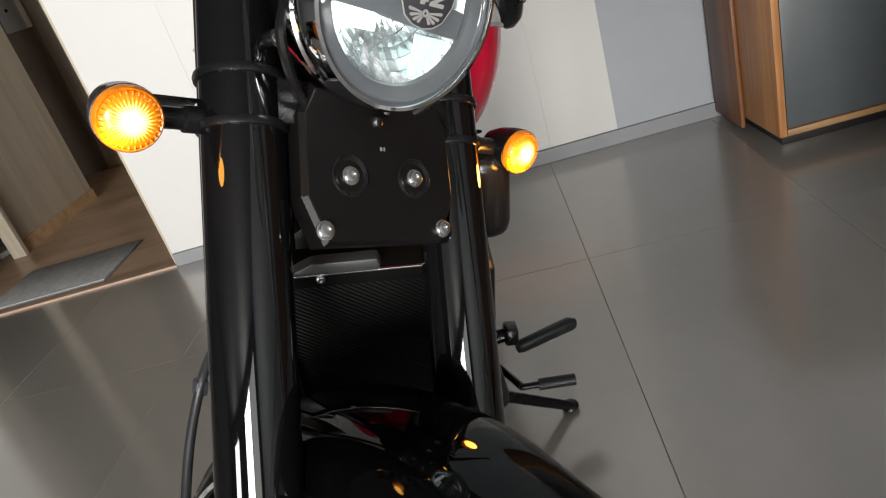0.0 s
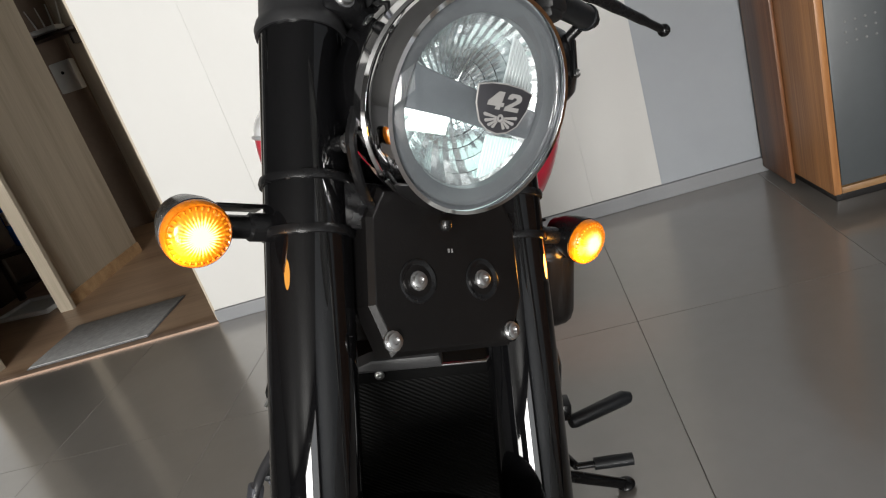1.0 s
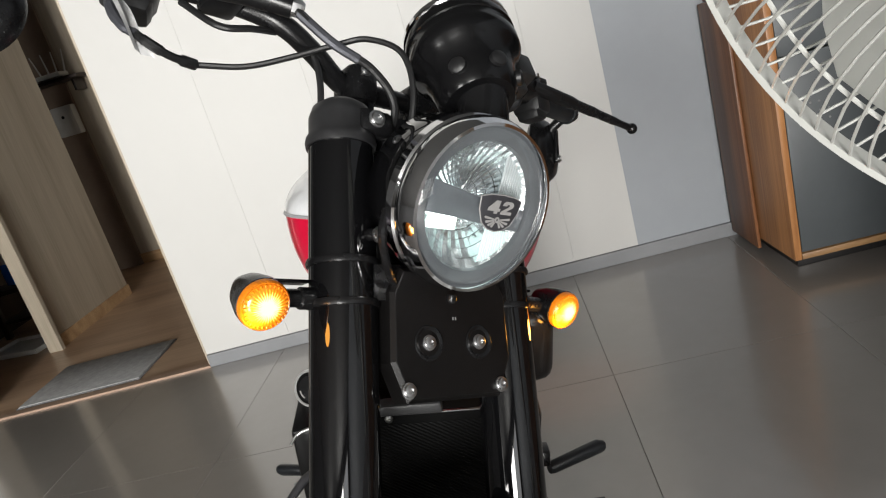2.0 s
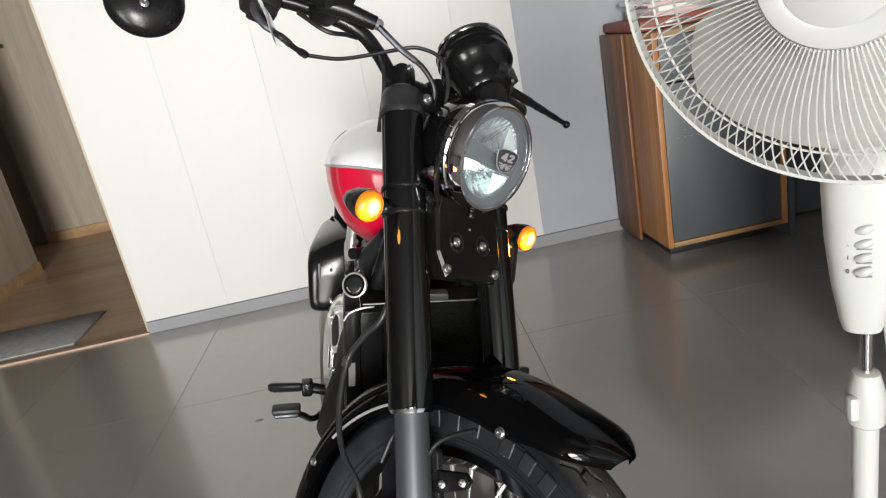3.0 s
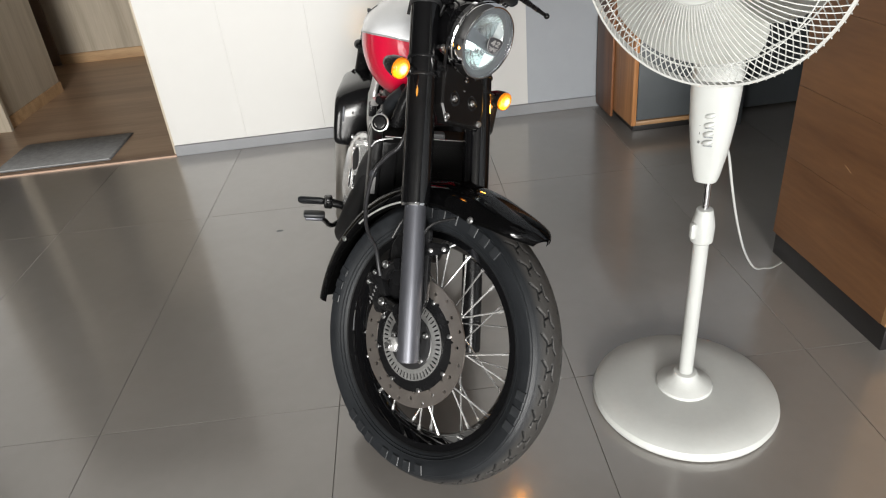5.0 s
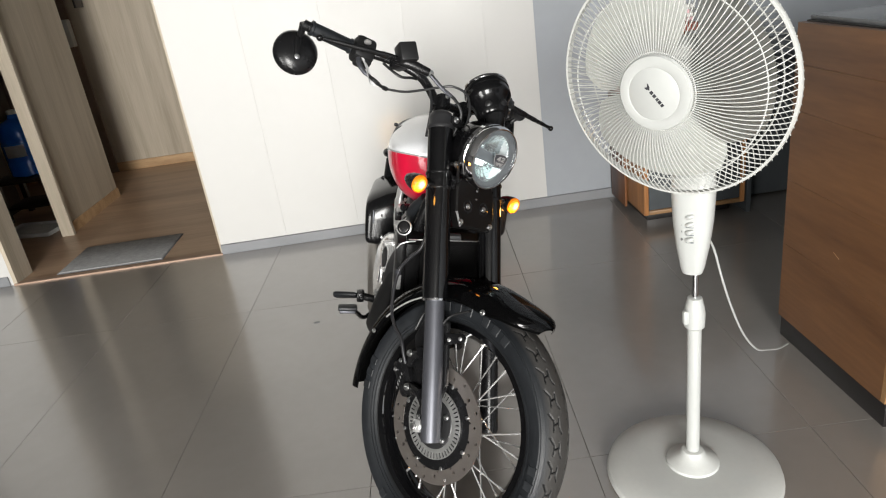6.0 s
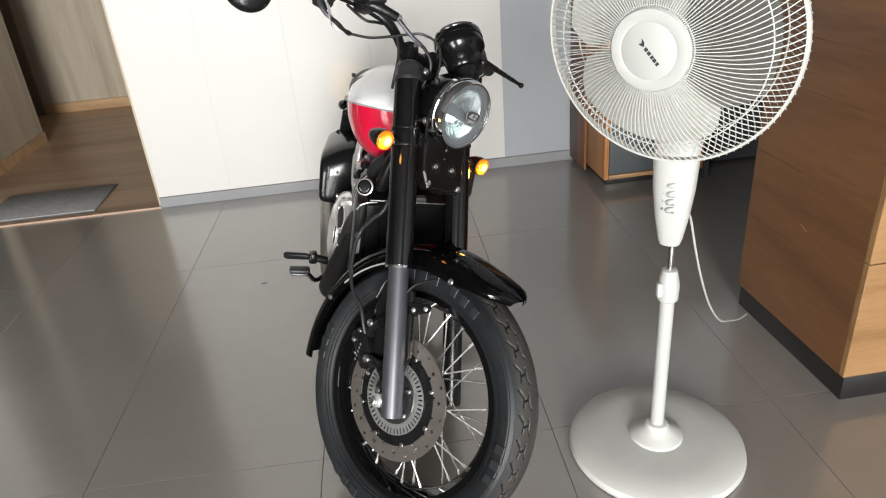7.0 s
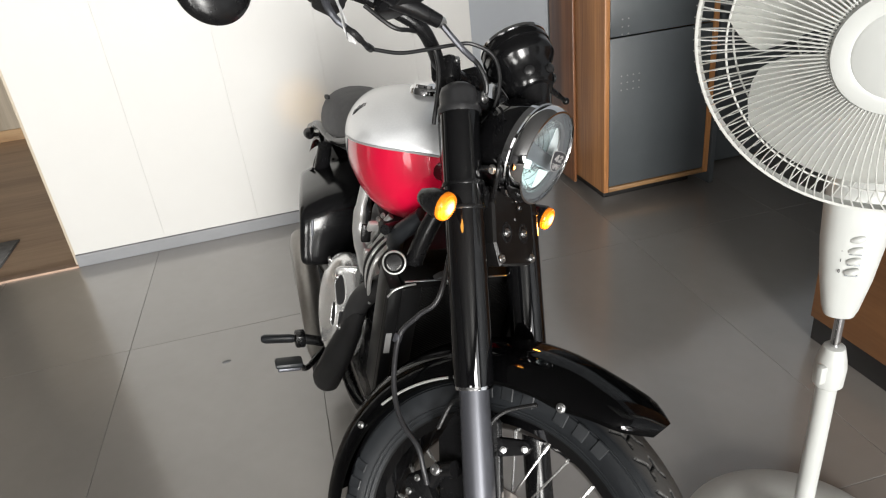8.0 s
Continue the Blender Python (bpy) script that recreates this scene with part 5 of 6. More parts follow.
# front brake cylinder and reservoir
bm = bmesh.new()
tube(bm, [(-0.012, -0.138, 0.279), (-0.030, -0.175, 0.292), (-0.052, -0.205, 0.302)], [0.0105, 0.0125, 0.0125], 14)
part("brake_cylinder", bm, SATIN_BLACK, hb)
bm = bmesh.new()
box(bm, (-0.034, -0.192, 0.316), (0.044, 0.044, 0.046), 0.005, pose(0, 0, 0, 12, 0, -25))
part("fluid_reservoir", bm, BLACK_PLASTIC, hb, "square black brake fluid reservoir")
bm = bmesh.new()
lathe(bm, [(0.0085, -0.012), (0.0085, 0.002), (0.006, 0.006)], 6)
part("banjo_bolt", bm, BOLT, hb, m=along((-0.010, -0.134, 0.278), (0.4, 1, -0.25)))
for _nm, _pts, _r, _mt in (
        ("front_brake_line", [(-0.008, -0.136, 0.274), (0.006, -0.106, 0.242), (0.014, -0.070, 0.222), (0.011, -0.045, 0.190), (-0.012, -0.050, 0.14), (-0.04, -0.06, 0.07)], 0.0040, BLACK_PLASTIC),
        ("line_sleeve", [(-0.008, -0.134, 0.272), (0.005, -0.108, 0.244), (0.012, -0.084, 0.230)], 0.0048, GREY_SLIDER),
        ("throttle_cable", [(-0.094, -0.199, 0.241), (-0.072, -0.160, 0.240), (-0.048, -0.125, 0.248), (-0.020, -0.090, 0.258), (0.004, -0.066, 0.260), (0.030, -0.044, 0.236), (0.026, -0.036, 0.18), (-0.02, -0.04, 0.10)], 0.0030, BLACK_PLASTIC),
        ("cable_boot", [(-0.096, -0.252, 0.258), (-0.086, -0.246, 0.248), (-0.086, -0.226, 0.240), (-0.094, -0.200, 0.241)], [0.0044, 0.0044, 0.0050, 0.0050, 0.0050, 0.0040, 0.0040, 0.0056, 0.0056], BLACK_PLASTIC),
        ("cable_elbow", [(-0.120, -0.268, 0.306), (-0.112, -0.270, 0.286), (-0.104, -0.262, 0.268), (-0.096, -0.252, 0.258)], [0.0062, 0.0058, 0.0052, 0.0046], GREY_SLIDER),
        ("switch_lead", [(-0.090, -0.215, 0.300), (-0.060, -0.190, 0.268), (-0.052, -0.160, 0.270), (-0.056, -0.135, 0.276)], 0.0034, BLACK_PLASTIC),
        ("control_cable", [(-0.050, -0.112, 0.268), (-0.047, -0.097, 0.252), (-0.046, -0.093, 0.21), (-0.060, -0.095, 0.14)], 0.0034, BLACK_PLASTIC),
        ("clutch_cable", [(-0.040, 0.19, 0.275), (-0.005, 0.14, 0.238), (0.0, 0.09, 0.20), (-0.05, 0.07, 0.10)], 0.0036, BLACK_PLASTIC)):
    bm = bmesh.new()
    tube(bm, _pts, _r, 9, 8)
    part(_nm, bm, _mt, hb)
bm = bmesh.new()
for _side in (0.0, 0.0006):
    skin(bm, [[Vector((-0.094 + _side + 0.003 * math.sin(5 * u + 3 * v), -0.280 + 0.026 * v + 0.016 * u + 0.002 * math.sin(9 * u), 0.296 - 0.054 * v - 0.008 * u + 0.004 * math.sin(7 * v) * u)) for u in [i / 6 for i in range(7)]] for v in [j / 10 for j in range(11)]], False)
part("plastic_tag", bm, CLEAR_FILM, hb, "scrap of clear protective film")

# tank: silver above, red below, split at its widest line
TANK_L = L0 + 0.012
TANK = [(-0.125, 0.030, 0.062, 0.054, 0.016), (-0.145, 0.096, 0.088, 0.060, -0.030), (-0.18, 0.136, 0.106, 0.058, -0.078), (-0.25, 0.155, 0.119, 0.048, -0.112),
        (-0.33, 0.155, 0.124, 0.036, -0.118), (-0.42, 0.144, 0.121, 0.024, -0.102), (-0.50, 0.124, 0.110, 0.014, -0.082), (-0.58, 0.098, 0.090, 0.004, -0.060),
        (-0.64, 0.075, 0.064, -0.002, -0.045), (-0.67, 0.035, 0.035, -0.004, -0.030)]


def tank_station(t):
    """Width and heights of the tank between its stations."""
    k = min(len(TANK) - 2, int(t * (len(TANK) - 1)))
    u = t * (len(TANK) - 1) - k
    a, b, c, d = (TANK[min(len(TANK) - 1, max(0, k + o))] for o in (-1, 0, 1, 2))
    row = [0.5 * (2 * q + (r - p) * u + (2 * p - 5 * q + 4 * r - s) * u * u + (3 * q - p - 3 * r + s) * u ** 3) for p, q, r, s in zip(a, b, c, d)]
    row[1] *= 1.085
    return row


def tank_point(t, a, upper):
    """A point of the tank's skin at station t and section angle a."""
    f, w, ut, us, ub = tank_station(t)
    c, s = math.cos(a), math.sin(a)
    l = w * math.copysign(abs(c) ** (0.80 if upper else 0.72), c)
    return Vector((f, TANK_L + l, us + (ut - us) * s ** 0.92 if upper else us - (us - ub) * s))


def tank_side(x, z, side):
    """The point of the upper tank at length x and height z."""
    lo, hi = 0.0, 1.0
    for _ in range(24):
        m = (lo + hi) / 2
        lo, hi = (m, hi) if tank_station(m)[0] > x else (lo, m)
    f, w, ut, us, ub = tank_station(lo)
    s = max(0.0, (z - us) / (ut - us)) ** (1 / 0.92)
    return Vector((x, TANK_L + side * (w * math.sqrt(max(0.0, 1 - s * s)) ** 0.80 + 0.0003), z))


def panel_end(a):
    """The station at which the red side panel ends, further back towards the belly."""
    goal, lo, hi = -0.328 - 0.13 * math.sin(a) ** 1.5, 0.0, 1.0
    for _ in range(24):
        m = (lo + hi) / 2
        lo, hi = (m, hi) if tank_station(m)[0] > goal else (lo, m)
    return lo


def tank_skin(upper, start, end, n=46):
    bm = bmesh.new()
    angles = [math.pi * j / 32 for j in range(33)]
    skin(bm, [[tank_point(start(a) + (end(a) - start(a)) * i / (n - 1), a, upper) for a in angles] for i in range(n)], False)
    return bm


tank = part("fuel_tank", tank_skin(False, lambda a: 0.0, panel_end), RED, bike, "teardrop fuel tank, crimson side panels and silver above", B)
part("tank_top", tank_skin(True, lambda a: 0.0, lambda a: 1.0), SILVER, tank, "silver painted upper tank")
part("tank_rear", tank_skin(False, panel_end, lambda a: 1.0, 24), SILVER, tank, "silver painted rear of the tank")
bm = bmesh.new()
tube(bm, [tank_point(panel_end(a), a, False) for a in [math.pi * j / 40 for j in range(41)]], 0.0014, 6)
part("panel_edge", bm, DARK_PRINT, tank)
for _s in (-1, 1):
    bm = bmesh.new()
    tube(bm, [(f, TANK_L + _s * (w + 0.0004), us) for f, w, ut, us, ub in [tank_station(i / 60) for i in range(2, 28)]], 0.0022, 8)
    part("pinstripe", bm, material("grey_pinstripe", (0.30, 0.30, 0.31), 0.3) if _s < 0 else bpy.data.materials["grey_pinstripe"], tank)
    for _k in range(5):
        _an = radians(20 + 22 * _k)
        bm = bmesh.new()
        tube(bm, [tank_side(-0.352 - q * math.cos(_an), 0.070 + q * math.sin(_an), _s) for q in (0.006, 0.013, 0.020, 0.027)], 0.0007, 6)
        part("wing_bar", bm, DARK_PRINT, tank)
bm = bmesh.new()
lathe(bm, [(0.034, -0.006), (0.034, 0.006), (0.031, 0.010), (0.026, 0.011), (0.024, 0.016), (0.010, 0.018), (0.0, 0.018)], 40)
part("filler_cap", bm, CHROME, tank, "chrome filler cap", Matrix.Translation((-0.34, L0, 0.125)))

# seat, tail, rear mudguard
bm = bmesh.new()
_rings = []
for _i in range(21):
    _t = _i / 20
    _f = -0.62 - 0.42 * _t
    _end = math.sqrt(max(0.02, 1 - (max(0.0, _t - 0.70) / 0.30) ** 2 * 0.97))
    _w = (0.064 + 0.045 * math.sin(min(1, _t * 1.4) * math.pi / 2)) * _end
    _c = -0.046 - 0.028 * _t
    _h = (0.050 + 0.038 * math.sin(min(1, _t * 1.5) * math.pi / 2)) * (0.35 + 0.65 * _end)
    _rings.append([Vector((_f, L0 + _w * math.copysign(abs(math.cos(a)) ** 0.9, math.cos(a)), _c + _h * math.copysign(abs(math.sin(a)) ** 0.9, math.sin(a)))) for a in [2 * math.pi * k / 28 for k in range(28)]])
skin(bm, _rings)
seat = part("seat", bm, LEATHER, bike, "rounded dark grey leather seat", B)
bm = bmesh.new()
tube(bm, [ring[17] + Vector((0, -0.001, 0)) for ring in _rings[:18]], 0.0028, 6)
part("seat_piping", bm, BLACK_PLASTIC, seat)
bm = bmesh.new()
box(bm, (-0.90, L0 - 0.098, -0.006), (0.018, 0.014, 0.012), 0.004)
part("strap_stud", bm, BLACK_PLASTIC, seat)
bm = bmesh.new()
_rings = []
for _i in range(33):
    _a = radians(12 + 128 * _i / 32)
    _rings.append([Vector((RW.x + (0.352 - 0.05 * (1 - math.cos(q * math.pi / 2))) * math.cos(_a), L0 + 0.088 * math.sin(q * math.pi / 2), RW.z + (0.352 - 0.05 * (1 - math.cos(q * math.pi / 2))) * math.sin(_a)))
                   for q in [-1 + 2 * j / 12 for j in range(13)]])
skin(bm, _rings, False)
bmesh.ops.solidify(bm, geom=bm.faces[:], thickness=0.003)
part("rear_mudguard", bm, GLOSS_BLACK, bike, "short gloss black rear mudguard", B)
for _s in (-1, 1):
    bm = bmesh.new()
    tube(bm, [(-0.62, L0 + _s * 0.07, -0.05), (-0.80, L0 + _s * 0.09, -0.10), (-1.0, L0 + _s * 0.10, -0.11), (-1.22, L0 + _s * 0.09, -0.17)], 0.013, 12, 6)
    part("rear_frame_tube", bm, SATIN_BLACK, bike, m=B)
    bm = bmesh.new()
    tube(bm, [(-1.02, L0 + _s * 0.115, -0.455), (-0.90, L0 + _s * 0.115, -0.28), (-0.82, L0 + _s * 0.115, -0.12)], [0.026, 0.026, 0.018], 18)
    sh = part("shock_absorber", bm, SATIN_BLACK, bike, m=B)
    bm = bmesh.new()
    tube(bm, [Vector((-1.0, L0 + _s * 0.115, -0.43)).lerp(Vector((-0.86, L0 + _s * 0.115, -0.20)), i / 120) + Vector((0.030 * math.cos(i * 0.62) * 0.85, 0.030 * math.sin(i * 0.62), 0.030 * math.cos(i * 0.62) * 0.5)) for i in range(121)], 0.004, 6)
    part("spring", bm, SATIN_BLACK, sh)
    indicator(B @ Matrix.Translation((-1.12, L0 + _s * 0.112, -0.164)) @ pose(0, 0, 0, 0, 0, 180) @ Matrix.Diagonal((0.8, 0.75, 0.75, 1)), [(-0.022, -_s * -0.0, 0.0), (-0.022, _s * 0.01, 0.0), (-0.022, _s * 0.012, 0.0), (-0.022, _s * 0.060, 0.0)])
    bm = bmesh.new()
    tube(bm, [(-0.66, L0 + _s * 0.085, -0.455), (-0.85, L0 + _s * 0.105, -0.47), (-1.045, L0 + _s * 0.110, -0.476)], [0.026, 0.024, 0.020], 14)
    part("swing_arm", bm, SATIN_BLACK, bike, m=B)
bm = bmesh.new()
lathe(bm, [(0.036, 0.0), (0.038, 0.010), (0.036, 0.022), (0.024, 0.030), (0.0, 0.032)], 32)
part("tail_lamp", bm, RED_LAMP, bike, "round red tail lamp", B @ along((-1.345, L0, -0.30), (-1, 0, 0.1)))
bm = bmesh.new()
tube(bm, [(-0.86, L0 - 0.115, -0.13), (-0.90, L0 - 0.125, -0.19), (-0.93, L0 - 0.13, -0.26)], 0.006, 8, 5)
part("grab_wire", bm, SATIN_BLACK, bike, m=B)

# side boxes behind the engine
SIDE_GLOSS = material("gloss_black_plastic", (0.006, 0.006, 0.0065), 0.17, spec=0.3, vary=0.2, scale=8)
for _s in (-1, 1):
    bm = bmesh.new()
    _rings = []
    for _y, _k in ((0.020, 0.92), (0.040, 0.98), (0.125, 1.0), (0.165, 1.0), (0.180, 0.985), (0.187, 0.955), (0.190, 0.90)):
        _ring = []
        for a in [2 * math.pi * i / 40 for i in range(40)]:
            _cx, _cz = (math.copysign(abs(q) ** 0.42, q) for q in (math.cos(a), math.sin(a)))
            _ring.append(Vector((-0.755 + 0.155 * _k * _cx - 0.03 * math.sin(a), L0 + _s * (_y + 0.006) * (0.945 + 0.105 * _cx), -0.274 + 0.110 * _k * _cz - (0.032 if _cz > 0 else 0.012) * _cz * max(0, _y - 0.06) / 0.10 - 0.006 * max(0, _y - 0.10) / 0.06)))
        _rings.append(_ring)
    skin(bm, _rings)
    sb = part("side_box", bm, SIDE_GLOSS, bike, "rounded black side cover box", B)
    bm = bmesh.new()
    box(bm, (-0.604, L0 + _s * 0.178, -0.285), (0.010, 0.007, 0.080), 0.003)
    part("trim_strip", bm, GREY_SLIDER, sb)
    bolt_at((-0.598, L0 + _s * 0.150, -0.262), (0.8, _s, 0), 0.0035, sb)

# frame down tubes and radiator
for _s in (-1, 1):
    bm = bmesh.new()
    tube(bm, [(-0.075, L0 + _s * 0.03, 0.02), (-0.10, L0 + _s * 0.075, -0.12), (-0.16, L0 + _s * 0.085, -0.35), (-0.24, L0 + _s * 0.09, -0.55), (-0.40, L0 + _s * 0.10, -0.62), (-0.68, L0 + _s * 0.10, -0.60)], 0.0165, 14, 7)
    part("down_tube", bm, SATIN_BLACK, bike, m=B)
    bm = bmesh.new()
    tube(bm, [(-0.07, L0 + _s * 0.02, 0.05), (-0.30, L0 + _s * 0.045, -0.02), (-0.62, L0 + _s * 0.06, -0.06)], 0.018, 12, 6)
    part("top_tube", bm, SATIN_BLACK, bike, m=B)
SHROUD = material("black_shroud_plastic", (0.004, 0.004, 0.0042), 0.32, spec=0.25, vary=0.2, scale=10)
rad = tagged(new("radiator"), "black radiator in a plain black shroud")
rad.parent, rad.matrix_basis = bike, B @ Matrix.Translation((-0.100, L0, -0.275)) @ pose(0, 0, 0, 0, 12, 0)
bm = bmesh.new()
box(bm, (0, 0, 0), (0.030, 0.215, 0.250), 0.002)
part("core", bm, RADIATOR_CORE, rad, "fine diagonal radiator core")
for _s in (-1, 1):
    bm = bmesh.new()
    box(bm, (-0.004, _s * 0.124, 0), (0.075, 0.026, 0.275), 0.006)
    part("side_tank", bm, SHROUD, rad)
    bm = bmesh.new()
    box(bm, (0, 0, _s * 0.134), (0.046, 0.220, 0.018), 0.004)
    part("header", bm, MATT_BLACK, rad)
bm = bmesh.new()
box(bm, (0.020, -0.106, -0.004), (0.008, 0.064, 0.262), 0.003)
part("side_shroud", bm, SHROUD, rad, "plain black side shroud")
bm = bmesh.new()
box(bm, (0.023, 0.0, 0.142), (0.003, 0.215, 0.002), 0.0006)
part("bright_edge", bm, BOLT, rad)
bm = bmesh.new()
tube(bm, [(0.030, -0.090, 0.1415), (0.032, -0.110, 0.1405), (0.033, -0.128, 0.134), (0.033, -0.138, 0.120)], 0.0018, 8, 5)
part("bright_edge", bm, BOLT, rad)
bolt_at((0.024, -0.03, 0.137), (1, 0, 0), 0.0038, rad)
bm = bmesh.new()
box(bm, (0.0342, -0.126, 0.012), (0.0006, 0.011, 0.048))
part("sticker", bm, DIM_PRINT, rad, "small grey sticker", smooth=0)
bm = bmesh.new()
prism(bm, [(-0.050, 0.0), (0.040, 0.0), (0.038, 0.015), (-0.024, 0.015), (-0.040, 0.008)], 0.014, Matrix.Translation((0.020, -0.010, 0.148)) @ YZ, 0.004)
part("hose_bracket", bm, material("grey_plastic", (0.030, 0.030, 0.031), 0.5, vary=0.1, scale=20), rad, "dark grey moulded bracket")

bm = bmesh.new()
box(bm, (-0.135, 0.106, -0.102), (0.055, 0.056, 0.104), 0.020, pose(0, 0, 0, 0, 8, 0), 3)
part("coolant_reservoir", bm, SIDE_GLOSS, bike, "small rounded gloss black reservoir", B)

# engine
POLISHED = material("buffed_engine_alloy", (0.90, 0.90, 0.89), 0.22, 0.75, vary=0.06, scale=14)
eng = tagged(new("engine"), "liquid-cooled single engine with polished alloy covers")
eng.parent, eng.matrix_basis = bike, B
bm = bmesh.new()
box(bm, (-0.44, L0, -0.49), (0.38, 0.20, 0.22), 0.04)
part("crankcase", bm, SATIN_BLACK, eng)
bm = bmesh.new()
box(bm, (-0.33, L0, -0.30), (0.17, 0.17, 0.22), 0.02, pose(0, 0, 0, 0, 14, 0))
part("cylinder", bm, SATIN_BLACK, eng)
for _i in range(7):
    bm = bmesh.new()
    box(bm, (-0.345 + 0.006 * _i, L0, -0.385 + 0.024 * _i), (0.19, 0.19, 0.006), 0.002, pose(0, 0, 0, 0, 14, 0))
    part("fin", bm, ALLOY if _i > 3 else SATIN_BLACK, eng)
bm = bmesh.new()
box(bm, (-0.30, L0, -0.165), (0.19, 0.18, 0.075), 0.02, pose(0, 0, 0, 0, 14, 0))
part("cylinder_head", bm, BLACK_PLASTIC, eng, "black cylinder head")
COVER_LATHE = [(0.122, 0.016), (0.1215, 0.026), (0.118, 0.036), (0.110, 0.045), (0.096, 0.0525), (0.078, 0.0572), (0.050, 0.0595), (0.0, 0.060)]
for _s in (-1, 1):
    bm = bmesh.new()
    lathe(bm, [(0.118, 0.0)] + COVER_LATHE, 64, along((-0.45, L0 + _s * 0.108, -0.405), (0.12, _s, 0.1)) @ Matrix.Diagonal((0.86, 1.08, 1, 1)))
    cv = part("engine_cover", bm, POLISHED, eng, "rounded polished engine cover")
    _cm = along((-0.45, L0 + _s * 0.108, -0.405), (0.12, _s, 0.1)) @ Matrix.Diagonal((0.86, 1.08, 1, 1))
    for _ang, _rho, _ea, _er in ((46, 0.090, 21, 0.018), (8, 0.058, 26, 0.013), (4, 0.097, 13, 0.013)):
        def pocket(a, k):
            q = [math.copysign(abs(v) ** 0.62, v) * k for v in (math.cos(a), math.sin(a))]
            th, rho = radians(_ang + _ea * q[0]), _rho + _er * q[1]
            h = next(h0 + (h1 - h0) * (rho - r0) / (r1 - r0) for (r1, h1), (r0, h0) in zip(COVER_LATHE, COVER_LATHE[1:]) if rho >= r0)
            return Vector((-_s * rho * math.cos(th), rho * math.sin(th), h + 0.0007))
        _loop = [2 * math.pi * i / 32 for i in range(32)]
        bm = bmesh.new()
        skin(bm, [[_cm @ pocket(a, k) for a in _loop] for k in (0.02, 0.25, 0.5, 0.75, 1.0)])
        part("cover_recess", bm, CAP_BLACK, cv)
        bm = bmesh.new()
        tube(bm, [_cm @ pocket(a, 1.02) for a in _loop + [_loop[0]]], 0.0016, 8)
        part("recess_lip", bm, POLISHED, cv)
    bm = bmesh.new()
    tube(bm, [(-0.425, L0 + _s * 0.140, -0.312), (-0.420, L0 + _s * 0.148, -0.296), (-0.410, L0 + _s * 0.142, -0.286), (-0.395, L0 + _s * 0.110, -0.282)], 0.0060, 10, 4)
    part("cover_bridge", bm, POLISHED, cv)
    for _k in range(6):
        bolt_at((-0.45 + 0.094 * math.cos(radians(60 * _k)), L0 + _s * 0.152, -0.405 + 0.118 * math.sin(radians(60 * _k))), (0, _s, 0), 0.006, cv)
    bm = bmesh.new()
    lathe(bm, [(0.055, 0.0), (0.056, 0.020), (0.046, 0.032), (0.0, 0.036)], 36, along((-0.60, L0 + _s * 0.085, -0.42), (0, _s, 0)))
    part("gearbox_cover", bm, ALLOY, eng)
bm = bmesh.new()
tube(bm, [(-0.375, L0 - 0.106, -0.085), (-0.385, L0 - 0.112, -0.140), (-0.385, L0 - 0.112, -0.190), (-0.330, L0 - 0.110, -0.240), (-0.290, L0 - 0.104, -0.270)], [0.012, 0.015, 0.016, 0.014, 0.011], 18, 5, flat=0.6)
part("side_casting", bm, ALLOY, eng, "curved bare alloy side casting")
for _k, (_f, _u, _w) in enumerate(((-0.300, -0.155, 0.040), (-0.270, -0.190, 0.030), (-0.250, -0.120, 0.026))):
    bm = bmesh.new()
    box(bm, (_f, L0 - 0.118, _u), (0.012, 0.020, _w), 0.004, pose(0, 0, 0, 0, 18 * _k, 0))
    part("casting_lug", bm, ALLOY if _k else SATIN_BLACK, eng)
for _k in range(5):
    bolt_at((-0.150 - 0.022 * _k, L0 - 0.098 - 0.003 * _k, -0.085 - 0.016 * (_k % 3)), (0.5, -1, 0.1), 0.0045, eng)
# round cap with a bright ring beside the head
cp = along((-0.085, L0 - 0.118, -0.121), (0.86, -0.38, 0.34)) @ Matrix.Diagonal((0.78, 0.78, 0.8, 1))
bm = bmesh.new()
lathe(bm, [(0.024, -0.040), (0.026, -0.010), (0.027, 0.0), (0.025, 0.004), (0.020, 0.003), (0.0, 0.003)], 32)
cap = part("horn", bm, MATT_BLACK, bike, "small round horn with a bright ring", B @ cp)
bm = bmesh.new()
lathe_loop(bm, [(0.0225, 0.003), (0.0240, 0.0050), (0.0265, 0.0040), (0.0275, -0.002), (0.026, -0.004)], 36)
part("horn_ring", bm, ALLOY, cap)
bm = bmesh.new()
lathe(bm, [(0.0185, 0.0028), (0.0180, 0.0044), (0.0120, 0.0050), (0.0, 0.0052)], 28)
part("horn_face", bm, SATIN_BLACK, cap)
for _a in (200, 300):
    bm = bmesh.new()
    tube(bm, [(0.0155 * math.cos(radians(_a + _q)), 0.0155 * math.sin(radians(_a + _q)), 0.0052) for _q in range(0, 56, 8)], 0.0011, 6)
    part("horn_mark", bm, GREY_PRINT, cap)
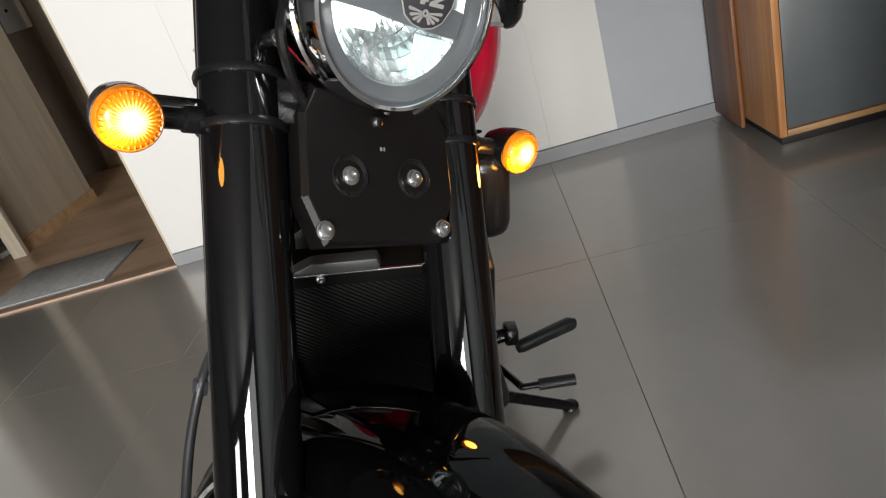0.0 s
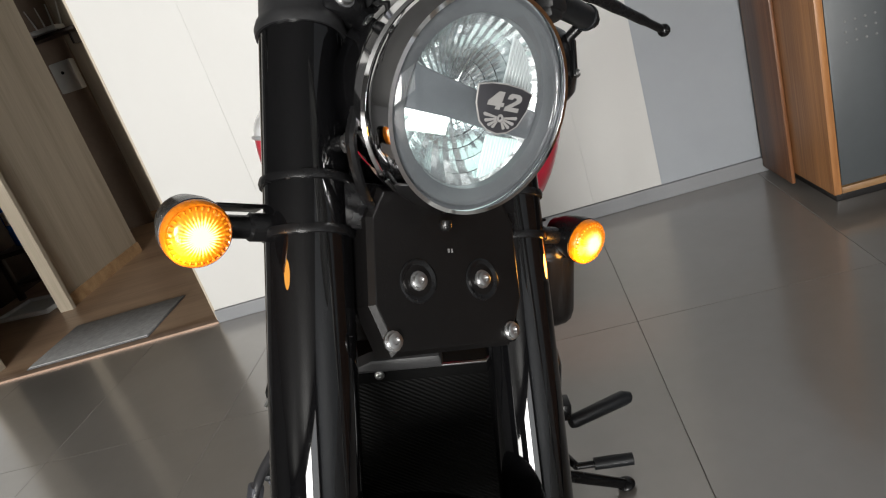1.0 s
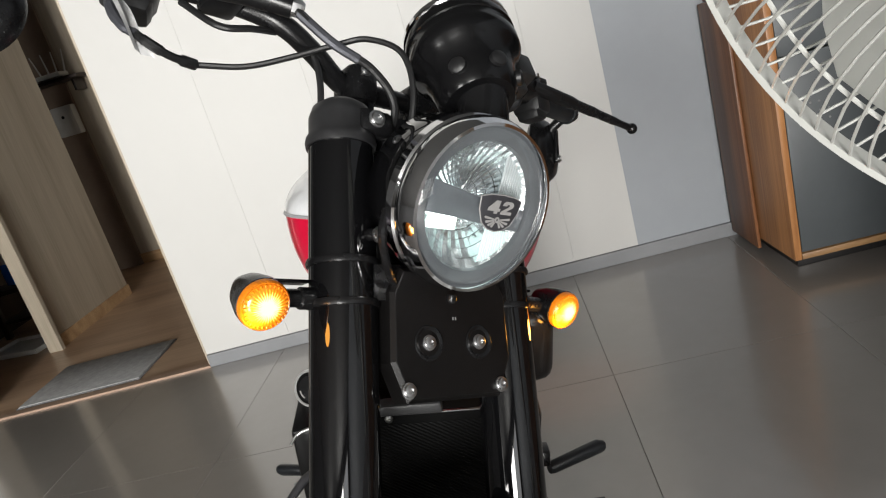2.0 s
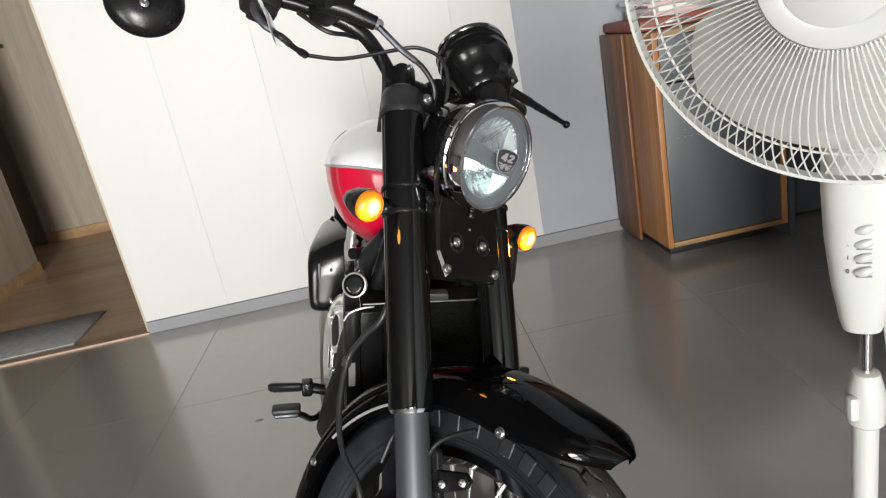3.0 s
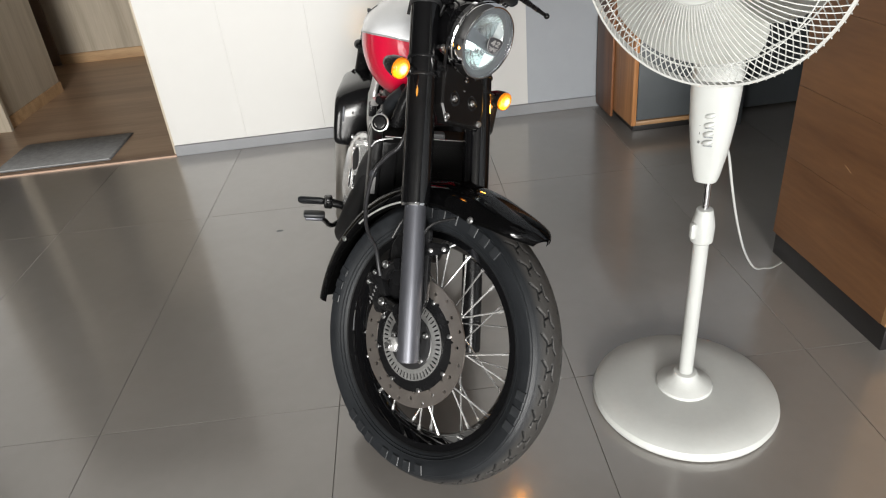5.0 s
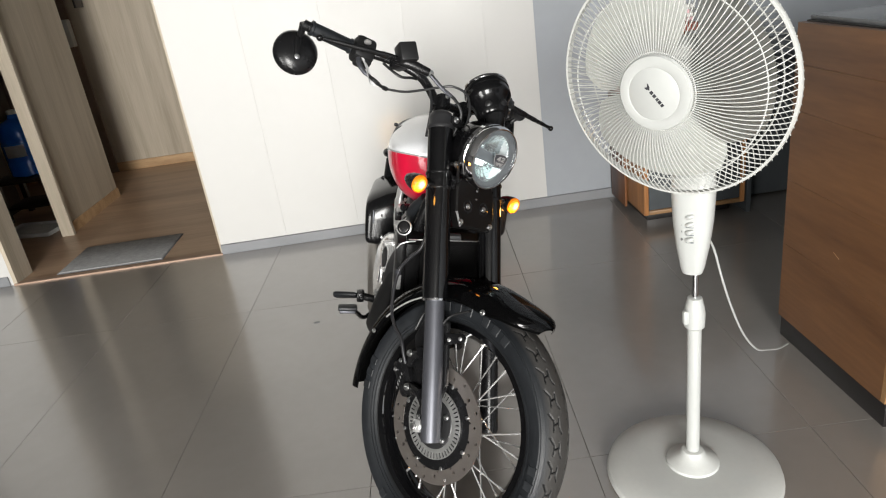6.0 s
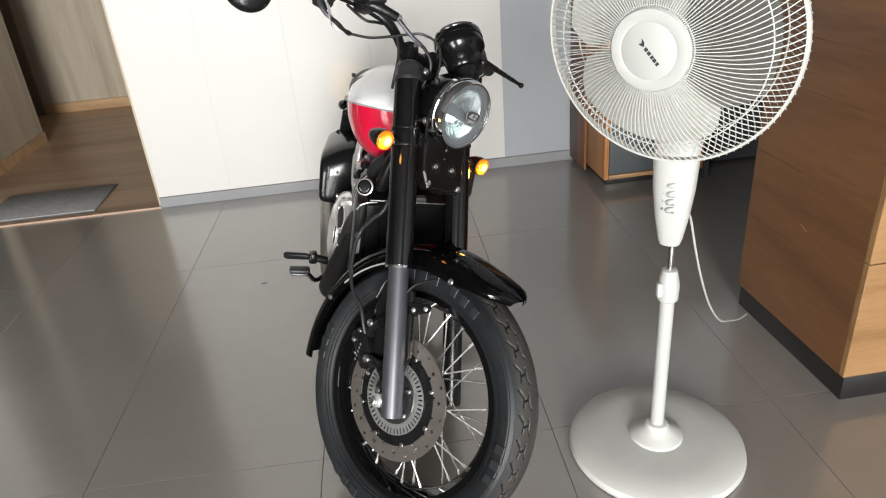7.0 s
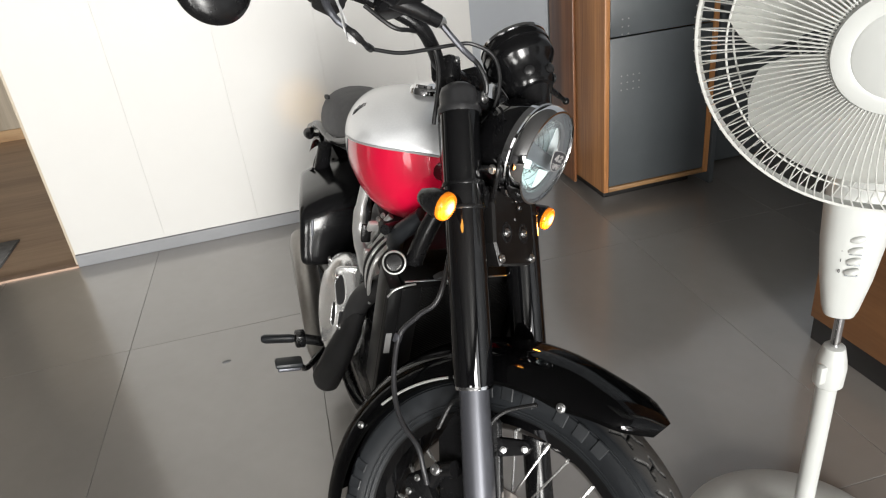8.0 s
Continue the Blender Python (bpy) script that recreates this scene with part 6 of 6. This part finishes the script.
# small fittings beside the head
for _p0, _p1, _r, _mt in (((-0.20, -0.11, -0.10), (-0.16, -0.15, -0.09), 0.010, SATIN_BLACK), ((-0.15, -0.10, -0.17), (-0.12, -0.13, -0.18), 0.009, BOLT),
                          ((-0.26, -0.12, -0.14), (-0.28, -0.15, -0.20), 0.008, ALLOY), ((-0.30, -0.10, -0.12), (-0.33, -0.14, -0.19), 0.007, ALLOY)):
    bm = bmesh.new()
    tube(bm, [_p0, _p1], _r, 12)
    part("fitting", bm, _mt, eng)
for _k in range(4):
    bm = bmesh.new()
    tube(bm, [(-0.22 - 0.012 * _k, L0 - 0.06, -0.12), (-0.20 - 0.012 * _k, L0 - 0.115, -0.16), (-0.22 - 0.014 * _k, L0 - 0.125, -0.22), (-0.27, L0 - 0.11, -0.30)], 0.0045, 8, 6)
    part("cable", bm, BLACK_PLASTIC if _k % 2 else ALLOY, eng)
bm = bmesh.new()
tube(bm, [(-0.12, L0 - 0.06, -0.05), (-0.16, L0 - 0.09, -0.10), (-0.22, L0 - 0.08, -0.15)], 0.017, 14, 6)
part("coolant_hose", bm, RUBBER, eng, "thick black coolant hose")

# exhausts
SILENCER = material("satin_grey_exhaust", (0.30, 0.285, 0.265), 0.34, 0.85, vary=0.15, scale=9)
for _s in (-1, 1):
    ex = tagged(new("exhaust"), "matt black exhaust pipe and silencer")
    ex.parent, ex.matrix_basis = bike, B
    bm = bmesh.new()
    tube(bm, [(-0.22, L0 + _s * 0.06, -0.22), (-0.25, L0 + _s * 0.095, -0.255), (-0.330, L0 + _s * 0.116, -0.33), (-0.390, L0 + _s * 0.138, -0.48), (-0.440, L0 + _s * 0.158, -0.595), (-0.505, L0 + _s * 0.158, -0.63), (-0.60, L0 + _s * 0.153, -0.61)], 0.025, 20, 8)
    part("header_pipe", bm, material("matt_black_exhaust", (0.018, 0.018, 0.019), 0.55, vary=0.25, scale=12) if _s < 0 else bpy.data.materials["matt_black_exhaust"], ex)
    bm = bmesh.new()
    if _s < 0:
        tube(bm, [(-0.56, L0 - 0.153, -0.622), (-0.60, L0 - 0.153, -0.608), (-0.98, L0 - 0.150, -0.478), (-1.02, L0 - 0.150, -0.465)], [0.026, 0.033, 0.036, 0.028], 26)
    else:
        tube(bm, [(-0.58, L0 + 0.148, -0.615), (-0.62, L0 + 0.146, -0.612), (-1.25, L0 + 0.150, -0.56), (-1.29, L0 + 0.150, -0.556)], [0.026, 0.036, 0.038, 0.028], 26)
    part("silencer", bm, SILENCER, ex, "satin grey metal silencer")
    bm = bmesh.new()
    tube(bm, [(-0.325, L0 + _s * 0.119, -0.345), (-0.350, L0 + _s * 0.130, -0.41), (-0.392, L0 + _s * 0.146, -0.50), (-0.440, L0 + _s * 0.164, -0.598), (-0.452, L0 + _s * 0.166, -0.612)], [0.018, 0.027, 0.034, 0.036, 0.030], 20, flat=0.8)
    part("heat_shield", bm, BLACK_PLASTIC, ex, "matt heat shield")

# footpegs, brake pedal, gear pedal, side stand
for _s in (-1, 1):
    bm = bmesh.new()
    tube(bm, [(-0.53, L0 + _s * 0.13, -0.555), (-0.53, L0 + _s * 0.225, -0.530)], 0.013, 12)
    box(bm, (-0.53, L0 + _s * 0.215, -0.533), (0.040, 0.026, 0.034), 0.006)
    part("peg_mount", bm, SATIN_BLACK, bike, m=B)
    bm = bmesh.new()
    _px = -0.306 if _s < 0 else 0.340
    tube(bm, [(-0.53, L0 + _s * 0.228, -0.532 if _s < 0 else -0.566), (-0.532, L0 + _s * 0.235, -0.532 if _s < 0 else -0.565), (-0.556, L0 + _px * 0.97, -0.542), (-0.558, L0 + _px, -0.543)], [0.013, 0.0165, 0.0185, 0.013] if _s < 0 else [0.017, 0.0205, 0.0225, 0.017], 16, flat=0.62)
    part("footpeg", bm, RUBBER, bike, "black rubber footpeg", B)
bm = bmesh.new()
tube(bm, [(-0.56, L0 - 0.150, -0.59), (-0.50, L0 - 0.20, -0.60), (-0.44, L0 - 0.225, -0.555), (-0.405, L0 - 0.235, -0.530)], 0.0075, 10, 6)
bp = part("brake_pedal", bm, SATIN_BLACK, bike, m=B)
bm = bmesh.new()
box(bm, (-0.402, L0 - 0.258, -0.516), (0.036, 0.062, 0.014), 0.006)
part("pedal_pad", bm, RUBBER, bp)
bm = bmesh.new()
box(bm, (-0.402, L0 - 0.258, -0.527), (0.030, 0.052, 0.010), 0.004)
part("pad_plate", bm, GREY_SLIDER, bp)
bm = bmesh.new()
tube(bm, [(-0.55, L0 + 0.15, -0.575), (-0.50, L0 + 0.20, -0.60), (-0.44, L0 + 0.22, -0.59)], 0.007, 10, 6)
tube(bm, [(-0.44, L0 + 0.22, -0.59), (-0.44, L0 + 0.255, -0.588)], 0.006, 10)
gp = part("gear_pedal", bm, SATIN_BLACK, bike, m=B)
bm = bmesh.new()
tube(bm, [(-0.44, L0 + 0.250, -0.588), (-0.44, L0 + 0.315, -0.584)], 0.0105, 14)
part("pedal_rubber", bm, RUBBER, gp)
_foot = BIKE.inverted() @ Vector((0.0, 1.11, 0.008)) - Vector((0, 0, H0))
bm = bmesh.new()
tube(bm, [(-0.46, L0 + 0.12, -0.60), tuple(Vector((-0.46, L0 + 0.12, -0.60)).lerp(_foot, 0.6)), tuple(_foot)], [0.012, 0.011, 0.010], 12)
ss = part("side_stand", bm, SATIN_BLACK, bike, "black side stand, down", B)
bm = bmesh.new()
lathe(bm, [(0.016, -0.004), (0.018, 0.0), (0.016, 0.005), (0.008, 0.010)], 20)
part("stand_foot", bm, SATIN_BLACK, ss, m=Matrix.Translation(_foot) @ (BIKE.to_3x3().inverted().to_4x4()))
bm = bmesh.new()
prism(bm, [(-0.16, 0.0), (0.10, 0.0), (0.10, -0.09), (-0.10, -0.12)], 0.008, Matrix.Translation((-0.60, L0 + 0.113, -0.42)) @ pose(0, 0, 0, 90, 0, 0), 0.002)
part("sprocket_guard", bm, SATIN_BLACK, bike, m=B)


# ---- pedestal fan ----
FX, FY = 0.403, 0.356
fan = thing("pedestal_fan", "white plastic pedestal fan with a round wire grille", "fan", pose(FX, FY, 0))
bm = bmesh.new()
lathe(bm, [(0.194, 0.0), (0.213, 0.004), (0.217, 0.014), (0.213, 0.027), (0.196, 0.037), (0.14, 0.041), (0.078, 0.044)], 72)
part("base", bm, FAN_BASE, fan, "round white base with a rounded rim")
bm = bmesh.new()
lathe(bm, [(0.066, 0.043), (0.064, 0.050), (0.050, 0.060), (0.032, 0.070), (0.026, 0.082), (0.020, 0.084)], 40)
part("base_boss", bm, FAN_BASE, fan)
bm = bmesh.new()
lathe(bm, [(0.0165, 0.06), (0.0165, 0.445)], 28)
part("pole", bm, FAN_WHITE, fan)
bm = bmesh.new()
lathe(bm, [(0.0175, 0.440), (0.0235, 0.446), (0.0245, 0.480), (0.022, 0.497), (0.0165, 0.520), (0.012, 0.522)], 28)
part("height_collar", bm, FAN_WHITE, fan, "white height-adjusting collar")
bm = bmesh.new()
box(bm, (-0.024, -0.008, 0.475), (0.014, 0.016, 0.036), 0.005)
part("collar_knob", bm, FAN_WHITE, fan)
bm = bmesh.new()
lathe(bm, [(0.0075, 0.515), (0.0075, 0.64)], 20)
part("inner_rod", bm, CHROME, fan, "bare chromed rod")
FYAW = -134.1
HEAD = pose(0, 0, 0, 0, 0, FYAW)                      # local x looks out of the fan
bm = bmesh.new()
_rings = []
for _z, _w, _d in ((0.590, 0.012, 0.012), (0.593, 0.022, 0.020), (0.605, 0.026, 0.023), (0.66, 0.036, 0.030), (0.72, 0.043, 0.034), (0.78, 0.046, 0.036),
                   (0.83, 0.045, 0.036), (0.87, 0.038, 0.034), (0.90, 0.028, 0.030)):
    _rings.append([Vector((_d * math.copysign(abs(math.cos(a)) ** 0.8, math.cos(a)), _w * math.copysign(abs(math.sin(a)) ** 0.8, math.sin(a)), _z))
                   for a in [2 * math.pi * i / 32 for i in range(32)]])
skin(bm, _rings)
ctrl = part("control_body", bm, FAN_WHITE, fan, "tapered white control housing", pose(-0.006, 0, -0.005, 0, 0, -123))
for _i in range(4):
    _z = 0.6840 + _i * 0.0180
    bm = bmesh.new()
    tube(bm, [(0.0318, -0.0075, _z - 0.001), (0.0345, -0.003, _z), (0.0350, 0.003, _z + 0.002), (0.0330, 0.0085, _z + 0.004)], [0.004, 0.0056, 0.0056, 0.004], 12)
    part("push_button", bm, FAN_WHITE, ctrl)
    bm = bmesh.new()
    box(bm, (0.0322, 0.0005, _z - 0.0062), (0.003, 0.017, 0.0022), 0.0006)
    part("button_slot", bm, LENS_GREY, ctrl)
    lettering("number", str(_i), 0.0075, DARK_PRINT, ctrl, along((0.0318, -0.0165, _z), (1, -0.1, 0.06)) @ pose(0, 0, 0, 0, 0, 0))

FC = Vector((0.133, 0.0076, 1.042))                         # middle of the rim ring, in the head's frame
TILT_FAN = pose(0, 0, 0, 0, 6.2, 0)
FAN_M = HEAD @ Matrix.Translation(FC) @ TILT_FAN
FR = 0.228
AX = pose(0, 0, 0, 0, 90, 0)                           # z of a turned form becomes x
bm = bmesh.new()
lathe(bm, [(0.035, -0.155), (0.058, -0.150), (0.066, -0.12), (0.066, -0.06), (0.055, -0.045), (0.02, -0.042)], 36, AX)
part("motor_housing", bm, FAN_WHITE, fan, m=FAN_M)
bm = bmesh.new()
tube(bm, [(0.0, 0, 0.87), (0.010, 0.002, 0.93), (0.024, 0.006, 0.99)], [0.030, 0.030, 0.026], 18)
part("neck", bm, FAN_WHITE, fan, m=HEAD)

# blades: three broad twisted blades on a hub
bm = bmesh.new()
lathe(bm, [(0.036, -0.030), (0.038, -0.024), (0.038, 0.022), (0.030, 0.034), (0.008, 0.038)], 32, AX)
part("blade_hub", bm, FAN_WHITE, fan, m=FAN_M)
bm = bmesh.new()
_rows = []
for _i in range(13):
    _r = 0.034 + (0.192 - 0.034) * _i / 12
    _half = radians(30 + 28 * math.sin(math.pi * min(1, _i / 12 * 0.62 + 0.1)))
    if _i > 9:
        _half *= 1 - 0.16 * (_i - 9) ** 1.3 / 3
    _sweep = radians(16 * _i / 12)
    _row = []
    for _j in range(11):
        _a = _sweep + (_j / 10 * 2 - 1) * _half
        _row.append(Vector((0.020 * (1 - 0.45 * _i / 12) * -(_j / 10 * 2 - 1) + 0.004 * math.sin(math.pi * _j / 10), _r * math.cos(_a), _r * math.sin(_a))))
    _rows.append(_row)
skin(bm, _rows, False)
bmesh.ops.solidify(bm, geom=bm.faces[:], thickness=0.0022)
blade = part("blade", bm, BLADE, fan, "translucent white fan blade", FAN_M)
for _i in (1, 2):
    again(blade, FAN_M @ pose(0, 0, 0, 120 * _i, 0, 0))

# rim and grilles of wire
bm = bmesh.new()
lathe_loop(bm, [(FR - 0.003, -0.007), (FR + 0.001, -0.007), (FR + 0.0025, -0.004), (FR + 0.0025, 0.004), (FR + 0.001, 0.007), (FR - 0.003, 0.007)], 120, AX)
part("rim_band", bm, WIRE_WHITE, fan, m=FAN_M)


def dome(r, front):
    """Depth of the wire grille at radius r."""
    if front:
        return 0.004 + 0.060 * (1 - (r / FR) ** 3.2)
    return -0.004 - 0.075 * (1 - (r / FR) ** 3.0)


def grille(front, count, r_in, twist):
    name = "front_grille" if front else "rear_grille"
    bm = bmesh.new()
    for r in ((0.186, 0.074) if front else (0.190, 0.120)):
        x = dome(r, front) - (0.0022 if front else -0.0022)
        lathe_loop(bm, [(r + 0.0014 * math.cos(t), x + 0.0014 * math.sin(t)) for t in [math.pi * 2 * i / 6 for i in range(6)]], 96, AX)
    ring = part(name, bm, WIRE_WHITE, fan, "white wire guard rings", FAN_M)
    pts = []
    for i in range(11):
        r = r_in + (FR + (-0.001 if front else 0.0045) - r_in) * i / 10
        a = twist * (i / 10) ** 2.2
        pts.append((dome(r, front), r * math.cos(a), r * math.sin(a)))
    bm = bmesh.new()
    tube(bm, pts, 0.0010, 5)
    w = part("wire", bm, WIRE_WHITE, ring, m=Matrix())
    for i in range(1, count):
        again(w, pose(0, 0, 0, 360 * i / count, 0, 0))


grille(True, 120, 0.064, radians(7))
grille(False, 100, 0.055, radians(-9))
bm = bmesh.new()
lathe(bm, [(0.0695, 0.058), (0.0713, 0.064), (0.069, 0.0695), (0.0520, 0.0730), (0.0495, 0.0718), (0.0475, 0.0730), (0.0, 0.0742)], 64, AX)
badge = part("centre_badge", bm, FAN_WHITE, fan, "round white centre badge with a dark maker's mark", FAN_M)
_bz = Matrix.Translation((0.0742, 0, 0)) @ pose(0, 0, 0, 90, 0, 90) @ pose(0, 0, 0, 0, 0, -50) @ Matrix.Diagonal((1.25, 1.1, 1, 1))
for _i, (_w, _x) in enumerate(((0.005, -0.010), (0.005, -0.0035), (0.004, 0.003), (0.005, 0.0085), (0.004, 0.0145))):
    bm = bmesh.new()
    box(bm, (_x, 0, 0), (_w, 0.0058, 0.0006))
    part("mark_bar", bm, DARK_PRINT, badge, m=_bz @ Matrix.Translation((0.006, 0, 0)), smooth=0)
bm = bmesh.new()
prism(bm, [(-0.005, 0.0055), (0.001, 0.0045), (0.005, 0.0), (0.001, -0.0035), (-0.003, -0.004), (-0.001, 0.0005)], 0.0006)
part("mark_shape", bm, DARK_PRINT, badge, m=_bz @ Matrix.Translation((-0.0135, 0, -0.0003)), smooth=0)
bm = bmesh.new()
tube(bm, [(0.012, 0.012, 0.72), (0.045, 0.047, 0.65), (0.072, 0.074, 0.600), (0.111, 0.115, 0.496), (0.159, 0.165, 0.382), (0.222, 0.230, 0.259), (0.300, 0.311, 0.150), (0.373, 0.387, 0.092), (0.440, 0.456, 0.045), (0.503, 0.522, 0.014)], 0.0030, 10, 6)
part("power_cord", bm, FAN_WHITE, fan, "white power cord trailing to the counter")

# ---- the dark back room seen past the partition ----
stand = thing("water_stand", "dark wooden stand holding a water bottle in the back room", "stand", ROOM @ pose(-3.02, 3.98, 0.004))
bm = bmesh.new()
box(bm, (0, 0, 0.30), (0.40, 0.36, 0.03), 0.004)
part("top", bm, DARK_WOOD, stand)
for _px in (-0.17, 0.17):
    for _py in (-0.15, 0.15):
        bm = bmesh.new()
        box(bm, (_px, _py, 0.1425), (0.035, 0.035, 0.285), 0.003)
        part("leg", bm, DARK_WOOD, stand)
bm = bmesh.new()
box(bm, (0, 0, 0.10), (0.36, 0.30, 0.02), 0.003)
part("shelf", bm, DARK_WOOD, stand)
jug = thing("water_bottle", "large blue plastic water bottle with a white paper label", "water bottle", ROOM @ pose(-2.99, 3.98, 0.319))
bm = bmesh.new()
lathe(bm, [(0.115, 0.0), (0.135, 0.012), (0.138, 0.10), (0.133, 0.115), (0.138, 0.13), (0.138, 0.24), (0.133, 0.255), (0.138, 0.27), (0.135, 0.33), (0.10, 0.385), (0.04, 0.41), (0.03, 0.45), (0.028, 0.452)], 40)
part("body", bm, BLUE_PLASTIC, jug)
bm = bmesh.new()
lathe(bm, [(0.033, 0.435), (0.034, 0.465), (0.020, 0.470)], 24)
part("cap", bm, PAPER, jug)
bm = bmesh.new()
_lr = [[Vector((0.1395 * math.sin(a), -0.1395 * math.cos(a), z)) for a in [radians(-30 + 6 * i) for i in range(11)]] for z in (0.15, 0.235)]
skin(bm, _lr, False)
bmesh.ops.solidify(bm, geom=bm.faces[:], thickness=0.0008)
part("label", bm, PAPER, jug, "plain white paper label")
tray = thing("white_tray", "flat white plastic tray lying on the laminate floor", "tray", ROOM @ pose(-2.86, 3.52, 0.004, 0, 0, -12))
bm = bmesh.new()
box(bm, (0, 0, 0.006), (0.40, 0.26, 0.010), 0.004)
part("bottom", bm, PAPER, tray)
for _c, _s in (((0, 0.127, 0.020), (0.40, 0.010, 0.020)), ((0, -0.127, 0.020), (0.40, 0.010, 0.020)), ((0.195, 0, 0.020), (0.010, 0.24, 0.020)), ((-0.195, 0, 0.020), (0.010, 0.24, 0.020))):
    bm = bmesh.new()
    box(bm, _c, _s, 0.003)
    part("edge", bm, PAPER, tray)
chair = thing("dark_cupboard", "dark wooden cupboard standing in the unlit back room", "cupboard", ROOM @ pose(-3.75, 4.0, 0.004))
bm = bmesh.new()
box(bm, (0, 0, 0.86), (0.9, 0.45, 1.72), 0.006)
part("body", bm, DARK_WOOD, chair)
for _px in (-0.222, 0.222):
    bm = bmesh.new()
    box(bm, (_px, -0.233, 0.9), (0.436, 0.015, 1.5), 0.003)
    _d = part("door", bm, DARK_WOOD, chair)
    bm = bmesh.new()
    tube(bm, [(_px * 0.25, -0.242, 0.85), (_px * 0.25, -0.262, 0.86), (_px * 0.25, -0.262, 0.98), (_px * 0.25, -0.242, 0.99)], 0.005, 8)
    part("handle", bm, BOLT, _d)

shelf = thing("wall_shelf", "dark wooden shelf fixed on the brown wall panel", "shelf", ROOM @ pose(-2.93, 5.07, 1.50))
bm = bmesh.new()
box(bm, (0, -0.10, 0), (0.55, 0.20, 0.025), 0.003)
part("board", bm, DARK_WOOD, shelf)
for _px in (-0.2, 0.2):
    bm = bmesh.new()
    box(bm, (_px, -0.07, -0.055), (0.02, 0.14, 0.085), 0.003)
    part("bracket", bm, DARK_WOOD, shelf)
router = thing("wireless_router", "white router with raised antennas on the wall shelf", "router", ROOM @ pose(-2.90, 4.97, 1.5125))
bm = bmesh.new()
box(bm, (0, 0, 0.030), (0.22, 0.13, 0.034), 0.010)
part("body", bm, PAPER, router)
for _px, _t in ((-0.09, -25), (-0.03, -8), (0.03, 8), (0.09, 25)):
    bm = bmesh.new()
    tube(bm, [(_px, 0.05, 0.03), (_px + 0.004 * _t / 8, 0.055, 0.09), (_px + 0.012 * _t / 8, 0.055, 0.20)], [0.007, 0.006, 0.004], 8)
    part("antenna", bm, PAPER, router)
for _px in (-0.08, 0.08):
    bm = bmesh.new()
    lathe(bm, [(0.008, 0), (0.008, 0.0135)], 10)
    part("foot", bm, BLACK_PLASTIC, router, m=Matrix.Translation((_px, 0, 0)))
mbox = thing("wall_box", "white plastic junction box mounted on the brown wall panel", "junction box", ROOM @ pose(-2.95, 5.07, 1.22))
bm = bmesh.new()
box(bm, (0, -0.035, 0), (0.17, 0.07, 0.22), 0.010)
part("case", bm, PAPER, mbox)
bm = bmesh.new()
box(bm, (0, -0.073, 0), (0.14, 0.006, 0.19), 0.004)
_lid = part("lid", bm, PAPER, mbox)
bm = bmesh.new()
lathe(bm, [(0.012, 0), (0.012, 0.003), (0.008, 0.004)], 16)
part("knob", bm, BLACK_PLASTIC, _lid, m=along((0, -0.0755, 0.03), (0, -1, 0)))

# ---- floor tiles, each its own piece ----
TW, TL, TJ = 0.617, 1.237, 0.0014
bm = bmesh.new()
box(bm, (0, 0, -0.006), (TW - TJ, TL - TJ, 0.012), 0.0007, seg=1)
_me = part("tile", bm, TILE, floor, smooth=0)
_inv = ROOM.inverted()
_grid = pose(0, 0, 0, 0, 0, 1.4)
_first = True
for _i in range(-8, 6):
    for _j in range(-6, 2):
        _c = _grid @ Vector((-0.443 - 0.003 + TW * (_i + 0.5), 0.462 + TL * (_j + 0.5), 0))
        _m = _inv @ Matrix.Translation(_c) @ pose(0, 0, 0, 0, 0, 1.4 + (180 if random.random() < 0.5 else 0))
        if _first:
            _me.matrix_basis, _first = _m, False
        else:
            again(_me, _m)
